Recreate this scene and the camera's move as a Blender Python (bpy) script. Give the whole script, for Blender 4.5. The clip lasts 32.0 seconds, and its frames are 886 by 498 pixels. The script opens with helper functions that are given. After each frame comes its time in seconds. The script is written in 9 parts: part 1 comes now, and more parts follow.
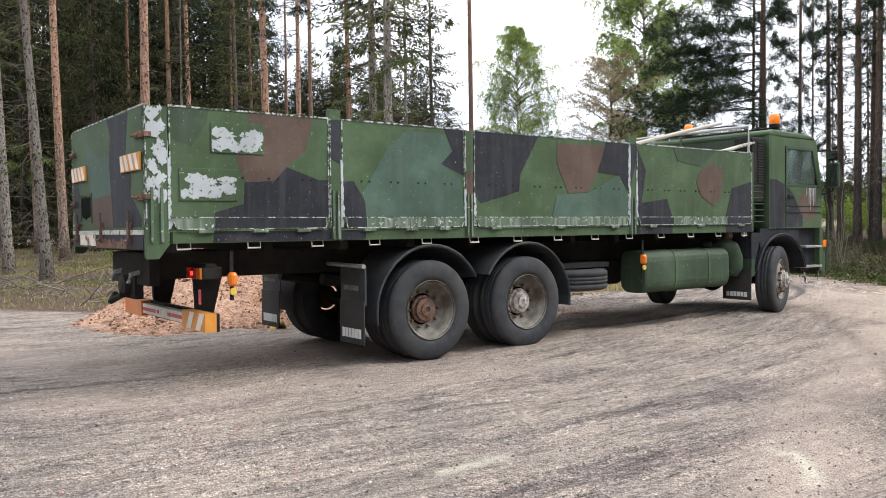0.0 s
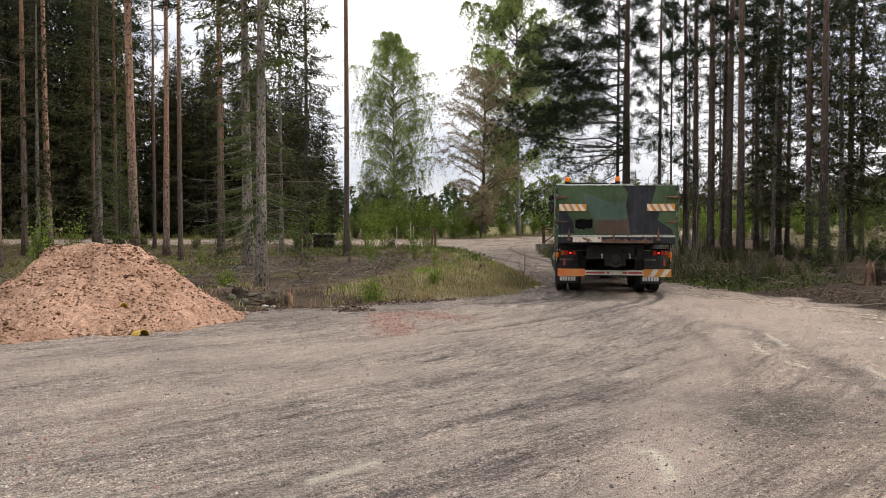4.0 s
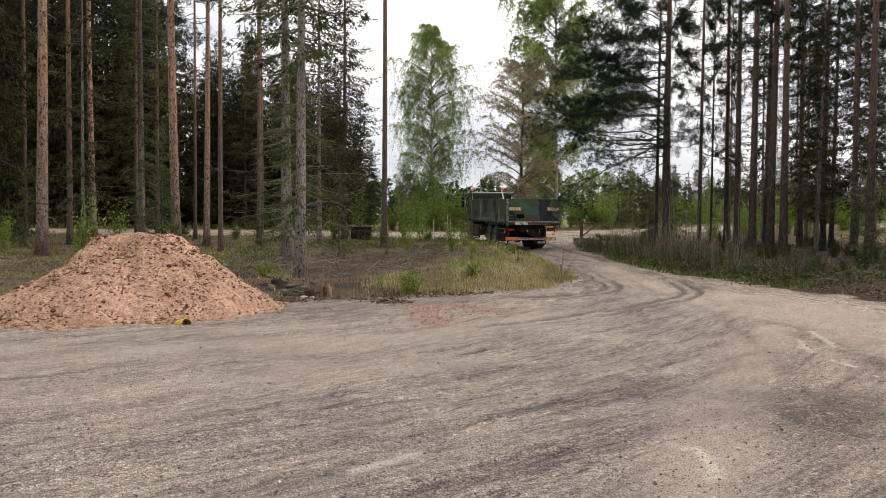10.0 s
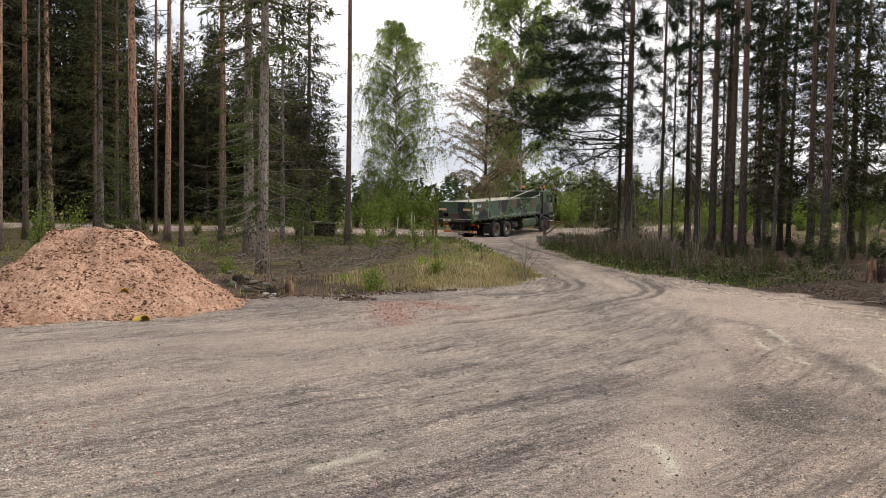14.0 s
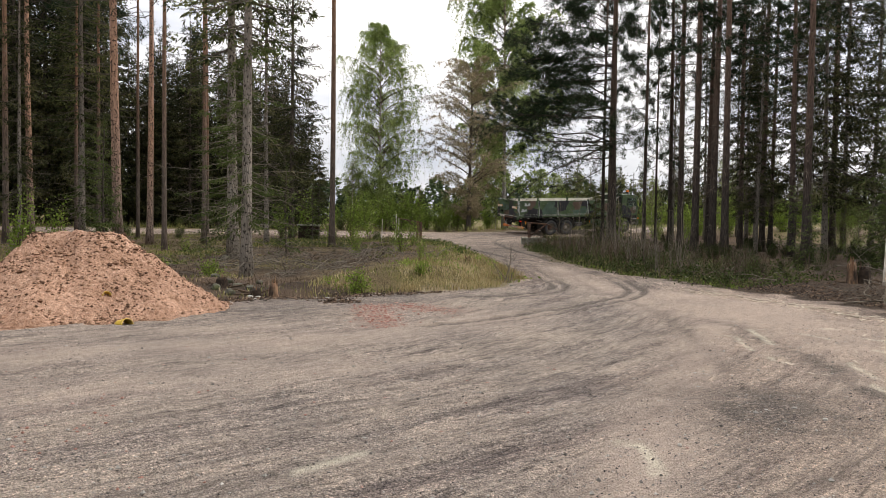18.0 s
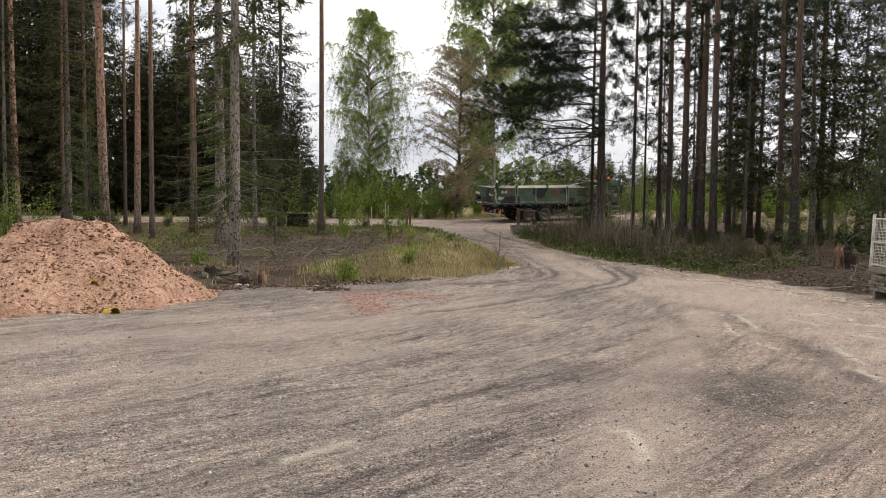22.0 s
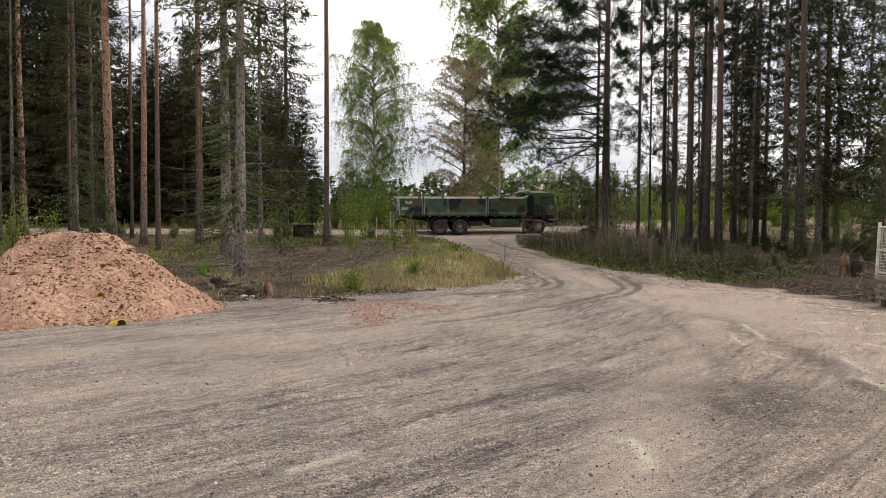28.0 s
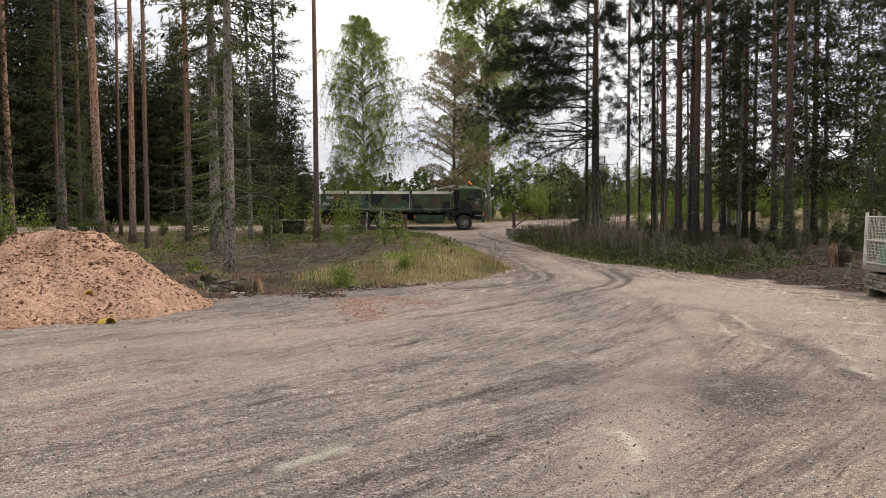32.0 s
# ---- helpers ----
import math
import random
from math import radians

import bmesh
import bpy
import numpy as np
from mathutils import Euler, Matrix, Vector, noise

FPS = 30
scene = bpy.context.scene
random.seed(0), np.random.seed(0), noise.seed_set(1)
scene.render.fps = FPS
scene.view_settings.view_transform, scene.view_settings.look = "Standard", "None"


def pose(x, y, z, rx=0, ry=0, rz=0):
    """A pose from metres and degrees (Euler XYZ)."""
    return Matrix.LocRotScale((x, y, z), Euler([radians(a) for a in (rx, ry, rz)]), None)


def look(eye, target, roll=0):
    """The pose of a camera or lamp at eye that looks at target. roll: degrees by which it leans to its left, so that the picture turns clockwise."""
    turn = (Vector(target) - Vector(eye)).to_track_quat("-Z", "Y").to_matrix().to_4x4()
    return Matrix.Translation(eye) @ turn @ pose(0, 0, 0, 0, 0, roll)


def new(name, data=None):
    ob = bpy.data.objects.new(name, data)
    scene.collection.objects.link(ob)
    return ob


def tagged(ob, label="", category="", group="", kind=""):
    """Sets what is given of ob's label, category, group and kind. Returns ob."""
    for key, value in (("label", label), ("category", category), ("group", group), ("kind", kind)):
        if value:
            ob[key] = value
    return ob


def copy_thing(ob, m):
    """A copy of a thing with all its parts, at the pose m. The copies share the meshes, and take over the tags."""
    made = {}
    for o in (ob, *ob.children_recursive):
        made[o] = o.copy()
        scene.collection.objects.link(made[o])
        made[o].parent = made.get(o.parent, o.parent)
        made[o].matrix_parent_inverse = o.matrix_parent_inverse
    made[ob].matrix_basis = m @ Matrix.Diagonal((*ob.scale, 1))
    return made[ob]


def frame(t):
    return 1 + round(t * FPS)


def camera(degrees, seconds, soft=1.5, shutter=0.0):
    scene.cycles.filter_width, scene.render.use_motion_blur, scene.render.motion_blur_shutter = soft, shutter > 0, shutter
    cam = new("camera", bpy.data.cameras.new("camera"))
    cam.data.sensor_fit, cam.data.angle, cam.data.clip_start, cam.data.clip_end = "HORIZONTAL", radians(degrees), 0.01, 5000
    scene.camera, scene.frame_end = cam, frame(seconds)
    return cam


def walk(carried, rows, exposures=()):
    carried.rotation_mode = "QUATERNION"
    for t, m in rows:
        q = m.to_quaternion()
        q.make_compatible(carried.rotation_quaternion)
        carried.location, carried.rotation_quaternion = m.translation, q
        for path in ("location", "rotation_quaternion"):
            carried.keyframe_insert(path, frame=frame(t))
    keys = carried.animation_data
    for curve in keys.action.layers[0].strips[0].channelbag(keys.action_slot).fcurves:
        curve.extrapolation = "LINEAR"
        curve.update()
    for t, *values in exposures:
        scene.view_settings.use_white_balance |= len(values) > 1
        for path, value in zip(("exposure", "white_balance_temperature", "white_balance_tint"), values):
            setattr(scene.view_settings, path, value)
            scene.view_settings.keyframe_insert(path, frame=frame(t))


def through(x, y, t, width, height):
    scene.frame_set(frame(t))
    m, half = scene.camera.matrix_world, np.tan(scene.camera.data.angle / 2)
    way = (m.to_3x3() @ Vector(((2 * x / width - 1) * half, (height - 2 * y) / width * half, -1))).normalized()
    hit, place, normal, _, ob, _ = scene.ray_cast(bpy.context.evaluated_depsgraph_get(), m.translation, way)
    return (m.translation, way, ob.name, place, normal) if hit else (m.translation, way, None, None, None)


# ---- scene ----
cam = camera(57.27, 32.0, soft=0.75)
PATH = [
    (0, pose(0.006, -0.040, 1.479, 87.977, 0.769, 8.891)),
    (0.5, pose(0.015, -0.036, 1.481, 88.073, 0.630, 6.761)),
    (1, pose(0.028, -0.030, 1.476, 88.382, 0.481, 4.616)),
    (1.5, pose(0.028, -0.030, 1.478, 88.674, 0.345, 3.242)),
    (2, pose(0.027, -0.022, 1.476, 88.760, 0.298, 2.459)),
    (2.5, pose(0.027, -0.014, 1.475, 88.522, 0.098, 1.703)),
    (3, pose(0.024, -0.013, 1.473, 88.229, -0.026, 1.132)),
    (3.5, pose(0.021, -0.022, 1.476, 88.068, -0.105, 0.617)),
    (4, pose(0.016, -0.016, 1.473, 88.299, -0.012, 0.095)),
    (4.5, pose(0.017, -0.014, 1.475, 88.631, 0.253, -0.460)),
    (6.5, pose(0.016, 0.002, 1.472, 87.924, -0.159, -0.393)),
    (7, pose(0.008, 0.001, 1.471, 88.052, -0.131, 0.405)),
    (7.5, pose(-0.007, 0.012, 1.469, 88.213, -0.462, 1.553)),
    (8, pose(-0.012, 0.010, 1.467, 88.292, -0.828, 2.179)),
    (8.5, pose(-0.016, 0.009, 1.470, 88.113, -0.839, 2.428)),
    (9, pose(-0.023, 0.012, 1.468, 87.976, -0.465, 2.804)),
    (9.5, pose(-0.023, 0.006, 1.469, 87.872, -0.425, 2.776)),
    (10, pose(-0.027, -0.003, 1.470, 87.782, -0.473, 2.650)),
    (10.5, pose(-0.025, 0.001, 1.470, 87.754, -0.425, 2.767)),
    (11, pose(-0.020, -0.004, 1.470, 87.764, -0.386, 2.559)),
    (11.5, pose(-0.022, 0.003, 1.469, 87.912, -0.529, 2.054)),
    (12, pose(-0.018, 0.006, 1.468, 88.155, -0.588, 1.777)),
    (12.5, pose(-0.015, 0.009, 1.469, 88.203, -0.693, 1.439)),
    (13, pose(-0.013, 0.007, 1.470, 88.170, -0.741, 0.959)),
    (13.5, pose(-0.010, 0.009, 1.468, 87.981, -0.889, 0.433)),
    (14, pose(-0.013, 0.014, 1.466, 87.635, -0.941, 0.144)),
    (14.5, pose(-0.010, 0.013, 1.465, 87.576, -0.899, -0.030)),
    (16.5, pose(-0.007, 0.012, 1.466, 87.463, -0.731, -0.711)),
    (17, pose(-0.007, 0.014, 1.465, 87.576, -0.673, -0.618)),
    (17.5, pose(-0.009, 0.011, 1.466, 87.713, -0.752, -0.725)),
    (18, pose(-0.015, 0.008, 1.465, 87.805, -0.817, -0.957)),
    (18.5, pose(-0.013, 0.006, 1.466, 87.835, -0.907, -1.170)),
    (19, pose(-0.011, 0.010, 1.468, 87.760, -0.937, -1.296)),
    (19.5, pose(-0.011, 0.013, 1.466, 87.685, -0.979, -1.353)),
    (20, pose(-0.011, 0.017, 1.464, 87.542, -1.046, -1.339)),
    (20.5, pose(-0.009, 0.019, 1.462, 87.473, -1.025, -1.265)),
    (21, pose(-0.007, 0.022, 1.463, 87.347, -0.969, -1.404)),
    (21.5, pose(-0.004, 0.019, 1.466, 87.097, -0.819, -1.642)),
    (22, pose(-0.003, 0.020, 1.463, 86.925, -0.605, -1.695)),
    (22.5, pose(-0.004, 0.014, 1.463, 86.960, -0.563, -1.551)),
    (23, pose(-0.006, 0.012, 1.464, 87.101, -0.577, -1.365)),
    (23.5, pose(-0.008, 0.006, 1.464, 87.139, -0.588, -1.493)),
    (24, pose(-0.007, 0.001, 1.466, 87.011, -0.690, -1.662)),
    (24.5, pose(-0.008, -0.004, 1.466, 87.109, -0.713, -1.687)),
    (25, pose(-0.006, -0.009, 1.468, 87.607, -0.659, -1.716)),
    (25.5, pose(0.001, -0.015, 1.468, 88.040, -0.548, -1.649)),
    (27.5, pose(0.010, -0.006, 1.467, 87.596, -0.164, -0.929)),
    (28, pose(0.008, -0.011, 1.468, 87.635, -0.294, -1.315)),
    (28.5, pose(0.010, -0.004, 1.467, 87.483, -0.037, -1.243)),
    (29, pose(0.013, -0.006, 1.464, 87.280, 0.330, -0.849)),
    (29.5, pose(0.014, -0.004, 1.464, 87.093, 0.440, -0.559)),
    (30, pose(0.014, -0.002, 1.462, 86.772, 0.374, -0.294)),
    (30.5, pose(0.016, -0.001, 1.459, 86.492, 0.040, -0.768)),
    (31, pose(0.023, -0.015, 1.464, 86.874, 0.130, -1.424)),
    (31.5, pose(0.032, -0.005, 1.466, 87.453, 0.540, -1.862)),
    (32, pose(0.028, -0.001, 1.464, 87.260, 0.306, -1.978)),
]
walk(cam, PATH, [(0.0, 1.26, 6500, 10), (1.0, 0.98, 6650, 10), (2.0, 0.76, 6800, 11), (4.0, 0.64, 7000, 12), (9.0, 0.61, 7080, 12), (32.0, 0.575, 7150, 12)])
# ---- sky and sun: bright overcast day, light from high up behind the yard ----
world = bpy.data.worlds.new("overcast_sky")
scene.world = world
world.use_nodes = True
wn, wl = world.node_tree.nodes, world.node_tree.links
wn.clear()
w_out = wn.new("ShaderNodeOutputWorld")
w_bg = wn.new("ShaderNodeBackground")
w_bg.inputs["Strength"].default_value = 0.1
w_sky = wn.new("ShaderNodeTexSky")
w_sky.sky_type = "NISHITA"
w_sky.sun_disc = False
w_sky.sun_elevation = radians(44.5)
w_sky.sun_rotation = radians(80)
w_coord = wn.new("ShaderNodeTexCoord")
w_map = wn.new("ShaderNodeMapping")
w_map.inputs["Scale"].default_value = (1.0, 1.0, 3.4)
w_noise = wn.new("ShaderNodeTexNoise")
w_noise.inputs["Scale"].default_value = 2.3
w_noise.inputs["Detail"].default_value = 7.0
w_noise.inputs["Roughness"].default_value = 0.55
w_ramp = wn.new("ShaderNodeValToRGB")
w_ramp.color_ramp.elements[0].position, w_ramp.color_ramp.elements[0].color = 0.36, (5.6, 6.3, 7.7, 1)
w_ramp.color_ramp.elements[1].position, w_ramp.color_ramp.elements[1].color = 0.57, (12.4, 12.7, 13.1, 1)
w_mix = wn.new("ShaderNodeMixRGB")
w_mix.inputs["Fac"].default_value = 0.9
wl.new(w_coord.outputs["Generated"], w_map.inputs["Vector"])
wl.new(w_map.outputs["Vector"], w_noise.inputs["Vector"])
wl.new(w_noise.outputs["Fac"], w_ramp.inputs["Fac"])
wl.new(w_sky.outputs["Color"], w_mix.inputs["Color1"])
# the cloud thins to pale blue-grey towards the horizon
w_sep = wn.new("ShaderNodeSeparateXYZ")
w_low = wn.new("ShaderNodeMapRange")
w_low.inputs["From Min"].default_value, w_low.inputs["From Max"].default_value = 0.08, 0.42
w_band = wn.new("ShaderNodeMixRGB")
w_haze = wn.new("ShaderNodeValToRGB")
w_haze.color_ramp.elements[0].position, w_haze.color_ramp.elements[0].color = 0.4, (4.3, 4.75, 5.7, 1)
w_haze.color_ramp.elements[1].position, w_haze.color_ramp.elements[1].color = 0.58, (7.2, 7.45, 7.9, 1)
wl.new(w_noise.outputs["Fac"], w_haze.inputs["Fac"])
wl.new(w_haze.outputs["Color"], w_band.inputs["Color1"])
wl.new(w_coord.outputs["Generated"], w_sep.inputs["Vector"])
wl.new(w_sep.outputs["Z"], w_low.inputs["Value"])
wl.new(w_low.outputs["Result"], w_band.inputs["Fac"])
wl.new(w_ramp.outputs["Color"], w_band.inputs["Color2"])
wl.new(w_band.outputs["Color"], w_mix.inputs["Color2"])
wl.new(w_mix.outputs["Color"], w_bg.inputs["Color"])
wl.new(w_bg.outputs["Background"], w_out.inputs["Surface"])

sun_data = bpy.data.lights.new("sun", "SUN")
sun_data.energy, sun_data.angle, sun_data.color = 1.2, radians(24), (1.0, 0.96, 0.9)
sun = new("sun", sun_data)
sun.matrix_world = look((40, 15, 40), (0, 8, 0))
scene.view_settings.exposure = 0.0

# ---- materials ----
def node(nt, kind, **values):
    n = nt.nodes.new(kind)
    for key, value in values.items():
        n.inputs[key.replace("_", " ")].default_value = value
    return n


def ramp_of(nt, stops):
    r = nt.nodes.new("ShaderNodeValToRGB")
    els = r.color_ramp.elements
    while len(els) < len(stops):
        els.new(0.5)
    for e, (p, c) in zip(els, stops):
        e.position, e.color = p, (*c, 1)
    return r


def base_material(name):
    m = bpy.data.materials.new(name)
    m.use_nodes = True
    nt = m.node_tree
    return m, nt, nt.nodes["Principled BSDF"]


def mix_node(nt, blend="MIX", fac=None):
    n = nt.nodes.new("ShaderNodeMixRGB")
    n.blend_type = blend
    if fac is not None:
        n.inputs["Fac"].default_value = fac
    return n


def surface(name, stops, scale=8.0, rough=0.8, bump=0.3, bump_scale=40.0, metal=0.0, stain=None, stain_scale=1.2,
            stretch=(1, 1, 1), vary=0.0, detail=6.0, bump_dist=0.01, spec=0.35, world_space=False, emit=0.0, trans=0.0):
    """A grained surface: a fine noise through colour stops, broad stains over it, fine relief, and a shift from object to object."""
    m, nt, bsdf = base_material(name)
    L = nt.links.new
    if world_space:
        src = nt.nodes.new("ShaderNodeNewGeometry").outputs["Position"]
    else:
        src = nt.nodes.new("ShaderNodeTexCoord").outputs["Object"]
    mp = nt.nodes.new("ShaderNodeMapping")
    mp.inputs["Scale"].default_value = stretch
    L(src, mp.inputs["Vector"])
    n1 = node(nt, "ShaderNodeTexNoise", Scale=scale, Detail=detail, Roughness=0.6)
    L(mp.outputs["Vector"], n1.inputs["Vector"])
    r = ramp_of(nt, stops)
    L(n1.outputs["Fac"], r.inputs["Fac"])
    colour = r.outputs["Color"]
    if stain:
        n2 = node(nt, "ShaderNodeTexNoise", Scale=stain_scale, Detail=4.0, Roughness=0.55)
        L(mp.outputs["Vector"], n2.inputs["Vector"])
        r2 = ramp_of(nt, [(0.38, (0, 0, 0)), (0.66, (1, 1, 1))])
        L(n2.outputs["Fac"], r2.inputs["Fac"])
        mx = mix_node(nt)
        L(r2.outputs["Color"], mx.inputs["Fac"])
        L(colour, mx.inputs["Color1"])
        mx.inputs["Color2"].default_value = (*stain, 1)
        colour = mx.outputs["Color"]
    if vary:
        info = nt.nodes.new("ShaderNodeObjectInfo")
        mr = nt.nodes.new("ShaderNodeMapRange")
        mr.inputs["To Min"].default_value, mr.inputs["To Max"].default_value = 1 - vary, 1 + vary
        L(info.outputs["Random"], mr.inputs["Value"])
        hs = nt.nodes.new("ShaderNodeHueSaturation")
        L(mr.outputs["Result"], hs.inputs["Value"])
        L(colour, hs.inputs["Color"])
        colour = hs.outputs["Color"]
    L(colour, bsdf.inputs["Base Color"])
    nb = node(nt, "ShaderNodeTexNoise", Scale=bump_scale, Detail=5.0, Roughness=0.65)
    L(mp.outputs["Vector"], nb.inputs["Vector"])
    if bump:
        bp = node(nt, "ShaderNodeBump", Strength=bump, Distance=bump_dist)
        L(nb.outputs["Fac"], bp.inputs["Height"])
        L(bp.outputs["Normal"], bsdf.inputs["Normal"])
    rr = nt.nodes.new("ShaderNodeMapRange")
    rr.inputs["To Min"].default_value, rr.inputs["To Max"].default_value = max(0.05, rough - 0.12), min(1, rough + 0.12)
    L(nb.outputs["Fac"], rr.inputs["Value"])
    L(rr.outputs["Result"], bsdf.inputs["Roughness"])
    bsdf.inputs["Metallic"].default_value = metal
    bsdf.inputs["Specular IOR Level"].default_value = spec
    if emit:
        L(colour, bsdf.inputs["Emission Color"])
        bsdf.inputs["Emission Strength"].default_value = emit
    if trans:
        bsdf.inputs["Transmission Weight"].default_value = trans
    return m


def paint(name, rgb, chip=(0.42, 0.45, 0.42), chips=0.66, fade=1.35, rough=0.55, streaks=0.45, run=None):
    """Old matt vehicle paint: faded clouds, rain streaks down the panel, chips through to primer."""
    m, nt, bsdf = base_material(name)
    L = nt.links.new
    co = nt.nodes.new("ShaderNodeTexCoord").outputs["Object"]
    big = node(nt, "ShaderNodeTexNoise", Scale=1.6, Detail=5.0, Roughness=0.6)
    L(co, big.inputs["Vector"])
    pale = tuple(min(1, c * fade + 0.012) for c in rgb)
    dark = tuple(c * 0.72 for c in rgb)
    r = ramp_of(nt, [(0.3, dark), (0.5, rgb), (0.72, pale)])
    L(big.outputs["Fac"], r.inputs["Fac"])
    mp = nt.nodes.new("ShaderNodeMapping")
    mp.inputs["Scale"].default_value = (14, 14, 0.9)
    L(co, mp.inputs["Vector"])
    streak = node(nt, "ShaderNodeTexNoise", Scale=1.0, Detail=4.0, Roughness=0.5)
    L(mp.outputs["Vector"], streak.inputs["Vector"])
    sr = ramp_of(nt, [(0.5, (0, 0, 0)), (0.8 if run is None else 0.62, (streaks, streaks, streaks))])
    L(streak.outputs["Fac"], sr.inputs["Fac"])
    mx = mix_node(nt)
    L(sr.outputs["Color"], mx.inputs["Fac"])
    L(r.outputs["Color"], mx.inputs["Color1"])
    mx.inputs["Color2"].default_value = (*(run or [c * 0.55 + 0.06 for c in rgb]), 1)
    fine = node(nt, "ShaderNodeTexNoise", Scale=19.0, Detail=8.0, Roughness=0.7)
    L(co, fine.inputs["Vector"])
    cr = ramp_of(nt, [(chips, (0, 0, 0)), (chips + 0.02, (1, 1, 1))])
    L(fine.outputs["Fac"], cr.inputs["Fac"])
    mx2 = mix_node(nt)
    L(cr.outputs["Color"], mx2.inputs["Fac"])
    L(mx.outputs["Color"], mx2.inputs["Color1"])
    mx2.inputs["Color2"].default_value = (*chip, 1)
    # small nicks and a film of dust, heavier in clouds
    nick = node(nt, "ShaderNodeTexNoise", Scale=60.0, Detail=3.0, Roughness=0.6)
    L(co, nick.inputs["Vector"])
    nr = ramp_of(nt, [(0.7, (0, 0, 0)), (0.72, (0.85, 0.85, 0.85))])
    L(nick.outputs["Fac"], nr.inputs["Fac"])
    mx3 = mix_node(nt)
    L(nr.outputs["Color"], mx3.inputs["Fac"])
    L(mx2.outputs["Color"], mx3.inputs["Color1"])
    mx3.inputs["Color2"].default_value = (0.5, 0.5, 0.46, 1)
    mid = node(nt, "ShaderNodeTexNoise", Scale=5.0, Detail=7.0, Roughness=0.65)
    L(co, mid.inputs["Vector"])
    dr = ramp_of(nt, [(0.5, (0, 0, 0)), (0.8, (0.1, 0.1, 0.1))])
    L(mid.outputs["Fac"], dr.inputs["Fac"])
    mx4 = mix_node(nt)
    L(dr.outputs["Color"], mx4.inputs["Fac"])
    L(mx3.outputs["Color"], mx4.inputs["Color1"])
    mx4.inputs["Color2"].default_value = (0.17, 0.165, 0.14, 1)
    L(mx4.outputs["Color"], bsdf.inputs["Base Color"])
    bp = node(nt, "ShaderNodeBump", Strength=0.25, Distance=0.004)
    L(fine.outputs["Fac"], bp.inputs["Height"])
    L(bp.outputs["Normal"], bsdf.inputs["Normal"])
    rr = nt.nodes.new("ShaderNodeMapRange")
    rr.inputs["To Min"].default_value, rr.inputs["To Max"].default_value = rough - 0.1, rough + 0.2
    L(big.outputs["Fac"], rr.inputs["Value"])
    L(rr.outputs["Result"], bsdf.inputs["Roughness"])
    bsdf.inputs["Specular IOR Level"].default_value = 0.22
    return m


def leafy(name, stops, scale=0.9, vary=0.12, through=0.35):
    """Leaves or needles: hue varies in clumps and from leaf to leaf, some light passes through."""
    m, nt, bsdf = base_material(name)
    L = nt.links.new
    co = nt.nodes.new("ShaderNodeTexCoord").outputs["Object"]
    n = node(nt, "ShaderNodeTexNoise", Scale=scale, Detail=3.0)
    L(co, n.inputs["Vector"])
    geo = nt.nodes.new("ShaderNodeNewGeometry")
    ad = nt.nodes.new("ShaderNodeMath")
    ad.operation = "MULTIPLY_ADD"
    ad.inputs[1].default_value, ad.inputs[2].default_value = 0.3, -0.15
    L(geo.outputs["Random Per Island"], ad.inputs[0])
    ad2 = nt.nodes.new("ShaderNodeMath")
    L(ad.outputs[0], ad2.inputs[0])
    L(n.outputs["Fac"], ad2.inputs[1])
    r = ramp_of(nt, stops)
    L(ad2.outputs[0], r.inputs["Fac"])
    info = nt.nodes.new("ShaderNodeObjectInfo")
    mr = nt.nodes.new("ShaderNodeMapRange")
    mr.inputs["To Min"].default_value, mr.inputs["To Max"].default_value = 1 - vary, 1 + vary
    L(info.outputs["Random"], mr.inputs["Value"])
    hs = nt.nodes.new("ShaderNodeHueSaturation")
    L(mr.outputs["Result"], hs.inputs["Value"])
    L(r.outputs["Color"], hs.inputs["Color"])
    L(hs.outputs["Color"], bsdf.inputs["Base Color"])
    bsdf.inputs["Roughness"].default_value = 0.7
    bsdf.inputs["Specular IOR Level"].default_value = 0.08
    if through:
        tl = nt.nodes.new("ShaderNodeBsdfTranslucent")
        L(hs.outputs["Color"], tl.inputs["Color"])
        ms = nt.nodes.new("ShaderNodeMixShader")
        ms.inputs["Fac"].default_value = through
        L(bsdf.outputs["BSDF"], ms.inputs[1])
        L(tl.outputs["BSDF"], ms.inputs[2])
        L(ms.outputs["Shader"], nt.nodes["Material Output"].inputs["Surface"])
    return m


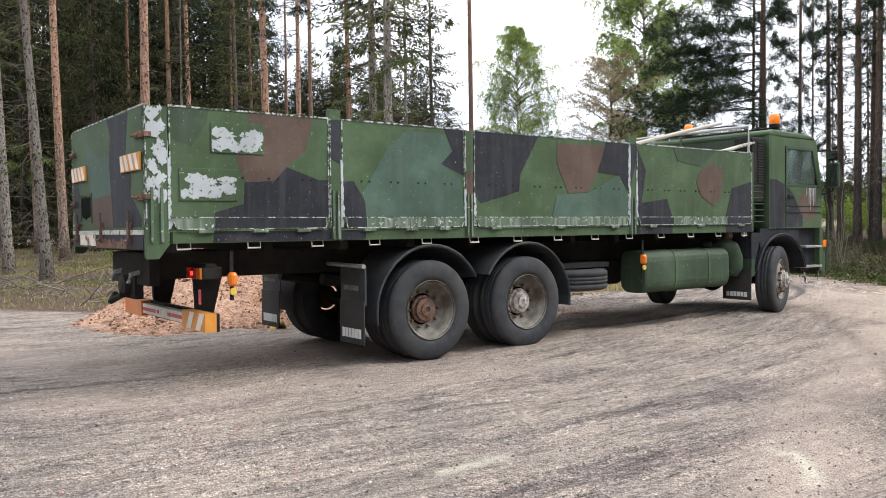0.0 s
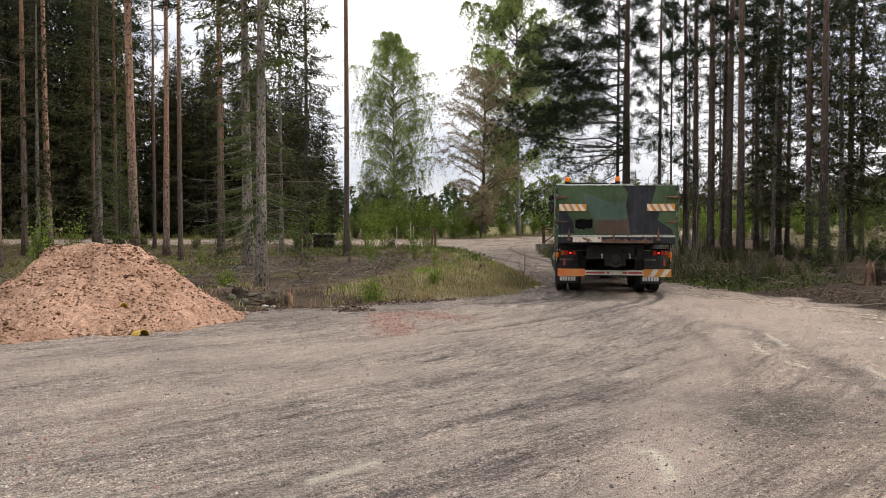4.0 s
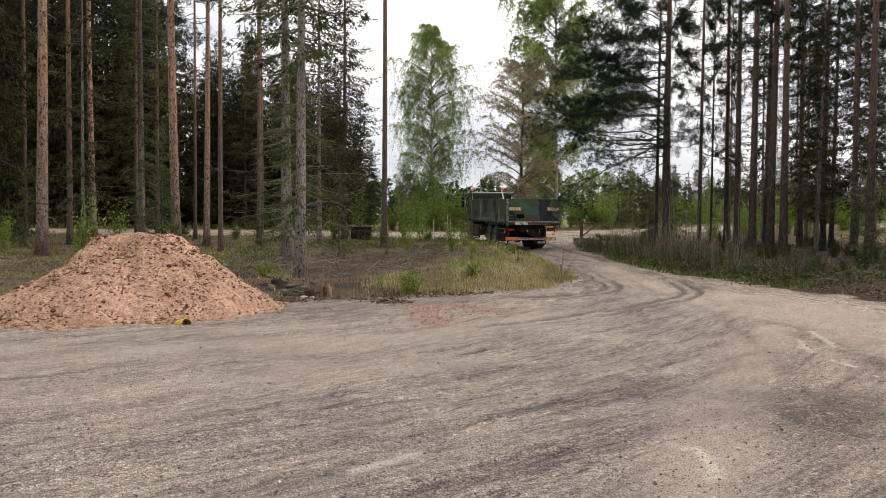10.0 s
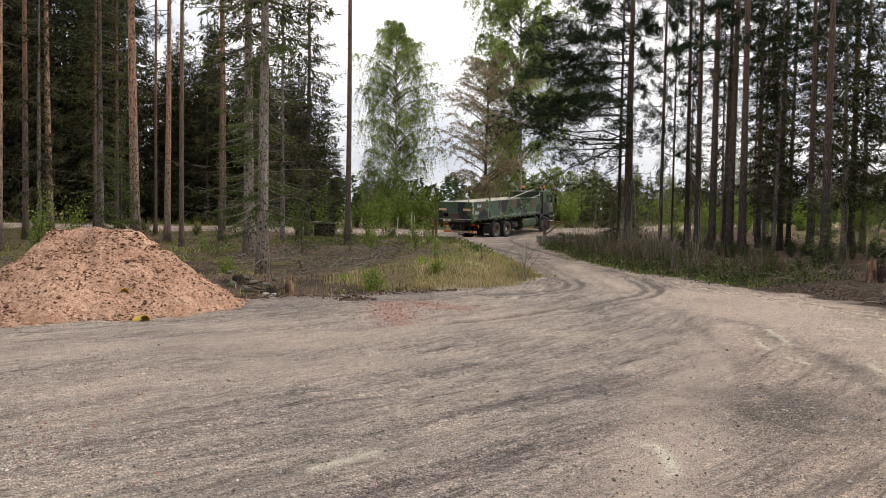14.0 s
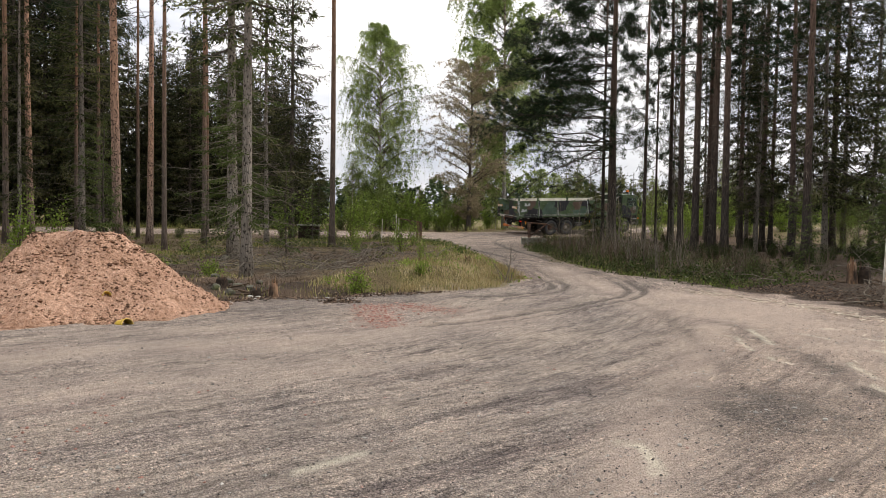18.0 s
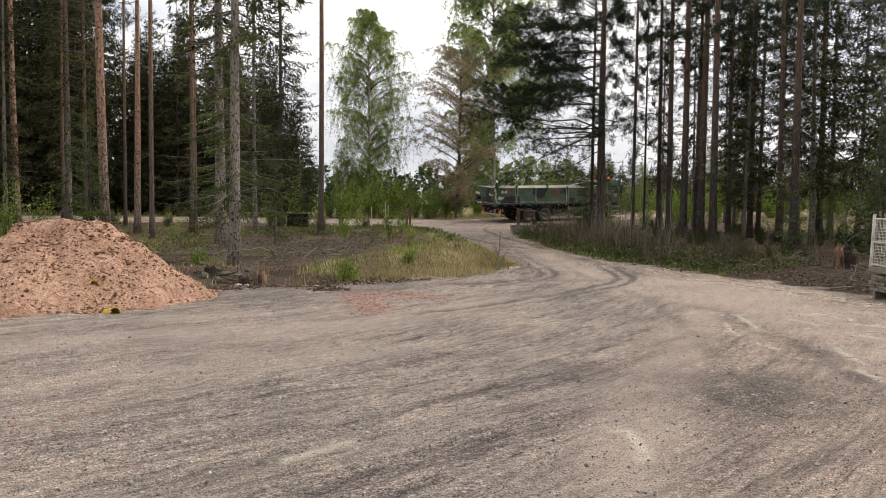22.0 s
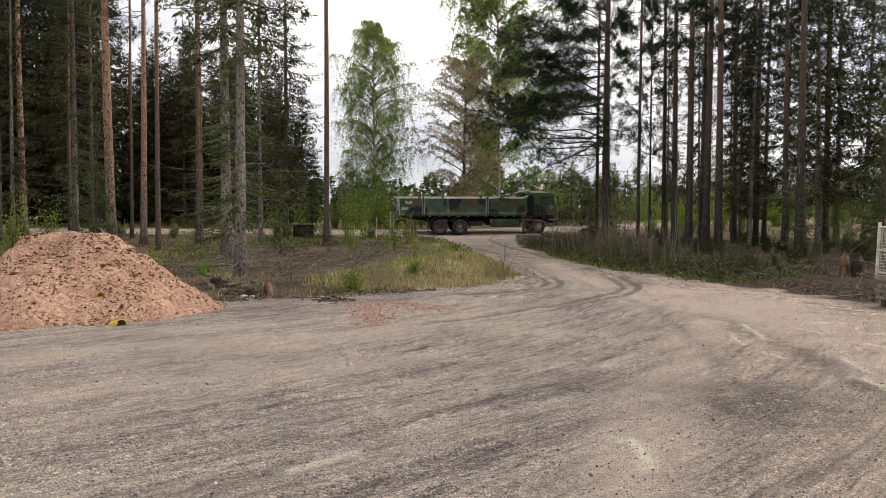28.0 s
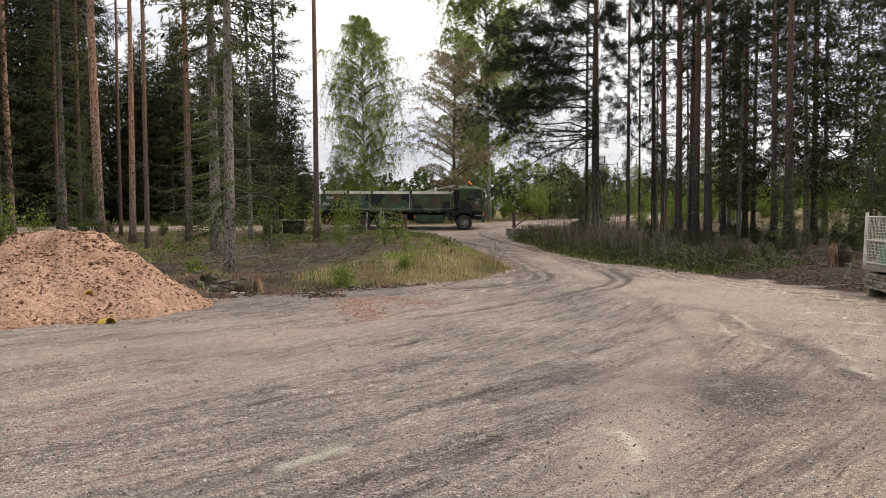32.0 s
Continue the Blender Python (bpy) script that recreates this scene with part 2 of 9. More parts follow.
def bark(name, low, high, z0, z1, scale=9.0, spots=None):
    """Bark: grey plates low down, thin warm bark further up the stem, furrows along it."""
    m, nt, bsdf = base_material(name)
    L = nt.links.new
    co = nt.nodes.new("ShaderNodeTexCoord").outputs["Object"]
    sep = nt.nodes.new("ShaderNodeSeparateXYZ")
    L(co, sep.inputs["Vector"])
    mp = nt.nodes.new("ShaderNodeMapping")
    mp.inputs["Scale"].default_value = (2.6, 2.6, 0.45)
    L(co, mp.inputs["Vector"])
    n = node(nt, "ShaderNodeTexNoise", Scale=scale, Detail=7.0, Roughness=0.65)
    L(mp.outputs["Vector"], n.inputs["Vector"])
    vo = node(nt, "ShaderNodeTexVoronoi", Scale=scale * 1.1)
    L(mp.outputs["Vector"], vo.inputs["Vector"])
    hr = nt.nodes.new("ShaderNodeMapRange")
    hr.inputs["From Min"].default_value, hr.inputs["From Max"].default_value = z0, z1
    L(sep.outputs["Z"], hr.inputs["Value"])
    ad = nt.nodes.new("ShaderNodeMath")
    ad.operation = "MULTIPLY_ADD"
    ad.inputs[1].default_value, ad.inputs[2].default_value = 0.7, -0.35
    L(n.outputs["Fac"], ad.inputs[0])
    sm = nt.nodes.new("ShaderNodeMath")
    sm.use_clamp = True
    L(ad.outputs[0], sm.inputs[0])
    L(hr.outputs["Result"], sm.inputs[1])
    a = ramp_of(nt, [(0.3, tuple(c * 0.45 for c in low)), (0.5, low), (0.7, tuple(min(1, c * 1.6) for c in low))])
    b = ramp_of(nt, [(0.3, tuple(c * 0.5 for c in high)), (0.5, high), (0.7, tuple(min(1, c * 1.45) for c in high))])
    L(n.outputs["Fac"], a.inputs["Fac"])
    L(n.outputs["Fac"], b.inputs["Fac"])
    mx = mix_node(nt)
    L(sm.outputs[0], mx.inputs["Fac"])
    L(a.outputs["Color"], mx.inputs["Color1"])
    L(b.outputs["Color"], mx.inputs["Color2"])
    colour = mx.outputs["Color"]
    if spots:
        mp2 = nt.nodes.new("ShaderNodeMapping")
        mp2.inputs["Scale"].default_value = (11, 11, 8)
        L(co, mp2.inputs["Vector"])
        sn = node(nt, "ShaderNodeTexNoise", Scale=1.6, Detail=5.0)
        L(mp2.outputs["Vector"], sn.inputs["Vector"])
        sr = ramp_of(nt, [(0.56, (0, 0, 0)), (0.6, (1, 1, 1))])
        L(sn.outputs["Fac"], sr.inputs["Fac"])
        mx3 = mix_node(nt)
        L(sr.outputs["Color"], mx3.inputs["Fac"])
        L(colour, mx3.inputs["Color1"])
        mx3.inputs["Color2"].default_value = (*spots, 1)
        colour = mx3.outputs["Color"]
    info = nt.nodes.new("ShaderNodeObjectInfo")
    mr = nt.nodes.new("ShaderNodeMapRange")
    mr.inputs["To Min"].default_value, mr.inputs["To Max"].default_value = 0.8, 1.2
    L(info.outputs["Random"], mr.inputs["Value"])
    hs = nt.nodes.new("ShaderNodeHueSaturation")
    L(mr.outputs["Result"], hs.inputs["Value"])
    L(colour, hs.inputs["Color"])
    L(hs.outputs["Color"], bsdf.inputs["Base Color"])
    bsdf.inputs["Roughness"].default_value = 0.9
    bsdf.inputs["Specular IOR Level"].default_value = 0.1
    bp = node(nt, "ShaderNodeBump", Strength=0.8, Distance=0.03)
    L(vo.outputs["Distance"], bp.inputs["Height"])
    L(bp.outputs["Normal"], bsdf.inputs["Normal"])
    return m


def stony(name, stops, rough=0.92):
    """Loose stones or clods: each piece its own shade, with fine grain."""
    m, nt, bsdf = base_material(name)
    L = nt.links.new
    geo = nt.nodes.new("ShaderNodeNewGeometry")
    r = ramp_of(nt, stops)
    L(geo.outputs["Random Per Island"], r.inputs["Fac"])
    n = node(nt, "ShaderNodeTexNoise", Scale=60.0, Detail=5.0, Roughness=0.7)
    L(geo.outputs["Position"], n.inputs["Vector"])
    g = ramp_of(nt, [(0.3, (0.65, 0.65, 0.65)), (0.7, (1.25, 1.25, 1.25))])
    L(n.outputs["Fac"], g.inputs["Fac"])
    mx = mix_node(nt, "MULTIPLY", 1.0)
    L(r.outputs["Color"], mx.inputs["Color1"])
    L(g.outputs["Color"], mx.inputs["Color2"])
    L(mx.outputs["Color"], bsdf.inputs["Base Color"])
    bsdf.inputs["Roughness"].default_value = rough
    bsdf.inputs["Specular IOR Level"].default_value = 0.2
    return m


GREEN = paint("camo_green_paint", (0.054, 0.09, 0.043))
DGREEN = paint("camo_dark_green_paint", (0.04, 0.066, 0.038))
TEAL = paint("camo_faded_green_paint", (0.062, 0.105, 0.08))
NAVY = paint("camo_black_paint", (0.02, 0.0215, 0.028), chips=0.69)
BROWN = paint("camo_brown_paint", (0.088, 0.06, 0.046), chips=0.7)
WORN = paint("worn_edge_paint", (0.085, 0.125, 0.082), chip=(0.5, 0.51, 0.5), chips=0.6, streaks=0.7, run=(0.27, 0.3, 0.265))
TRIMWHITE = paint("worn_white_strip", (0.48, 0.48, 0.45), chip=(0.12, 0.075, 0.05), chips=0.56, fade=1.15)
EDGECHIP = paint("chipped_white_edge", (0.46, 0.48, 0.47), chip=(0.045, 0.07, 0.04), chips=0.485, fade=1.1)
BLACKFIELD = surface("flat_black_paint", [(0.3, (0.004, 0.004, 0.004)), (0.7, (0.009, 0.009, 0.009))], 9, rough=0.95, spec=0.05, bump=0)
MIRROR = surface("mirror_glass", [(0.3, (0.3, 0.31, 0.31)), (0.7, (0.36, 0.37, 0.37))], 3, rough=0.1, bump=0, metal=1.0)
BARE = paint("bare_primer_patch", (0.42, 0.45, 0.47), chip=(0.085, 0.14, 0.058), chips=0.575, fade=1.15)
INNER = surface("bare_plywood_lining", [(0.3, (0.5, 0.47, 0.4)), (0.7, (0.72, 0.7, 0.63))], 5, rough=0.7, stain=(0.42, 0.4, 0.34))
RUST = surface("rusty_steel", [(0.3, (0.085, 0.042, 0.027)), (0.5, (0.18, 0.095, 0.06)), (0.7, (0.3, 0.2, 0.14))], 22, rough=0.85, stain=(0.07, 0.05, 0.045), stain_scale=4)
RUSTWHITE = surface("flaked_white_paint_on_rust", [(0.4, (0.17, 0.08, 0.045)), (0.47, (0.6, 0.55, 0.47)), (0.75, (0.72, 0.68, 0.6))], 9, rough=0.7)
CHASSIS = surface("greasy_black_chassis", [(0.3, (0.006, 0.006, 0.007)), (0.7, (0.018, 0.017, 0.017))], 12, rough=0.75, stain=(0.02, 0.018, 0.016), stain_scale=3, spec=0.25)
FENDER = surface("dusty_black_plastic", [(0.3, (0.016, 0.019, 0.024)), (0.7, (0.035, 0.039, 0.046))], 9, rough=0.55, stain=(0.055, 0.057, 0.058), stain_scale=2.5)
RUBBER = surface("dusty_tyre_rubber", [(0.3, (0.019, 0.021, 0.025)), (0.6, (0.034, 0.036, 0.041)), (0.8, (0.06, 0.06, 0.06))], 10, rough=0.8, bump=0.25, bump_scale=60, stain=(0.05, 0.05, 0.049), stain_scale=2.2)
FLAP = surface("black_rubber_flap", [(0.3, (0.014, 0.014, 0.015)), (0.7, (0.035, 0.035, 0.036))], 7, rough=0.65, stain=(0.055, 0.053, 0.05))
RIM = surface("grey_dusty_wheel_rim", [(0.3, (0.15, 0.145, 0.125)), (0.6, (0.27, 0.26, 0.225)), (0.8, (0.42, 0.41, 0.37))], 14, rough=0.65, metal=0.1, stain=(0.1, 0.075, 0.055), stain_scale=5)
STEEL = surface("galvanised_steel", [(0.3, (0.4, 0.41, 0.41)), (0.7, (0.6, 0.61, 0.6))], 16, rough=0.45, metal=0.7, stain=(0.34, 0.33, 0.3), stain_scale=5)
ALU = surface("pale_worn_bar", [(0.3, (0.5, 0.48, 0.43)), (0.7, (0.68, 0.66, 0.6))], 12, rough=0.6, stain=(0.4, 0.36, 0.3))
SIGNWHITE = surface("reflector_white", [(0.3, (0.66, 0.64, 0.58)), (0.7, (0.8, 0.78, 0.73))], 10, rough=0.45, stain=(0.55, 0.52, 0.46), stain_scale=4)
SIGNORANGE = surface("reflector_orange", [(0.3, (0.62, 0.24, 0.035)), (0.7, (0.75, 0.33, 0.06))], 10, rough=0.45, stain=(0.5, 0.22, 0.06), stain_scale=4)
FLAMEORANGE = surface("reflector_flame_orange", [(0.3, (0.68, 0.17, 0.04)), (0.7, (0.8, 0.25, 0.06))], 10, rough=0.45, stain=(0.72, 0.3, 0.12), stain_scale=4)
REDMARK = surface("reflector_red", [(0.3, (0.4, 0.05, 0.06)), (0.7, (0.52, 0.09, 0.1))], 10, rough=0.45)
LETTER = surface("white_print", [(0.3, (0.76, 0.76, 0.75)), (0.7, (0.86, 0.86, 0.85))], 14, rough=0.6)
LAMPRED = surface("red_lamp_lens", [(0.3, (0.4, 0.03, 0.026)), (0.7, (0.52, 0.045, 0.036))], 6, rough=0.2, bump=0)
LAMPGLOW = surface("lit_tail_light", [(0.3, (0.9, 0.03, 0.02)), (0.7, (1.0, 0.05, 0.03))], 6, rough=0.2, bump=0, emit=1.2)
AMBER = surface("amber_lens", [(0.3, (0.7, 0.16, 0.015)), (0.7, (0.85, 0.24, 0.03))], 6, rough=0.22, bump=0)
AMBERDIM = surface("dull_amber_lens", [(0.3, (0.4, 0.1, 0.018)), (0.7, (0.52, 0.15, 0.025))], 6, rough=0.25, bump=0)
HUBGREY = surface("pale_worn_hub", [(0.35, (0.16, 0.12, 0.095)), (0.5, (0.36, 0.34, 0.31)), (0.7, (0.55, 0.54, 0.52))], 18, rough=0.55, metal=0.2)
AMBERGLOW = surface("lit_amber_beacon", [(0.3, (0.95, 0.2, 0.03)), (0.7, (1.0, 0.26, 0.04))], 6, rough=0.2, bump=0, emit=0.15)
SEATCLOTH = surface("dark_seat_cloth", [(0.3, (0.02, 0.02, 0.022)), (0.7, (0.045, 0.045, 0.047))], 20, rough=0.9)
CANE = surface("headlight_glass", [(0.3, (0.55, 0.57, 0.58)), (0.7, (0.7, 0.71, 0.72))], 6, rough=0.15, bump=0)


def glass_material():
    m, nt, bsdf = base_material("window_glass")
    bsdf.inputs["Base Color"].default_value = (0.3, 0.36, 0.33, 1)
    bsdf.inputs["Transmission Weight"].default_value = 0.9
    bsdf.inputs["Roughness"].default_value = 0.04
    bsdf.inputs["IOR"].default_value = 1.22
    return m


GLASS = glass_material()
def sand_material():
    m, nt, bsdf = base_material("reddish_sand")
    L = nt.links.new
    co = nt.nodes.new("ShaderNodeTexCoord").outputs["Object"]
    colour = None
    for scale, detail, stops in ((21.0, 8.0, [(0.36, (0.31, 0.182, 0.122)), (0.45, (0.49, 0.295, 0.204)), (0.56, (0.55, 0.35, 0.252)), (0.66, (0.66, 0.455, 0.345))]),
                                 (1.3, 4.0, [(0.36, (0.8, 0.77, 0.75)), (0.62, (1.12, 1.13, 1.14))]),
                                 (33.0, 5.0, [(0.35, (0.45, 0.41, 0.39)), (0.4, (0.97, 0.97, 0.97)), (0.58, (1.05, 1.05, 1.05))]),
                                 (9.0, 6.0, [(0.36, (0.7, 0.66, 0.63)), (0.44, (1.0, 1.0, 1.0)), (0.62, (1.08, 1.08, 1.08))]),
                                 (90.0, 4.0, [(0.38, (0.75, 0.74, 0.73)), (0.5, (1.0, 1.0, 1.0)), (0.64, (1.18, 1.18, 1.18))])):
        n = node(nt, "ShaderNodeTexNoise", Scale=scale, Detail=detail, Roughness=0.66)
        L(co, n.inputs["Vector"])
        r = ramp_of(nt, stops)
        L(n.outputs["Fac"], r.inputs["Fac"])
        if colour is None:
            colour = r.outputs["Color"]
        else:
            mx = mix_node(nt, "MULTIPLY", 1.0)
            L(colour, mx.inputs["Color1"])
            L(r.outputs["Color"], mx.inputs["Color2"])
            colour = mx.outputs["Color"]
    L(colour, bsdf.inputs["Base Color"])
    bsdf.inputs["Roughness"].default_value = 0.95
    bsdf.inputs["Specular IOR Level"].default_value = 0.12
    last = None
    for scale, dist in ((14.0, 0.05), (42.0, 0.022)):
        n = node(nt, "ShaderNodeTexNoise", Scale=scale, Detail=6.0, Roughness=0.7)
        L(co, n.inputs["Vector"])
        bp = node(nt, "ShaderNodeBump", Strength=1.0, Distance=dist)
        L(n.outputs["Fac"], bp.inputs["Height"])
        if last is not None:
            L(last.outputs["Normal"], bp.inputs["Normal"])
        last = bp
    L(last.outputs["Normal"], bsdf.inputs["Normal"])
    return m


SAND = sand_material()
CLOD = stony("damp_soil_clods", [(0.0, (0.08, 0.043, 0.028)), (0.4, (0.2, 0.112, 0.072)), (0.75, (0.36, 0.215, 0.145)), (1.0, (0.5, 0.325, 0.225))])
GRAVEL = stony("loose_gravel", [(0.0, (0.06, 0.055, 0.052)), (0.35, (0.17, 0.155, 0.145)), (0.75, (0.34, 0.31, 0.285)), (1.0, (0.58, 0.55, 0.51))])
STONE = surface("grey_stone", [(0.3, (0.16, 0.15, 0.14)), (0.7, (0.34, 0.32, 0.3))], 12, rough=0.9, vary=0.25, stain=(0.22, 0.2, 0.17), stain_scale=5)
TORNWOOD = surface("torn_wet_wood", [(0.3, (0.075, 0.042, 0.026)), (0.5, (0.26, 0.15, 0.088)), (0.7, (0.52, 0.36, 0.23))], 7, rough=0.95, stretch=(3, 3, 0.6), stain=(0.03, 0.021, 0.016), stain_scale=3)
MOSSSTONE = surface("mossy_dark_stone", [(0.3, (0.055, 0.052, 0.046)), (0.7, (0.15, 0.14, 0.12))], 12, rough=0.95, vary=0.2, stain=(0.07, 0.08, 0.03), stain_scale=4)
PALESTONE = surface("pale_stone", [(0.3, (0.3, 0.285, 0.26)), (0.7, (0.5, 0.48, 0.44))], 12, rough=0.9, vary=0.25)
BRICKBIT = stony("crushed_brick", [(0.0, (0.3, 0.13, 0.1)), (0.5, (0.45, 0.24, 0.195)), (1.0, (0.58, 0.4, 0.34))])
SOILBIT = stony("soil_crumbs", [(0.0, (0.025, 0.018, 0.014)), (0.6, (0.085, 0.057, 0.04)), (1.0, (0.22, 0.155, 0.11))])
CONCRETE = surface("weathered_concrete", [(0.3, (0.22, 0.21, 0.185)), (0.7, (0.37, 0.36, 0.32))], 14, rough=0.9, stain=(0.14, 0.145, 0.1), stain_scale=2.5)
WOODGREY = surface("weathered_wood", [(0.3, (0.19, 0.17, 0.145)), (0.7, (0.36, 0.33, 0.285))], 9, rough=0.9, stretch=(0.5, 5, 5), stain=(0.2, 0.17, 0.13), vary=0.15)
WOODCHIP = surface("pale_wood_chip", [(0.3, (0.48, 0.38, 0.29)), (0.7, (0.68, 0.6, 0.5))], 12, rough=0.9, vary=0.2)
YELLOW = surface("yellow_plastic_pipe", [(0.3, (0.62, 0.41, 0.035)), (0.7, (0.74, 0.53, 0.07))], 9, rough=0.5, stain=(0.5, 0.36, 0.12), stain_scale=6)
GREENPLASTIC = surface("green_plastic", [(0.3, (0.03, 0.16, 0.1)), (0.7, (0.06, 0.25, 0.16))], 8, rough=0.5)
DARKROOT = surface("black_soil_root", [(0.3, (0.012, 0.009, 0.007)), (0.7, (0.05, 0.035, 0.026))], 14, rough=0.95, spec=0.15)
TWIG = surface("grey_dead_twig", [(0.3, (0.1, 0.083, 0.067)), (0.7, (0.24, 0.21, 0.172))], 6, rough=0.95, bump=0, vary=0.2, spec=0.15)
TWIGBARE = surface("pale_brown_bare_stems", [(0.3, (0.08, 0.062, 0.048)), (0.7, (0.2, 0.163, 0.128))], 3, rough=0.95, bump=0, vary=0.25, spec=0.15)
TWIGBROWN = surface("brown_bare_stems", [(0.3, (0.055, 0.038, 0.027)), (0.7, (0.15, 0.11, 0.077))], 3, rough=0.95, bump=0, vary=0.15, spec=0.15)
PINEBARK = bark("pine_bark", (0.12, 0.098, 0.083), (0.24, 0.135, 0.085), 3.0, 12.0)
DARKPINE = bark("dark_pine_bark", (0.056, 0.048, 0.043), (0.155, 0.104, 0.08), 2.0, 11.0)
REDPINE = bark("red_pine_bark", (0.21, 0.165, 0.14), (0.37, 0.225, 0.158), 0.8, 6.0, 7.0, spots=(0.085, 0.055, 0.042))
SPRUCEBARK = bark("spruce_bark", (0.215, 0.192, 0.168), (0.17, 0.135, 0.11), 5.0, 14.0, 12.0, spots=(0.05, 0.043, 0.037))
BIRCHBARK = bark("birch_bark", (0.4, 0.38, 0.34), (0.3, 0.24, 0.19), 2.0, 15.0, 6.0, spots=(0.03, 0.027, 0.024))
DARKBARK = bark("dark_bark", (0.085, 0.072, 0.061), (0.1, 0.08, 0.065), 3.0, 14.0)
SPRUCE = leafy("spruce_needles", [(0.34, (0.026, 0.034, 0.014)), (0.52, (0.088, 0.104, 0.038)), (0.72, (0.19, 0.195, 0.076))], 0.7, through=0.38)
# darker copy of the spruce needles: woodland shade is put into the colour
SHADEDSPRUCE = leafy("shaded_spruce_needles", [(0.34, (0.016, 0.02, 0.01)), (0.52, (0.05, 0.056, 0.024)), (0.72, (0.13, 0.125, 0.055))], 0.7, through=0.25)
PINEN = leafy("pine_needles", [(0.3, (0.011, 0.021, 0.011)), (0.52, (0.027, 0.046, 0.022)), (0.75, (0.06, 0.083, 0.038))], 0.8, through=0.15)
BIRCHL = leafy("birch_leaves", [(0.3, (0.145, 0.2, 0.055)), (0.52, (0.255, 0.33, 0.1)), (0.75, (0.38, 0.46, 0.18))], 1.4, through=0.5)
BUDL = leafy("reddish_young_leaves", [(0.3, (0.22, 0.185, 0.105)), (0.52, (0.36, 0.3, 0.19)), (0.75, (0.5, 0.41, 0.29))], 0.9, through=0.55)
BUSHL = leafy("fresh_bush_leaves", [(0.3, (0.12, 0.185, 0.03)), (0.52, (0.21, 0.3, 0.052)), (0.75, (0.3, 0.39, 0.095))], 1.5, through=0.4)
# darker copy of the undergrowth leaves, with the trees' shade in the colour
SHADEDBUSH = leafy("shaded_thicket_leaves", [(0.3, (0.022, 0.034, 0.012)), (0.52, (0.045, 0.062, 0.02)), (0.75, (0.085, 0.1, 0.035))], 0.8, through=0.25)
DULLBUSH = leafy("dull_undergrowth_leaves", [(0.3, (0.045, 0.065, 0.02)), (0.52, (0.085, 0.115, 0.036)), (0.75, (0.14, 0.16, 0.06))], 0.8, through=0.3)
GRASSG = leafy("green_grass", [(0.3, (0.1, 0.12, 0.035)), (0.52, (0.2, 0.21, 0.065)), (0.75, (0.33, 0.3, 0.125))], 0.6, through=0.3)
GRASSD = leafy("dry_grass", [(0.3, (0.22, 0.165, 0.08)), (0.52, (0.4, 0.32, 0.17)), (0.75, (0.55, 0.46, 0.28))], 0.7, through=0.25)
FARWOOD = leafy("far_wood", [(0.3, (0.03, 0.05, 0.024)), (0.52, (0.055, 0.085, 0.035)), (0.75, (0.1, 0.13, 0.05))], 0.4, through=0.2)

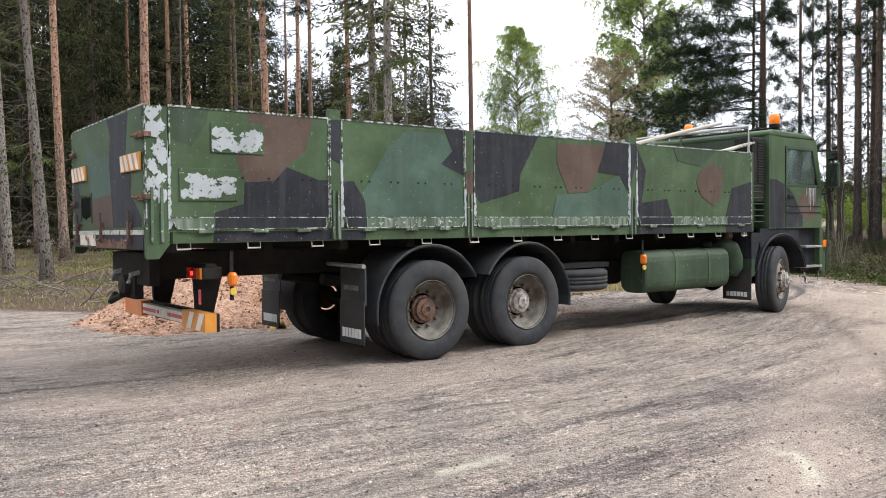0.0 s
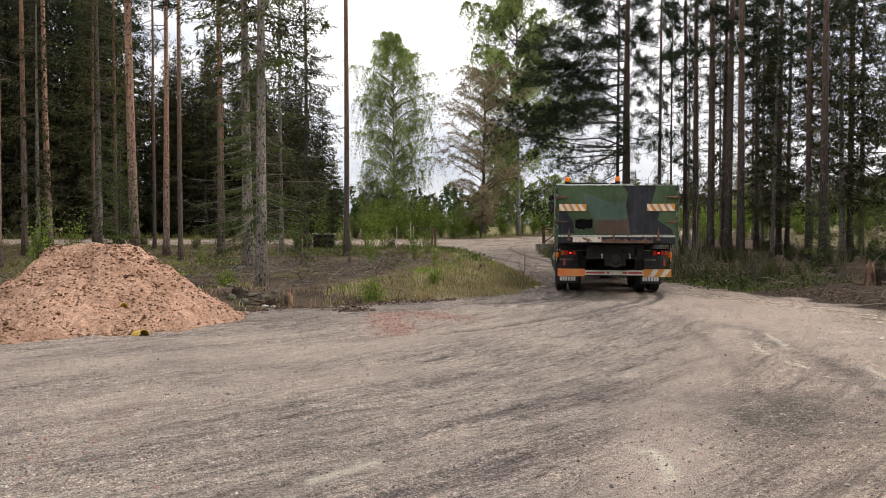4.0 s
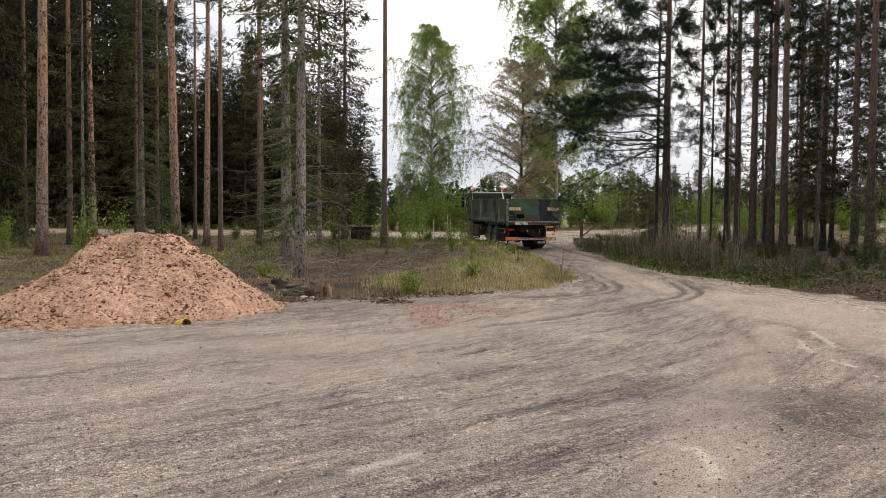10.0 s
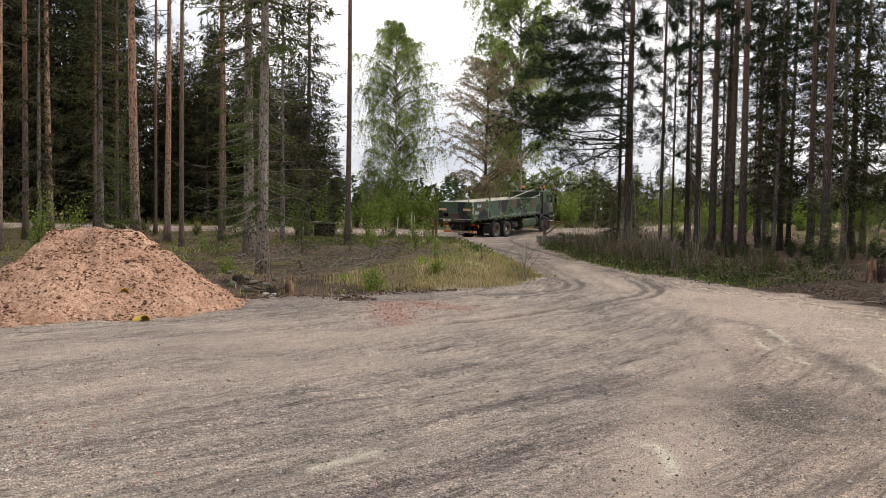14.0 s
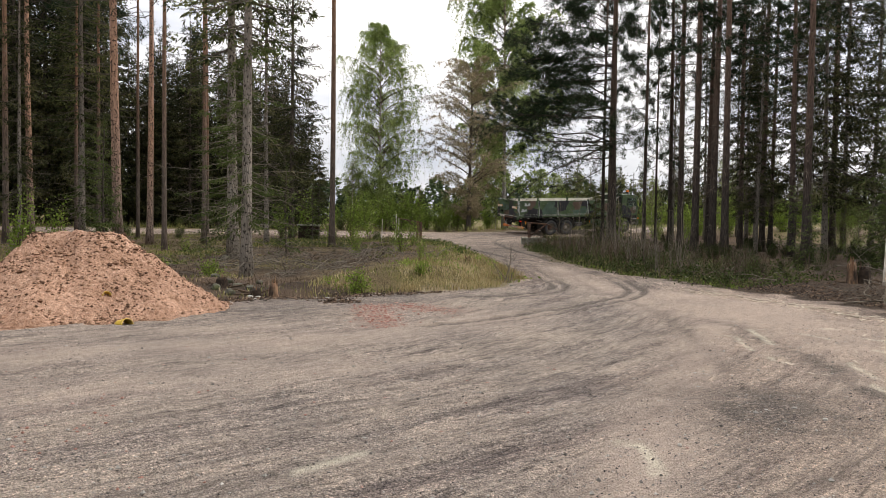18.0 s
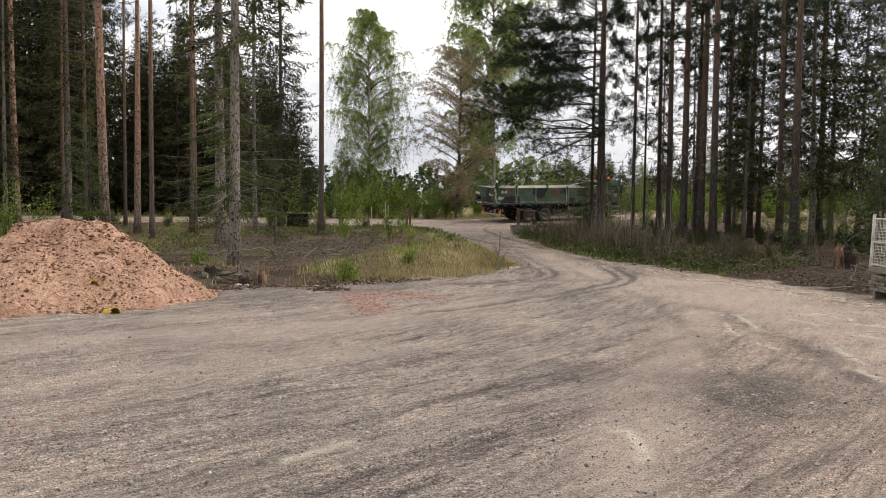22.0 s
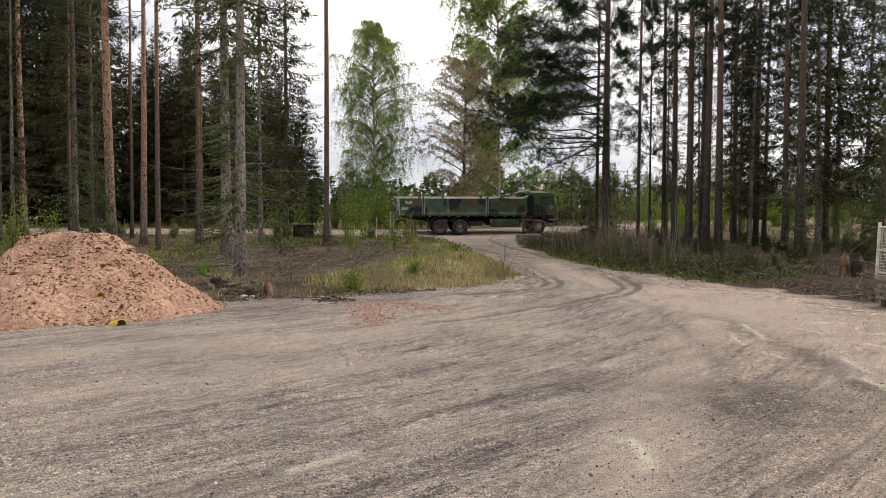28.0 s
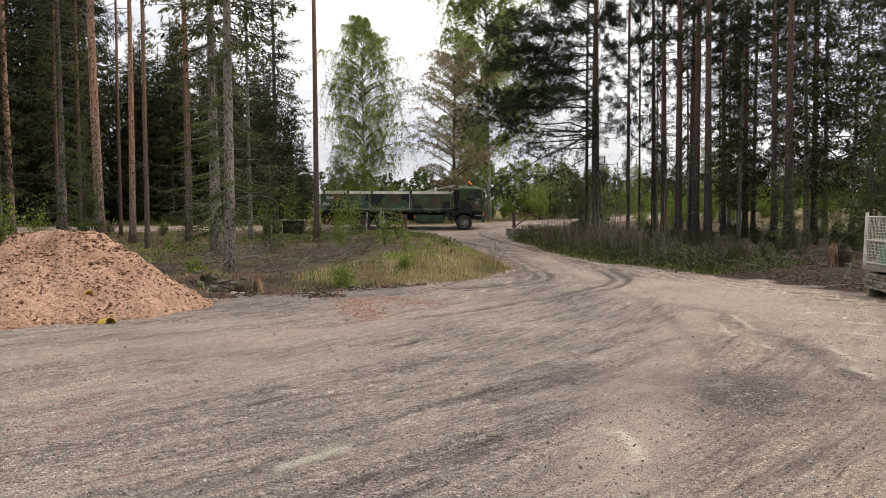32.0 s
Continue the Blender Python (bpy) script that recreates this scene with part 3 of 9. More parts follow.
# ---- mesh building ----
class Mesh:
    """Collects vertices and faces of one mesh; each face keeps a material slot."""

    def __init__(self):
        self.v, self.f, self.s, self.quads, self.count = [], [], [], [], 0

    def add(self, verts, faces, slot=0):
        n = len(self.v)
        self.v.extend([tuple(p) for p in verts])
        self.f.extend([tuple(i + n for i in face) for face in faces])
        self.s.extend([slot] * len(faces))
        return self

    def box(self, x0, x1, y0, y1, z0, z1, slot=0, m=None):
        c = [Vector((x, y, z)) for z in (z0, z1) for x, y in ((x0, y0), (x1, y0), (x1, y1), (x0, y1))]
        if m is not None:
            c = [m @ p for p in c]
        return self.add(c, [(3, 2, 1, 0), (4, 5, 6, 7), (0, 1, 5, 4), (1, 2, 6, 5), (2, 3, 7, 6), (3, 0, 4, 7)], slot)

    def tube(self, points, radii, n=8, slot=0, cap=True):
        pts = [Vector((float(p[0]), float(p[1]), float(p[2]))) for p in points]
        radii = [float(r) for r in (np.ones(len(pts)) * radii)]
        rings = []
        for i, p in enumerate(pts):
            d = (pts[min(i + 1, len(pts) - 1)] - pts[max(i - 1, 0)]).normalized()
            a = d.cross(Vector((0.13, 0.31, 0.94)) if abs(d.z) < 0.9 else Vector((1, 0.1, 0)))
            a.normalize()
            b = d.cross(a)
            rings.append([p + radii[i] * (math.cos(2 * math.pi * k / n) * a + math.sin(2 * math.pi * k / n) * b) for k in range(n)])
        faces = [(i * n + k, i * n + (k + 1) % n, (i + 1) * n + (k + 1) % n, (i + 1) * n + k) for i in range(len(pts) - 1) for k in range(n)]
        if cap:
            faces += [tuple(range(n - 1, -1, -1)), tuple((len(pts) - 1) * n + k for k in range(n))]
        return self.add([p for r in rings for p in r], faces, slot)

    def prism(self, poly, plane, lo, hi, slot=0):
        """A polygon in a plane ("xz": its normal is y, "yz": x, "xy": z), made solid from lo to hi."""
        put = {"xz": lambda a, b, c: (a, c, b), "yz": lambda a, b, c: (c, a, b), "xy": lambda a, b, c: (a, b, c)}[plane]
        n = len(poly)
        verts = [put(a, b, lo) for a, b in poly] + [put(a, b, hi) for a, b in poly]
        faces = [tuple(range(n - 1, -1, -1)), tuple(range(n, 2 * n))] + [(i, (i + 1) % n, n + (i + 1) % n, n + i) for i in range(n)]
        return self.add(verts, faces, slot)

    def lathe(self, profile, centre, axis="y", n=40, slot=0, closed=False, caps=True):
        """A profile of (radius, along) turned round an axis through centre."""
        cx, cy, cz = centre
        verts = []
        for r, a in profile:
            for k in range(n):
                c, s = r * math.cos(2 * math.pi * k / n), r * math.sin(2 * math.pi * k / n)
                verts.append((cx + c, cy + a, cz + s) if axis == "y" else (cx + c, cy + s, cz + a) if axis == "z" else (cx + a, cy + c, cz + s))
        m = len(profile)
        faces = [(i * n + k, i * n + (k + 1) % n, (i + 1) % m * n + (k + 1) % n, (i + 1) % m * n + k) for i in range(m if closed else m - 1) for k in range(n)]
        if caps and not closed:
            faces += [tuple(range(n - 1, -1, -1)), tuple((m - 1) * n + k for k in range(n))]
        return self.add(verts, faces, slot)

    def leaves(self, p, d, s, slot=0):
        """Many diamond leaves at once: roots p, length vectors d, half-width vectors s (arrays of n x 3)."""
        mid = p + 0.5 * d
        self.quads.append((np.stack([p, mid + s, p + d, mid - s], 1).reshape(-1, 3), slot))
        self.count += len(p)
        return self

    def data(self, name, mats, smooth=False):
        me = bpy.data.meshes.new(name)
        if self.quads:
            nv = len(self.v)
            allv = np.concatenate([np.array(self.v, float).reshape(-1, 3)] + [q for q, _ in self.quads])
            loops = [i for f in self.f for i in f]
            sizes = [len(f) for f in self.f]
            total = self.count
            li = np.concatenate([np.array(loops, int), nv + np.arange(4 * total)])
            sz = np.concatenate([np.array(sizes, int), np.full(total, 4)])
            me.vertices.add(len(allv))
            me.vertices.foreach_set("co", allv.ravel())
            me.loops.add(len(li))
            me.loops.foreach_set("vertex_index", li.astype(np.int32))
            me.polygons.add(len(sz))
            me.polygons.foreach_set("loop_start", np.concatenate([[0], np.cumsum(sz)[:-1]]).astype(np.int32))
            me.polygons.foreach_set("loop_total", sz.astype(np.int32))
            slots = np.concatenate([np.array(self.s, int)] + [np.full(len(q) // 4, s) for q, s in self.quads])
            me.polygons.foreach_set("material_index", slots.astype(np.int32))
            me.update(calc_edges=True)
        else:
            me.from_pydata(self.v, [], self.f)
            me.polygons.foreach_set("material_index", self.s)
        for m in mats if isinstance(mats, (list, tuple)) else [mats]:
            me.materials.append(m)
        if smooth:
            me.polygons.foreach_set("use_smooth", [True] * len(me.polygons))
        me.update()
        return me


def part(name, mesh, mats, parent, label="", smooth=False, bevel=0.0):
    ob = new(name, mesh.data(name, mats, smooth))
    ob.parent = parent
    if bevel:
        b = ob.modifiers.new("edge", "BEVEL")
        b.width, b.segments, b.limit_method = bevel, 2, "ANGLE"
    if label:
        tagged(ob, label)
    return ob


def thing(name, label, category, group="", kind="", m=None):
    ob = tagged(new(name), label, category, group, kind)
    ob.empty_display_size = 0.2
    if m is not None:
        ob.matrix_basis = m
    return ob


def single(name, mesh, mats, label, category, group="", kind="", m=None, smooth=False, bevel=0.0):
    ob = tagged(new(name, mesh.data(name, mats, smooth)), label, category, group, kind)
    if m is not None:
        ob.matrix_basis = m
    if bevel:
        b = ob.modifiers.new("edge", "BEVEL")
        b.width, b.segments, b.limit_method = bevel, 2, "ANGLE"
    return ob


# ---- the lie of the land ----
# the far road falls across its width towards the yard
ROAD_X = [-60, -3.45, -0.2, 2.5, 5.25, 8, 16, 30, 60]
ROAD_Y = [55.0, 55.28, 55.5, 55.97, 56.85, 58.35, 62.3, 70, 86]
PROFILE_Y = [-50, 0, 11, 15, 19, 24, 33, 38, 41, 47.5, 50, 53, 56, 70, 200]
PROFILE_Z = [0, 0, 0, -0.06, -0.13, -0.11, -0.06, -0.06, -0.02, 0.09, 0.16, 0.22, 0.28, 0.34, 0.9]
LEFT_EDGE = [(-60, 12.0), (-12, 12.7), (-7.7, 13.2), (-3.5, 14.0), (-2.9, 14.85), (-2.2, 15.5), (-1.2, 16.45), (0.3, 17.2), (1.5, 18.6), (2.5, 21.5), (2.4, 27.0),
             (1.15, 38.8), (0.12, 44.0), (-1.5, 48.5), (-4.5, 51.6), (-10, 53.0), (-60, 53.0)]
RIGHT_EDGE = [(60, 3), (14, 7.5), (9.4, 10.6), (8.0, 13.0), (7.6, 15.7), (7.3, 18.5), (6.6, 21.4), (5.6, 23.4), (5.0, 28.0), (4.9, 38.0), (5.1, 44.0), (5.9, 48.0), (8.2, 52.5), (13, 57.0), (30, 66.5), (60, 82)]
ROAD_FAR = [(-60, 59.0), (-10, 59.0), (0, 59.6), (5, 61.2), (9, 63.5), (15, 67.5), (30, 76), (60, 92)]


def inside(x, y, poly):
    """Which of the points lie in the polygon (arrays)."""
    hit = np.zeros(np.shape(x), bool)
    for (ax, ay), (bx, by) in zip(poly, poly[1:] + poly[:1]):
        cross = ((ay > y) != (by > y)) & (x < (bx - ax) * (y - ay) / ((by - ay) if by != ay else 1e-9) + ax)
        hit ^= cross
    return hit


def gap(x, y, line):
    """Distance of points to a polyline (arrays)."""
    best = np.full(np.shape(x), 1e9)
    for (ax, ay), (bx, by) in zip(line, line[1:]):
        dx, dy = bx - ax, by - ay
        k = np.clip(((x - ax) * dx + (y - ay) * dy) / (dx * dx + dy * dy), 0, 1)
        best = np.minimum(best, np.hypot(x - ax - k * dx, y - ay - k * dy))
    return best


DRIVE = LEFT_EDGE + ROAD_FAR + RIGHT_EDGE[::-1] + [(60, -60), (-60, -60)]


def smooth_noise(x, y, scale, seed):
    """Soft value noise for arrays."""
    rng = np.random.default_rng(seed)
    table = rng.random((64, 64))
    u, v = np.asarray(x) / scale, np.asarray(y) / scale
    iu, iv = np.floor(u).astype(int), np.floor(v).astype(int)
    fu, fv = u - iu, v - iv
    fu, fv = fu * fu * (3 - 2 * fu), fv * fv * (3 - 2 * fv)
    g = lambda a, b: table[a % 64, b % 64]  # noqa: E731
    return (g(iu, iv) * (1 - fu) + g(iu + 1, iv) * fu) * (1 - fv) + (g(iu, iv + 1) * (1 - fu) + g(iu + 1, iv + 1) * fu) * fv


def lie(x, y):
    """Broad height of the ground."""
    z = np.interp(y, PROFILE_Y, PROFILE_Z)
    d = np.asarray(y) - np.interp(x, ROAD_X, ROAD_Y)
    z = z + 0.1 * d * np.exp(-((d / 3.2) ** 2))
    return z + 0.028 * np.clip(np.asarray(x) - 2, 0, 20) * np.clip((np.asarray(y) - 50) / 6, 0, 1)


def height(x, y):
    """Ground with its verges: grass banks beside the drive, hummocks in the wood."""
    x, y = np.asarray(x, float), np.asarray(y, float)
    z = lie(x, y)
    far = np.where(inside(x, y, DRIVE), 0.0, np.minimum(gap(x, y, LEFT_EDGE), np.minimum(gap(x, y, RIGHT_EDGE), gap(x, y, ROAD_FAR))))
    off = np.clip(far / 1.5, 0, 1)
    rise = np.clip((far - 0.1) / 1.0, 0, 1)
    bank = rise * rise * (3 - 2 * rise) * np.clip((x + 2.6) / 2.0, 0, 1) * np.clip((46 - y) / 10, 0, 1) * (far > 0) * (x < 3) * (0.24 + 0.2 * smooth_noise(x, y, 1.1, 8))
    ditch = -0.16 * np.exp(-(((x + 3.0) / 1.1) ** 2) - (((y - 15.7) / 0.55) ** 2))
    return z + bank + ditch + off * (0.16 * (smooth_noise(x, y, 2.3, 3) - 0.35) + 0.1 * smooth_noise(x, y, 0.7, 5) + 0.1 * np.clip(far - 1, 0, 3) / 3 * (np.asarray(x) > 3))


def on_ground(x, y):
    return float(height(np.array([x]), np.array([y]))[0])


# wheel lines pressed into the yard: two arcs of the turn, and older sweeps
TURN = (-16.7, 23.0)
RUTS = [[(0.1, 10.9), (0.97, 11.7), (1.96, 12.8), (3.0, 14.3), (3.89, 15.86), (4.5, 17.4), (4.88, 19.2), (5.0, 21.4), (4.9, 23), (4.6, 26)],
        [(0.9, 15.6), (1.6, 16.4), (2.41, 17.33), (2.99, 18.64), (3.18, 19.7), (3.15, 20.7), (3.2, 23.0), (3.0, 31)],
        [(3.0, 8.0), (3.4, 10.5), (3.75, 13.0), (3.8, 16.0), (3.85, 19.0), (4.0, 23.0)],
        [(3.4, 24), (3.3, 30), (2.6, 36), (1.7, 42), (0.6, 48), (0.5, 52), (2.5, 55.5)],
        [(4.6, 27), (4.4, 34), (3.9, 42), (3.7, 48), (5, 53), (8, 57)],
        [(0.4, 46.5), (0.9, 50), (2.6, 53.3), (5.6, 55.8), (9.5, 58.2)]]


def rounded(line, times=3):
    """A line with its corners cut, so that it bends like a wheel track."""
    for _ in range(times):
        cut = [line[0]]
        for (ax, ay), (bx, by) in zip(line, line[1:]):
            cut += [(0.75 * ax + 0.25 * bx, 0.75 * ay + 0.25 * by), (0.25 * ax + 0.75 * bx, 0.25 * ay + 0.75 * by)]
        line = cut + [line[-1]]
    return line


RUTS = [rounded(line, 2) for line in RUTS]


def wild_at(X, Y):
    """How far a spot belongs to the wood rather than to the gravel."""
    edge = np.minimum(gap(X, Y, LEFT_EDGE), np.minimum(gap(X, Y, RIGHT_EDGE), gap(X, Y, ROAD_FAR)))
    signed = np.where(inside(X, Y, DRIVE), -edge, edge) + 0.7 * (smooth_noise(X, Y, 0.5, 11) - 0.5) + 0.5 * (smooth_noise(X, Y, 1.4, 12) - 0.5)
    return np.clip(signed / 0.35 + 0.5, 0, 1)


def surface_z(X, Y):
    """The ground with its small relief and the pressed wheel lines; also how strongly each spot is rutted."""
    X, Y = np.asarray(X, float), np.asarray(Y, float)
    wild, Z = wild_at(X, Y), height(X, Y)
    near = np.clip((30 - Y) / 8, 0, 1)
    r = np.hypot(X - TURN[0], Y - TURN[1])
    Z = Z + near * (1 - wild) * (0.034 * (smooth_noise(r * 3.1, np.arctan2(Y - TURN[1], X - TURN[0]) * 5, 1.0, 21) - 0.5) + 0.022 * (smooth_noise(X, Y, 0.23, 22) - 0.5)
                                 + 0.022 * (smooth_noise(X, Y, 0.13, 23) - 0.5) + 0.05 * (smooth_noise(X, Y, 1.6, 24) - 0.5))
    damp = np.zeros_like(X)
    for k, line in enumerate(RUTS):
        d = gap(X, Y, line)
        twin = np.abs(d - 0.17) if k < 2 else d
        wob = 0.35 + 0.7 * smooth_noise(X, Y, 0.6, 30 + k) + 0.8 * smooth_noise(X, Y, 0.22, 40 + k)
        rut = np.exp(-((twin / (0.075, 0.075, 0.13, 0.13, 0.13, 0.14)[k]) ** 2)) * wob
        deep = (1.0, 0.8, 0.3, 1.0, 1.0, 1.0)[k]
        Z += np.where(Y < 27, deep * (-0.024 * rut + 0.016 * np.exp(-(((d - 0.34) / 0.12) ** 2)) * wob), -0.015 * rut)
        fresh = np.clip((Y - 12.0) / 2.5, 0.5, 1) if k == 0 else 1.0
        fresh = fresh * np.where(Y < 30, np.clip((22 - Y) / 2.0, 0.3, 1), 1.0)
        damp = np.maximum(damp, rut * fresh * (1.8, 1.6, 0.35, 0.95, 0.95, 1.0)[k])
    return Z, damp, wild


def build_ground():
    xs = np.concatenate([[-2500, -900, -300, -120], np.arange(-70, -12, 2.0), np.arange(-12, -8, 0.3), np.arange(-8, 9, 0.06), np.arange(9, 13, 0.3), np.arange(13, 70, 2.0), [70, 120, 300, 900, 2500]])
    ys = np.concatenate([[-900, -200, -60, -20, -8, -3, 0], np.arange(1.0, 2.6, 0.2), np.arange(2.6, 19.5, 0.07), np.arange(19.5, 31, 0.12), np.arange(31, 62, 0.3), np.arange(62, 100, 2.5), [100, 140, 220, 400, 900, 3500]])
    X, Y = np.meshgrid(xs, ys)
    Z, damp, wild = surface_z(X, Y)
    rough = 0.55 + 0.9 * (smooth_noise(X, Y, 0.35, 51) - 0.5) + 0.7 * (smooth_noise(X, Y, 0.12, 52) - 0.5)
    for line, wdt, much in (([(4.35, 12.2), (4.25, 11.37), (4.17, 9.98), (4.12, 8.81), (4.0, 7.9), (3.84, 7.08), (3.7, 6.2), (3.5, 5.2)], 0.2, 1.15), ([(-3.9, 11.2), (-2.9, 12.9), (-1.5, 14.6)], 0.5, 0.7),
                            ([(2.3, 7.6), (2.9, 8.7), (3.5, 10.2), (3.9, 12.0)], 0.16, 0.3)):
        damp = np.maximum(damp, much * rough * np.exp(-((gap(X, Y, line) / wdt) ** 2)))
    spread = np.exp(-((((X - 2.72) / 0.86) ** 2 + ((Y - 6.3) / 0.95) ** 2) ** 1.1))
    damp = np.maximum(damp, 1.05 * spread * (0.35 + rough))
    damp = np.maximum(damp, 0.6 * np.exp(-(((X - 3.0) / 0.3) ** 2) - (((Y - 4.4) / 0.25) ** 2)) * rough)
    damp = np.maximum(damp, 0.7 * rough * np.exp(-(((X + 3.3) / 2.6) ** 2) - (((Y - 12.6) / 0.75) ** 2)))
    damp = np.maximum(damp, 0.75 * (0.3 + rough) * np.exp(-(((X + 1.7) / 1.5) ** 2) - (((Y - 14.6) / 0.7) ** 2)))
    damp = np.maximum(damp, 0.9 * (0.4 + rough) * np.exp(-((gap(X, Y, [(-3.2, 13.9), (-2.6, 14.5), (-1.6, 15.4), (-0.5, 16.2)]) / 0.35) ** 2)))
    pale = 1.1 * np.exp(-((gap(X, Y, [(1.24, 5.23), (1.33, 5.21), (1.375, 5.09), (1.365, 4.89), (1.32, 4.62)]) / 0.036) ** 2)) + 0.7 * np.exp(-((gap(X, Y, [(-0.74, 4.6), (-0.6, 4.76), (-0.41, 5.0)]) / 0.06) ** 2))
    for a, b, wdt in (((4.41, 11.05), (4.18, 9.75), 0.06), ((5.35, 11.11), (6.0, 11.2), 0.06), ((3.99, 10.47), (3.75, 9.3), 0.035), ((4.9, 10.6), (5.1, 10.2), 0.06), ((3.67, 8.79), (3.8, 8.3), 0.035),
                      ((5.6, 10.2), (6.4, 10.0), 0.09), ((4.35, 8.3), (4.2, 7.5), 0.05), ((4.05, 7.3), (3.95, 6.7), 0.05), ((5.2, 9.3), (5.9, 8.7), 0.08)):
        pale = np.maximum(pale, 0.85 * np.exp(-((gap(X, Y, [a, b]) / (0.62 * wdt)) ** 2)))
    # the trodden way from the yard to the drive, fine pale dust without loose stones
    dust = np.zeros_like(X)
    for line, wdt, much in (([(1.1, 4.2), (1.5, 5.3), (1.85, 6.28), (2.4, 7.56), (3.36, 9.71), (4.3, 12.0), (4.9, 14.5), (5.4, 18)], 0.34, 1.0), ([(5.4, 16.5), (5.6, 11.5), (5.4, 7.5), (4.8, 4.0)], 1.7, 1.0),
                            ([(3.6, 13.0), (4.0, 16.5), (4.1, 20), (4.0, 26)], 0.5, 0.75), ([(-7.0, 8.4), (-4.5, 8.2), (-2.6, 8.9), (-0.6, 10.2), (1.2, 12.2)], 0.8, 0.7), ([(-4.2, 6.2), (-2.6, 6.8), (-0.8, 8.0)], 0.6, 0.6), ([(-4.5, 9.9), (-2.6, 10.5), (-1.2, 11.6)], 0.35, 0.5)):
        dust = np.maximum(dust, much * np.exp(-((gap(X, Y, line) / wdt) ** 2)) * (0.65 + 0.6 * smooth_noise(X, Y, 0.5, 53)))
    red = 0.8 * np.exp(-((gap(X, Y, [(-0.6, 11.2), (-0.85, 12.2), (-0.95, 13.6)]) / 0.3) ** 2)) + 0.6 * np.exp(-((gap(X, Y, [(-0.6, 13.6), (0.3, 13.1)]) / 0.4) ** 2))
    tan = np.clip((X - 0.28 * Y + 0.6) / 2.2, 0, 1) * np.clip((26 - Y) / 6, 0, 1)
    tan = np.maximum(tan, np.clip((Y - 19) / 4, 0, 1) * (Y < 100) * 0.7)
    grass = np.clip(1 - np.abs(gap(X, Y, LEFT_EDGE[7:15])) / 3.2, 0, 1) * (Y > 16) * (Y < 52)
    grass = np.maximum(grass, np.clip(smooth_noise(X, Y, 5.0, 41) * 1.6 - 0.75, 0, 1))
    grass = np.maximum(grass, np.clip(1 - np.abs(gap(X, Y, ROAD_FAR)) / 2.5, 0, 1))
    grass = np.maximum(grass, np.clip((Y - 66) / 8, 0, 1))
    soil = ((X > 6) & (Y < 24)) * np.clip(1.7 - np.abs(gap(X, Y, RIGHT_EDGE[:8])) / 3.0, 0, 1)
    soil = np.maximum(soil, np.exp(-(((X + 3.0) / 1.2) ** 2) - (((Y - 14.7) / 0.55) ** 2)))
    soil = np.maximum(soil, 0.8 * np.exp(-(((X + 4.6) / 0.9) ** 2) - (((Y - 16.6) / 0.9) ** 2)))
    soil = np.maximum(soil, 0.95 * ((X > -8) & (X < -0.9 - 0.02 * Y) & (Y < 36)) * np.clip(smooth_noise(X, Y, 0.9, 54) * 3.2 - 1.25, 0, 1))
    # tree shade on the right wood's floor, painted in through the soil mask
    soil = np.maximum(soil, 0.7 * np.clip((X - 6.5) / 2.0, 0, 1) * (X < 40) * (Y < 48) * np.clip(0.4 + smooth_noise(X, Y, 1.3, 55), 0, 1))
    ny, nx = X.shape
    idx = np.arange(ny * nx).reshape(ny, nx)
    faces = np.stack([idx[:-1, :-1], idx[:-1, 1:], idx[1:, 1:], idx[1:, :-1]], -1).reshape(-1, 4)
    me = bpy.data.meshes.new("ground")
    me.vertices.add(nx * ny)
    me.vertices.foreach_set("co", np.stack([X, Y, Z], -1).ravel())
    me.loops.add(faces.size)
    me.loops.foreach_set("vertex_index", faces.ravel().astype(np.int32))
    me.polygons.add(len(faces))
    me.polygons.foreach_set("loop_start", (4 * np.arange(len(faces))).astype(np.int32))
    me.polygons.foreach_set("loop_total", np.full(len(faces), 4, np.int32))
    me.polygons.foreach_set("use_smooth", [True] * len(faces))
    me.update(calc_edges=True)
    for name, values in (("wild", wild), ("damp", damp), ("pale", pale), ("red", red), ("tan", tan), ("grass", grass), ("soil", soil), ("dust", dust)):
        a = me.attributes.new(name, "FLOAT", "POINT")
        a.data.foreach_set("value", np.clip(values, 0, 1).ravel().astype(np.float32))
    me.materials.append(ground_material())
    return tagged(new("ground", me), "grey-brown gravel yard and drive with mossy woodland verges", "ground", kind="structure")


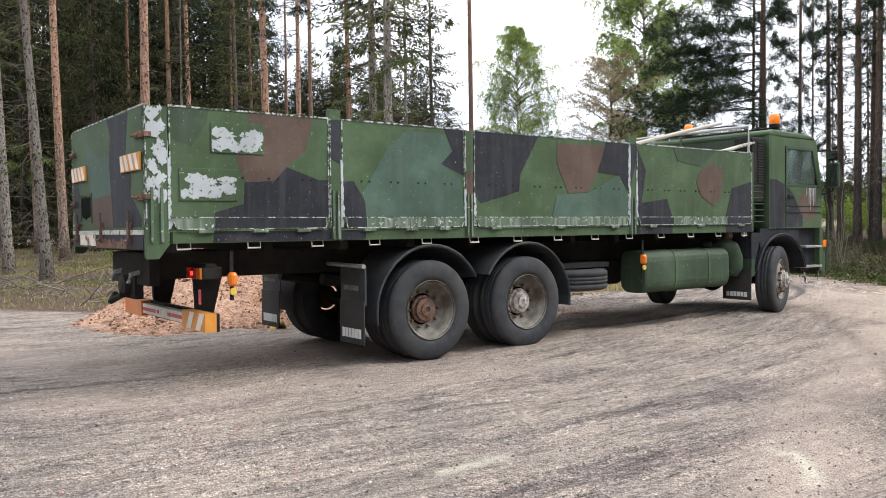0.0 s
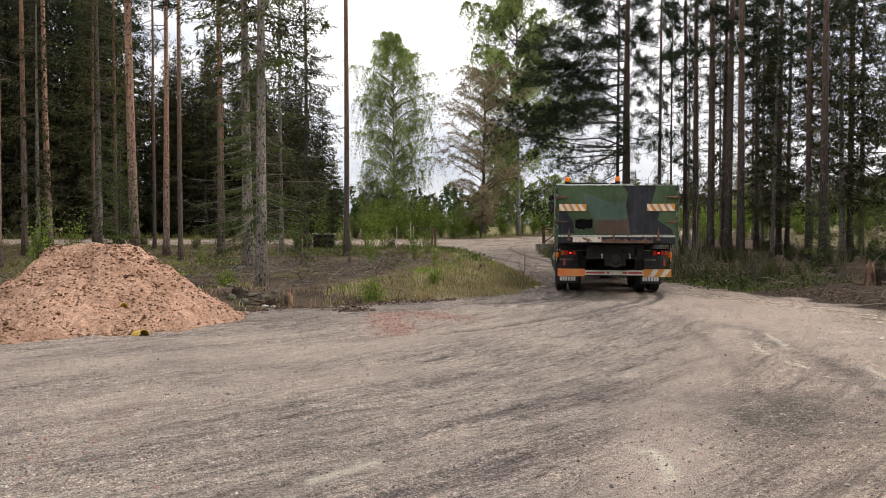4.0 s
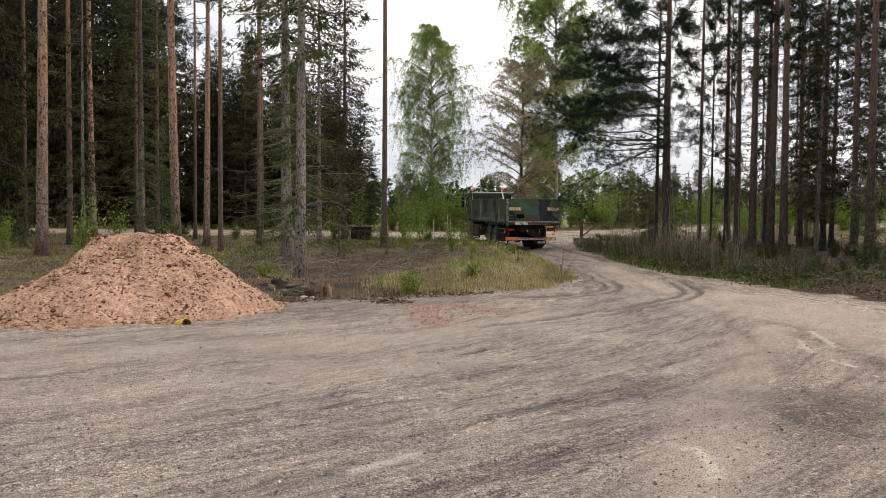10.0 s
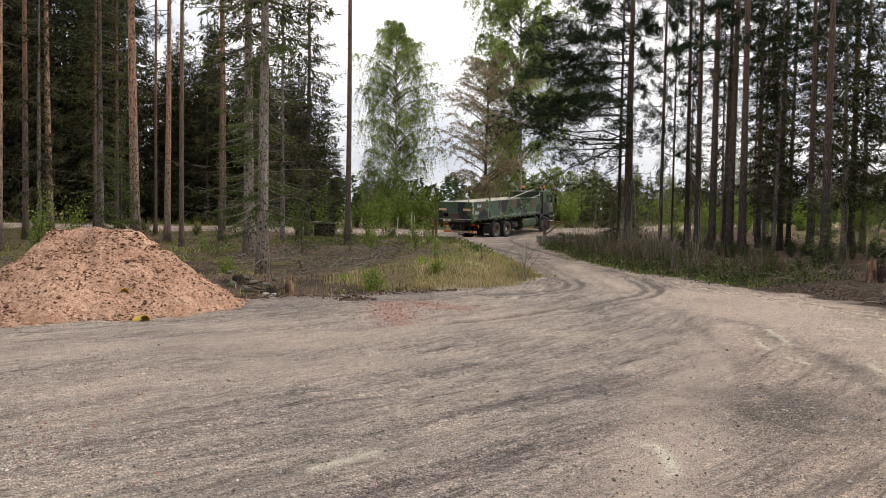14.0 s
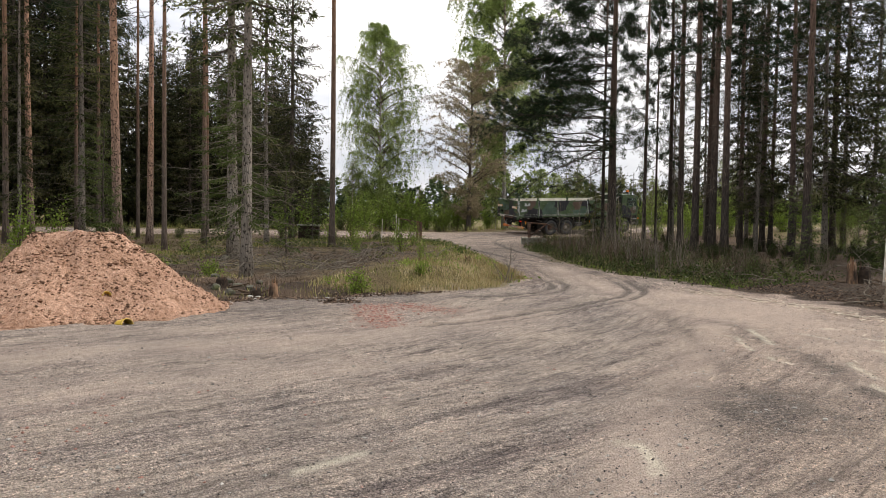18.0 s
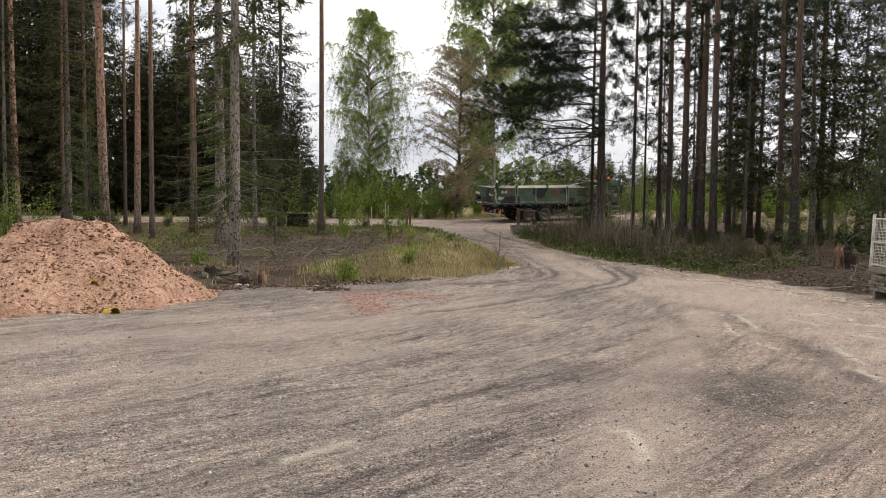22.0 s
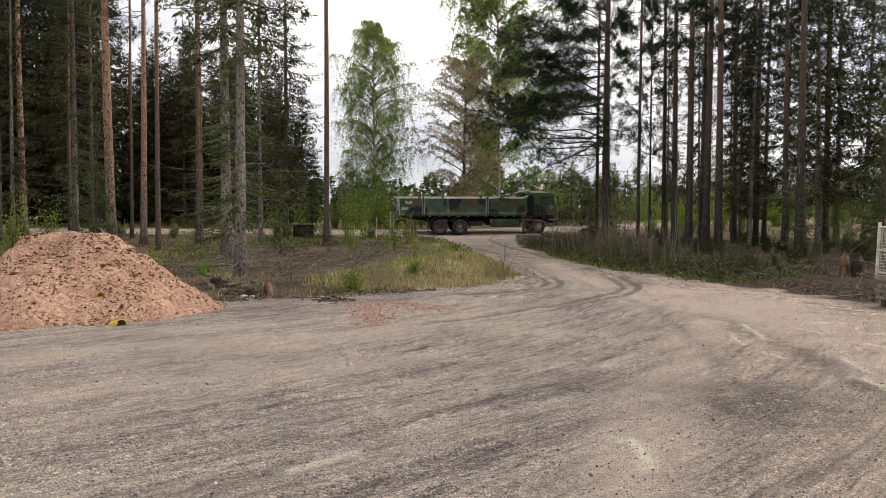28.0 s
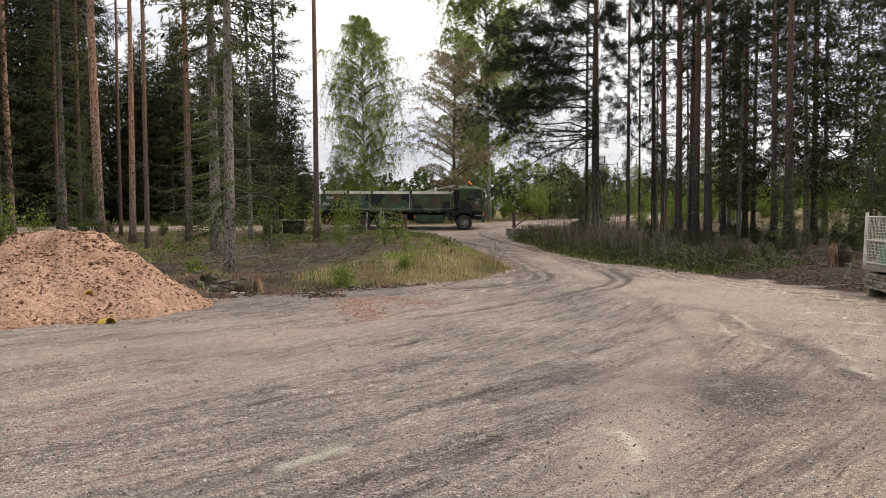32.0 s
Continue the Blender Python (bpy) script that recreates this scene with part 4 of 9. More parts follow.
def ground_material():
    m, nt, bsdf = base_material("gravel_and_woodland_floor")
    L = nt.links.new
    geo = nt.nodes.new("ShaderNodeNewGeometry")
    pos = geo.outputs["Position"]

    def attr(name):
        a = nt.nodes.new("ShaderNodeAttribute")
        a.attribute_name = name
        return a.outputs["Fac"]

    def noise(scale, detail=6.0, rough=0.6, vec=None):
        n = node(nt, "ShaderNodeTexNoise", Scale=scale, Detail=detail, Roughness=rough)
        L(vec or pos, n.inputs["Vector"])
        return n.outputs["Fac"]

    def mixed(fac, a, b, blend="MIX"):
        n = mix_node(nt, blend)
        for sock, value in (("Fac", fac), ("Color1", a), ("Color2", b)):
            if isinstance(value, tuple):
                n.inputs[sock].default_value = (*value, 1)
            elif isinstance(value, float):
                n.inputs[sock].default_value = value
            else:
                L(value, n.inputs[sock])
        return n.outputs["Color"]

    def math_node(op, a, b):
        n = nt.nodes.new("ShaderNodeMath")
        n.operation, n.use_clamp = op, True
        for k, value in enumerate((a, b)):
            if isinstance(value, float):
                n.inputs[k].default_value = value
            else:
                L(value, n.inputs[k])
        return n.outputs[0]

    def stops(value, *pairs):
        r = ramp_of(nt, list(pairs))
        L(value, r.inputs["Fac"])
        return r.outputs["Color"]

    # sweeps of old wheel tracks round the turn
    sub = nt.nodes.new("ShaderNodeVectorMath")
    sub.operation = "SUBTRACT"
    sub.inputs[1].default_value = (*TURN, 0)
    L(pos, sub.inputs[0])
    flat = nt.nodes.new("ShaderNodeVectorMath")
    flat.operation = "MULTIPLY"
    flat.inputs[1].default_value = (1, 1, 0)
    L(sub.outputs["Vector"], flat.inputs[0])
    ln = nt.nodes.new("ShaderNodeVectorMath")
    ln.operation = "LENGTH"
    L(flat.outputs["Vector"], ln.inputs[0])
    sx = nt.nodes.new("ShaderNodeSeparateXYZ")
    L(flat.outputs["Vector"], sx.inputs["Vector"])
    at = nt.nodes.new("ShaderNodeMath")
    at.operation = "ARCTAN2"
    L(sx.outputs["Y"], at.inputs[0])
    L(sx.outputs["X"], at.inputs[1])
    cb = nt.nodes.new("ShaderNodeCombineXYZ")
    mu = nt.nodes.new("ShaderNodeMath")
    mu.operation = "MULTIPLY"
    mu.inputs[1].default_value = 2.4
    L(at.outputs[0], mu.inputs[0])
    L(ln.outputs["Value"], cb.inputs["X"])
    L(mu.outputs[0], cb.inputs["Y"])
    sweep = noise(1.5, 7.0, 0.62, cb.outputs["Vector"])
    fine = noise(130.0, 5.0, 0.75)
    mid = noise(11.0, 7.0, 0.65)
    broad = noise(0.55, 5.0, 0.6)
    drawn = noise(9.0, 7.0, 0.66, cb.outputs["Vector"])
    vor = node(nt, "ShaderNodeTexVoronoi", Scale=70.0)
    L(pos, vor.inputs["Vector"])
    grit = stops(fine, (0.39, (0.075, 0.064, 0.059)), (0.46, (0.305, 0.262, 0.234)), (0.54, (0.435, 0.376, 0.337)), (0.63, (0.68, 0.595, 0.535)))
    tangrit = stops(fine, (0.38, (0.14, 0.107, 0.09)), (0.46, (0.36, 0.288, 0.244)), (0.55, (0.47, 0.38, 0.322)), (0.65, (0.66, 0.55, 0.475)))
    c = mixed(math_node("ADD", attr("tan"), 0.0), grit, tangrit)
    # single pebbles, pale and dark, trodden into the fines
    cell = node(nt, "ShaderNodeTexVoronoi", Scale=68.0)
    L(pos, cell.inputs["Vector"])
    one = nt.nodes.new("ShaderNodeSeparateColor")
    L(cell.outputs["Color"], one.inputs["Color"])
    c = mixed(1.0, c, stops(one.outputs["Red"], (0.0, (0.42, 0.42, 0.43)), (0.3, (0.88, 0.88, 0.88)), (0.8, (1.12, 1.12, 1.1)), (0.97, (1.55, 1.52, 1.48))), "MULTIPLY")
    cell2 = node(nt, "ShaderNodeTexVoronoi", Scale=30.0)
    L(pos, cell2.inputs["Vector"])
    two = nt.nodes.new("ShaderNodeSeparateColor")
    L(cell2.outputs["Color"], two.inputs["Color"])
    c = mixed(1.0, c, stops(two.outputs["Green"], (0.0, (0.82, 0.82, 0.82)), (0.3, (0.99, 0.99, 0.99)), (0.9, (1.04, 1.04, 1.04)), (1.0, (1.4, 1.38, 1.35))), "MULTIPLY")
    speck = noise(64.0, 4.0, 0.7)
    c = mixed(1.0, c, stops(speck, (0.38, (0.6, 0.6, 0.61)), (0.48, (0.98, 0.98, 0.98)), (0.55, (1.05, 1.05, 1.04)), (0.64, (1.32, 1.3, 1.27))), "MULTIPLY")
    thin = noise(5.5, 6.0, 0.7, cb.outputs["Vector"])
    c = mixed(1.0, c, stops(thin, (0.36, (0.5, 0.495, 0.515)), (0.45, (0.93, 0.93, 0.94)), (0.55, (1.05, 1.04, 1.03)), (0.66, (1.24, 1.21, 1.17))), "MULTIPLY")
    streak = stops(sweep, (0.46, (0.0, 0.0, 0.0)), (0.55, (1.0, 1.0, 1.0)))
    dusty = stops(drawn, (0.3, (0.31, 0.26, 0.215)), (0.7, (0.49, 0.42, 0.355)))
    c = mixed(math_node("MULTIPLY", math_node("MULTIPLY", streak, 0.42), stops(fine, (0.36, (0.45, 0.45, 0.45)), (0.56, (1.0, 1.0, 1.0)))), c, dusty)
    darker = stops(sweep, (0.37, (0.68, 0.665, 0.685)), (0.45, (1.0, 1.0, 1.0)))
    c = mixed(1.0, c, darker, "MULTIPLY")
    c = mixed(1.0, c, stops(broad, (0.34, (0.78, 0.78, 0.8)), (0.66, (1.18, 1.15, 1.12))), "MULTIPLY")
    c = mixed(1.0, c, stops(mid, (0.37, (0.88, 0.88, 0.88)), (0.62, (1.1, 1.1, 1.1))), "MULTIPLY")
    c = mixed(1.0, c, stops(drawn, (0.36, (0.7, 0.7, 0.72)), (0.47, (0.98, 0.98, 0.98)), (0.64, (1.13, 1.12, 1.11))), "MULTIPLY")
    # small scuffs and crumbs drawn out along the wheel sweeps
    scuff = noise(26.0, 6.0, 0.72, cb.outputs["Vector"])
    c = mixed(1.0, c, stops(scuff, (0.36, (0.42, 0.41, 0.41)), (0.43, (0.92, 0.92, 0.92)), (0.56, (1.06, 1.05, 1.04)), (0.66, (1.3, 1.28, 1.24))), "MULTIPLY")
    crumb = noise(26.0, 7.0, 0.75)
    c = mixed(1.0, c, stops(crumb, (0.36, (0.45, 0.44, 0.43)), (0.42, (0.94, 0.94, 0.94)), (0.6, (1.06, 1.06, 1.05))), "MULTIPLY")
    smoothed = stops(fine, (0.36, (0.34, 0.266, 0.22)), (0.5, (0.56, 0.447, 0.373)), (0.66, (0.71, 0.583, 0.493)))
    c = mixed(math_node("MULTIPLY", attr("dust"), 0.72), c, smoothed)
    ragged = stops(mid, (0.34, (0.5, 0.5, 0.5)), (0.46, (1.0, 1.0, 1.0)))
    c = mixed(math_node("MULTIPLY", math_node("MULTIPLY", attr("damp"), ragged), stops(crumb, (0.38, (1.0, 1.0, 1.0)), (0.5, (0.95, 0.95, 0.95)), (0.58, (0.45, 0.45, 0.45)))), c, stops(fine, (0.36, (0.03, 0.025, 0.022)), (0.5, (0.092, 0.077, 0.068)), (0.62, (0.3, 0.265, 0.24))))
    c = mixed(math_node("MULTIPLY", math_node("MULTIPLY", attr("pale"), ragged), 1.0), c, stops(fine, (0.36, (0.5, 0.45, 0.35)), (0.6, (0.84, 0.78, 0.64))))
    c = mixed(math_node("MULTIPLY", math_node("MULTIPLY", attr("red"), ragged), 0.5), c, (0.36, 0.21, 0.165))
    litter = stops(noise(38.0, 8.0, 0.75), (0.34, (0.028, 0.018, 0.013)), (0.5, (0.115, 0.078, 0.053)), (0.66, (0.29, 0.21, 0.145)))
    moss = stops(noise(24.0, 8.0, 0.7), (0.34, (0.05, 0.052, 0.016)), (0.5, (0.17, 0.155, 0.05)), (0.66, (0.36, 0.29, 0.13)))
    w = mixed(math_node("MULTIPLY", attr("grass"), stops(noise(1.8, 5.0), (0.3, (0.35, 0.35, 0.35)), (0.65, (1.0, 1.0, 1.0)))), litter, moss)
    w = mixed(math_node("MULTIPLY", attr("soil"), 0.85), w, stops(noise(30.0, 8.0, 0.75), (0.36, (0.01, 0.008, 0.007)), (0.52, (0.045, 0.032, 0.024)), (0.66, (0.16, 0.112, 0.08))))
    c = mixed(attr("wild"), c, w)
    L(c, bsdf.inputs["Base Color"])
    bsdf.inputs["Roughness"].default_value = 0.93
    bsdf.inputs["Specular IOR Level"].default_value = 0.2
    b1 = node(nt, "ShaderNodeBump", Strength=1.0, Distance=0.02)
    L(vor.outputs["Distance"], b1.inputs["Height"])
    b3 = node(nt, "ShaderNodeBump", Strength=0.8, Distance=0.03)
    L(crumb, b3.inputs["Height"])
    L(b1.outputs["Normal"], b3.inputs["Normal"])
    b2 = node(nt, "ShaderNodeBump", Strength=0.6, Distance=0.03)
    L(mid, b2.inputs["Height"])
    L(b3.outputs["Normal"], b2.inputs["Normal"])
    L(b2.outputs["Normal"], bsdf.inputs["Normal"])
    return m


build_ground()

# ---- trees and undergrowth ----
def unit(v):
    return v / np.maximum(np.linalg.norm(v, axis=-1, keepdims=True), 1e-9)


def stem(rng, h, r0, r1, bend=0.15, n=14, base=0.0):
    """Points and radii of a slightly bent trunk with a flared foot."""
    zs = np.linspace(base, h, n)
    a, b = rng.normal(0, bend, 2)
    c, d = rng.uniform(0, 6.28, 2)
    k = np.clip(zs / h, 0, 1)
    pts = np.stack([a * np.sin(2.2 * k + c) - a * math.sin(c), b * np.sin(2.0 * k + d) - b * math.sin(d), zs], 1)
    rad = r0 + (r1 - r0) * k ** 0.85
    rad = rad * (1 + 0.45 * np.exp(-np.maximum(zs, 0) / 0.3))
    return pts, rad


def along(pts, z):
    return np.array([np.interp(z, pts[:, 2], pts[:, i]) for i in range(3)])


def needle_spray(mesh, rng, line, length, width, n, slot=0, droop=0.3, side=1.0):
    """Needled twigs on both sides of a bough that follows the polyline."""
    line = np.asarray(line)
    n = max(3, int(0.55 * n))
    k = rng.uniform(0.12, 1.0, n)
    i = np.minimum((k * (len(line) - 1)).astype(int), len(line) - 2)
    f = (k * (len(line) - 1) - i)[:, None]
    p = line[i] * (1 - f) + line[i + 1] * f
    d = unit(line[i + 1] - line[i])
    up = np.array([0, 0, 1.0])
    lat = unit(np.cross(d, up)) * np.where(rng.random(n) < 0.5, 1, -1)[:, None]
    q = unit(0.7 * d + side * lat * rng.uniform(0.3, 1, (n, 1)) + up * rng.uniform(-droop - 0.55, 0.12, (n, 1)) + rng.normal(0, 0.15, (n, 3)))
    ln = length * rng.uniform(0.55, 1.2, (n, 1)) * (1.15 - 0.5 * k[:, None])
    # each twig carries short needled shoots that hang and spread from it
    m = 4
    u = rng.uniform(0.1, 1.0, (n, m, 1))
    roots = (p[:, None] + q[:, None] * ln[:, None] * u).reshape(-1, 3)
    way = unit((0.75 * q[:, None] + rng.normal(0, 0.42, (n, m, 3)) - 0.28 * up).reshape(-1, 3))
    ln = (0.52 * np.repeat(ln, m, 0)) * rng.uniform(0.6, 1.3, (n * m, 1))
    s = unit(np.cross(way, rng.normal(0, 1, (n * m, 3)))) * width * 0.8 * rng.uniform(0.6, 1.2, (n * m, 1))
    mesh.leaves(roots, way * ln, s, slot)


def spruce(name, label, seed, h, r, start, reach, dens=1.0, dead=0, parent_group="", leaf=None, fine=1.0, broad=1.0, sprigs=0, ragged=0.65):
    """A spruce: straight grey stem, whorls of drooping needled boughs, dead twigs below them."""
    rng = np.random.default_rng(seed)
    tree = thing(name, label, "tree", parent_group)
    pts, rad = stem(rng, h, r, 0.02, 0.1, 16, -0.3)
    tm = Mesh().tube(pts, rad, 10)
    part("trunk", tm, SPRUCEBARK if dead else DARKBARK, tree, smooth=True)
    cm, bm_ = Mesh(), Mesh()
    z = start
    while z < h - 0.3:
        k = (z - start) / (h - start)
        full = reach * (1 - k) ** 0.8 * min(1, 0.55 + k * 4) + 0.15
        for j in range(int(rng.integers(4, 7))):
            a = rng.uniform(0, 2 * math.pi)
            ln = full * rng.uniform(ragged, 1.1)
            o = along(pts, z + rng.uniform(-0.15, 0.15))
            out = np.array([math.cos(a), math.sin(a), 0])
            t = np.linspace(0, 1, 5)[:, None]
            hang = rng.uniform(0.25, 0.8)
            line = o + out * ln * t + np.array([0, 0, 1]) * (-hang * ln * t + 0.34 * ln * t ** 2 + (0.35 * k * ln * t)) + np.cumsum(rng.normal(0, 0.03, (5, 3)), 0) * (t > 0)
            bm_.tube(line[::2], np.linspace(0.012 + 0.012 * ln, 0.004, 3), 3, cap=False)
            needle_spray(cm, rng, line, (0.2 + 0.13 * ln) / fine ** 0.5 * broad ** 0.5, 0.032 / fine * broad, int(26 * dens * fine / broad ** 0.6 * max(ln, 0.4)), droop=0.5)
        z += rng.uniform(0.28, 0.48) * (1.25 - 0.5 * k) / dens ** 0.4
    top = np.linspace(0, 1, 4)[:, None] * np.array([0, 0, 0.9]) + pts[-1] - np.array([0, 0, 0.5])
    needle_spray(cm, rng, top, 0.18, 0.03, 40)
    part("crown", cm, leaf or SPRUCE, tree)
    tagged(part("branchwork", bm_, DARKBARK, tree), kind="stuff")
    if dead:
        dm, sm_ = Mesh(), Mesh()
        for _ in range(dead):
            z = rng.uniform(0.5, max(start + 2.5, 4.0))
            dead_twig(dm, rng, along(pts, z), rng.uniform(0, 6.28), 0.3 + 1.9 * rng.random() ** 1.6, 0.009)
        for _ in range(sprigs):
            a, ln = rng.uniform(0, 6.28), rng.uniform(0.5, 1.5)
            o, t = along(pts, rng.uniform(1.4, start)), np.linspace(0, 1, 5)[:, None]
            line = o + np.array([math.cos(a), math.sin(a), 0]) * ln * t + np.array([0, 0, 1]) * ln * (-0.5 * t + 0.2 * t ** 2)
            dm.tube(line, np.linspace(0.014, 0.004, 5), 4, cap=False)
            needle_spray(sm_, rng, line, 0.22, 0.018, int(60 * ln), droop=0.4)
        if sprigs:
            tagged(part("low_spray", sm_, DULLBUSH, tree, "thin olive needle sprays low on the stem"), kind="stuff")
        tagged(part("deadwood", dm, TWIG, tree, "grey dead lower branches with lichen"), kind="stuff")
    return tree


def dead_twig(mesh, rng, o, a, ln, r, rise=None):
    out = np.array([math.cos(a), math.sin(a), 0])
    rise = rng.uniform(-0.5, 0.15) if rise is None else rise
    t = np.linspace(0, 1, 6)[:, None]
    curl = rng.uniform(-0.45, 0.4)
    line = np.asarray(o) + out * ln * t + np.array([0, 0, 1]) * ln * (rise * t + curl * t ** 2) + np.cumsum(rng.normal(0, 0.05 * ln, (6, 3)), 0) * (t > 0)
    mesh.tube(line, np.linspace(r, r * 0.25, 6), 4, cap=False)
    for _ in range(int(2 + ln * 3)):
        i = int(rng.integers(1, 5))
        b = a + rng.uniform(-1.2, 1.2)
        e = line[i] + np.array([math.cos(b), math.sin(b), rng.uniform(-0.7, 0.3)]) * ln * rng.uniform(0.12, 0.38)
        mid = (line[i] + e) / 2 + rng.normal(0, 0.03, 3)
        mesh.tube([line[i], mid, e], [r * 0.5, r * 0.35, r * 0.15], 3, cap=False)


def tuft(mesh, rng, p, d, n, length, width):
    """A brush of pine needles at the end of a shoot."""
    q = unit(np.asarray(d) * 0.7 + rng.normal(0, 0.55, (n, 3)) + np.array([0, 0, 0.15]))
    s = unit(np.cross(q, rng.normal(0, 1, (n, 3)))) * width
    mesh.leaves(np.asarray(p) + rng.normal(0, 0.05, (n, 3)), q * length * rng.uniform(0.6, 1.15, (n, 1)), s)


def pine(name, label, seed, h, r, start, reach, bark_mat, dead=8, tufts=1.0, group="", bend=0.18, aside=None, every=1.0):
    """A pine: a bare bent stem with stubs, and boughs that carry brushes of needles."""
    rng = np.random.default_rng(seed)
    tree = thing(name, label, "tree", group)
    pts, rad = stem(rng, h, r, 0.05, bend, 18, -0.3)
    part("trunk", Mesh().tube(pts, rad, 12), bark_mat, tree, smooth=True)
    cm, bm_ = Mesh(), Mesh()
    z = start
    while z < h - 0.2:
        k = (z - start) / (h - start)
        for j in range(int(rng.integers(2, 4))):
            a = rng.uniform(0, 2 * math.pi)
            ln = reach * (1 - 0.72 * k) * rng.uniform(0.5, 1.1)
            if aside is not None:
                if rng.random() < 0.55:
                    a = aside + rng.normal(0, 0.5)
                ln *= 0.62 + 0.5 * max(0, math.cos(a - aside))
            o = along(pts, z + rng.uniform(-0.4, 0.4))
            out = np.array([math.cos(a), math.sin(a), 0])
            t = np.linspace(0, 1, 6)[:, None]
            rise = -0.24 + 0.75 * k + rng.normal(0, 0.18)
            line = o + out * ln * t + np.array([0, 0, 1]) * ln * (rise * t + rng.uniform(-0.2, 0.35) * t ** 2) + np.cumsum(rng.normal(0, 0.02 + 0.014 * ln, (6, 3)), 0) * (t > 0)
            bm_.tube(line, np.linspace(0.012 + 0.006 * ln, 0.005, 6), 4, cap=False)
            clumps = rng.uniform(0.35, 1.0, max(2, int(1.2 * ln)))
            for _ in range(int(7 * ln * tufts * (0.4 + 0.9 * min(1, 2.5 * k) if aside is None else 0.3 + 1.0 * min(1, max(0, (k - 0.06) / 0.12)))) + 2):
                u = float(np.clip(clumps[int(rng.integers(len(clumps)))] + rng.normal(0, 0.09), 0.2, 1.0)) * 5
                i = min(4, int(u))
                b = a + rng.normal(0, 0.9)
                root = line[i] * (1 - (u - i)) + line[i + 1] * (u - i)
                tip = root + np.array([math.cos(b), math.sin(b), rng.uniform(-0.75, 0.5)]) * rng.uniform(0.15, 0.25 + 0.24 * ln)
                bm_.tube([root, (root + tip) / 2 + np.array([0, 0, -0.03]), tip], [0.008, 0.006, 0.003], 3, cap=False)
                for f in (0.5, 0.78, 1.0):
                    tuft(cm, rng, root * (1 - f) + tip * f, tip - root, 9, 0.2, 0.013)
        z += rng.uniform(0.4, 0.8) * every
    part("crown", cm, PINEN, tree)
    tagged(part("branchwork", bm_, DARKBARK, tree), kind="stuff")
    if dead:
        dm = Mesh()
        for _ in range(dead):
            z = rng.uniform(1.2, start + 1.0)
            dead_twig(dm, rng, along(pts, z), rng.uniform(0, 6.28), rng.uniform(0.15, 1.0), 0.012, rng.uniform(-0.2, 0.3))
        tagged(part("deadwood", dm, TWIG, tree, "dry grey branch stubs"), kind="stuff")
    return tree


def broadleaf(name, label, seed, h, r, leaf, bark_mat, spread, leaves, weep=0.6, low=0.16, size=0.1, group="", column=False):
    """A birch or a like tree: rising limbs, hanging twigs, a crown of small leaves with gaps."""
    rng = np.random.default_rng(seed)
    tree = thing(name, label, "tree", group)
    pts, rad = stem(rng, h * 0.97, r, 0.015, 0.2, 14, -0.3)
    part("trunk", Mesh().tube(pts, rad, 10), bark_mat, tree, smooth=True)
    bm_, cm = Mesh(), Mesh()
    limbs = 84
    per = leaves // limbs
    for j in range(limbs):
        k = low + (0.97 - low) * (j + rng.random()) / limbs
        o = along(pts, h * k)
        a = rng.uniform(0, 6.28)
        wide = spread * (math.sin(math.pi * min(1, (k - low * 0.4) / (1.04 - low * 0.4)) ** 0.95) * 0.85 + 0.16)
        if column:
            wide = spread * min(1.0, max(0.04, (1 - k) / 0.32)) ** 0.75 * (0.8 + 0.2 * min(1, (k - low) / 0.15))
        ln = wide * rng.uniform(0.45, 1.12)
        out = np.array([math.cos(a), math.sin(a), 0])
        t = np.linspace(0, 1, 6)[:, None]
        line = o + out * ln * t + np.array([0, 0, 1]) * ln * ((1.0 if column else 0.75) * t - 0.5 * weep * t ** 2) + np.cumsum(rng.normal(0, 0.05, (6, 3)), 0) * (t > 0)
        bm_.tube(line, np.linspace(0.012 + 0.012 * ln, 0.005, 6), 4, cap=False)
        n_tw = max(6, int(8 + ln * (13 if column else 8)))
        for _ in range(n_tw):
            i = int(rng.integers(2, 6))
            b = rng.uniform(0, 6.28)
            tl = rng.uniform(0.5, 1.7) * (0.5 + 0.3 * ln) * (1.15 if column else 1.0)
            s = np.linspace(0, 1, 5)[:, None]
            tw = line[i] + np.array([math.cos(b), math.sin(b), 0.25]) * tl * (0.4 if column else 0.55) * s + np.array([0, 0, -1]) * weep * tl * s ** 2
            bm_.tube(tw[::2], np.linspace(0.006, 0.002, 3), 3, cap=False)
            n = max(3, per // n_tw)
            u = rng.uniform(0.1, 1.05, n)
            p = np.stack([np.interp(u, s[:, 0], tw[:, c]) for c in range(3)], 1) + rng.normal(0, 0.065 if column else 0.085, (n, 3))
            q = unit(rng.normal(0, 1, (n, 3)) + np.array([0, 0, -0.9]))
            w = unit(np.cross(q, rng.normal(0, 1, (n, 3)))) * size * 0.5 * rng.uniform(0.6, 1.2, (n, 1))
            cm.leaves(p, q * size * rng.uniform(0.6, 1.25, (n, 1)), w)
    part("crown", cm, leaf, tree)
    tagged(part("branchwork", bm_, bark_mat if bark_mat is not BIRCHBARK else TWIGBROWN, tree), kind="stuff")
    return tree


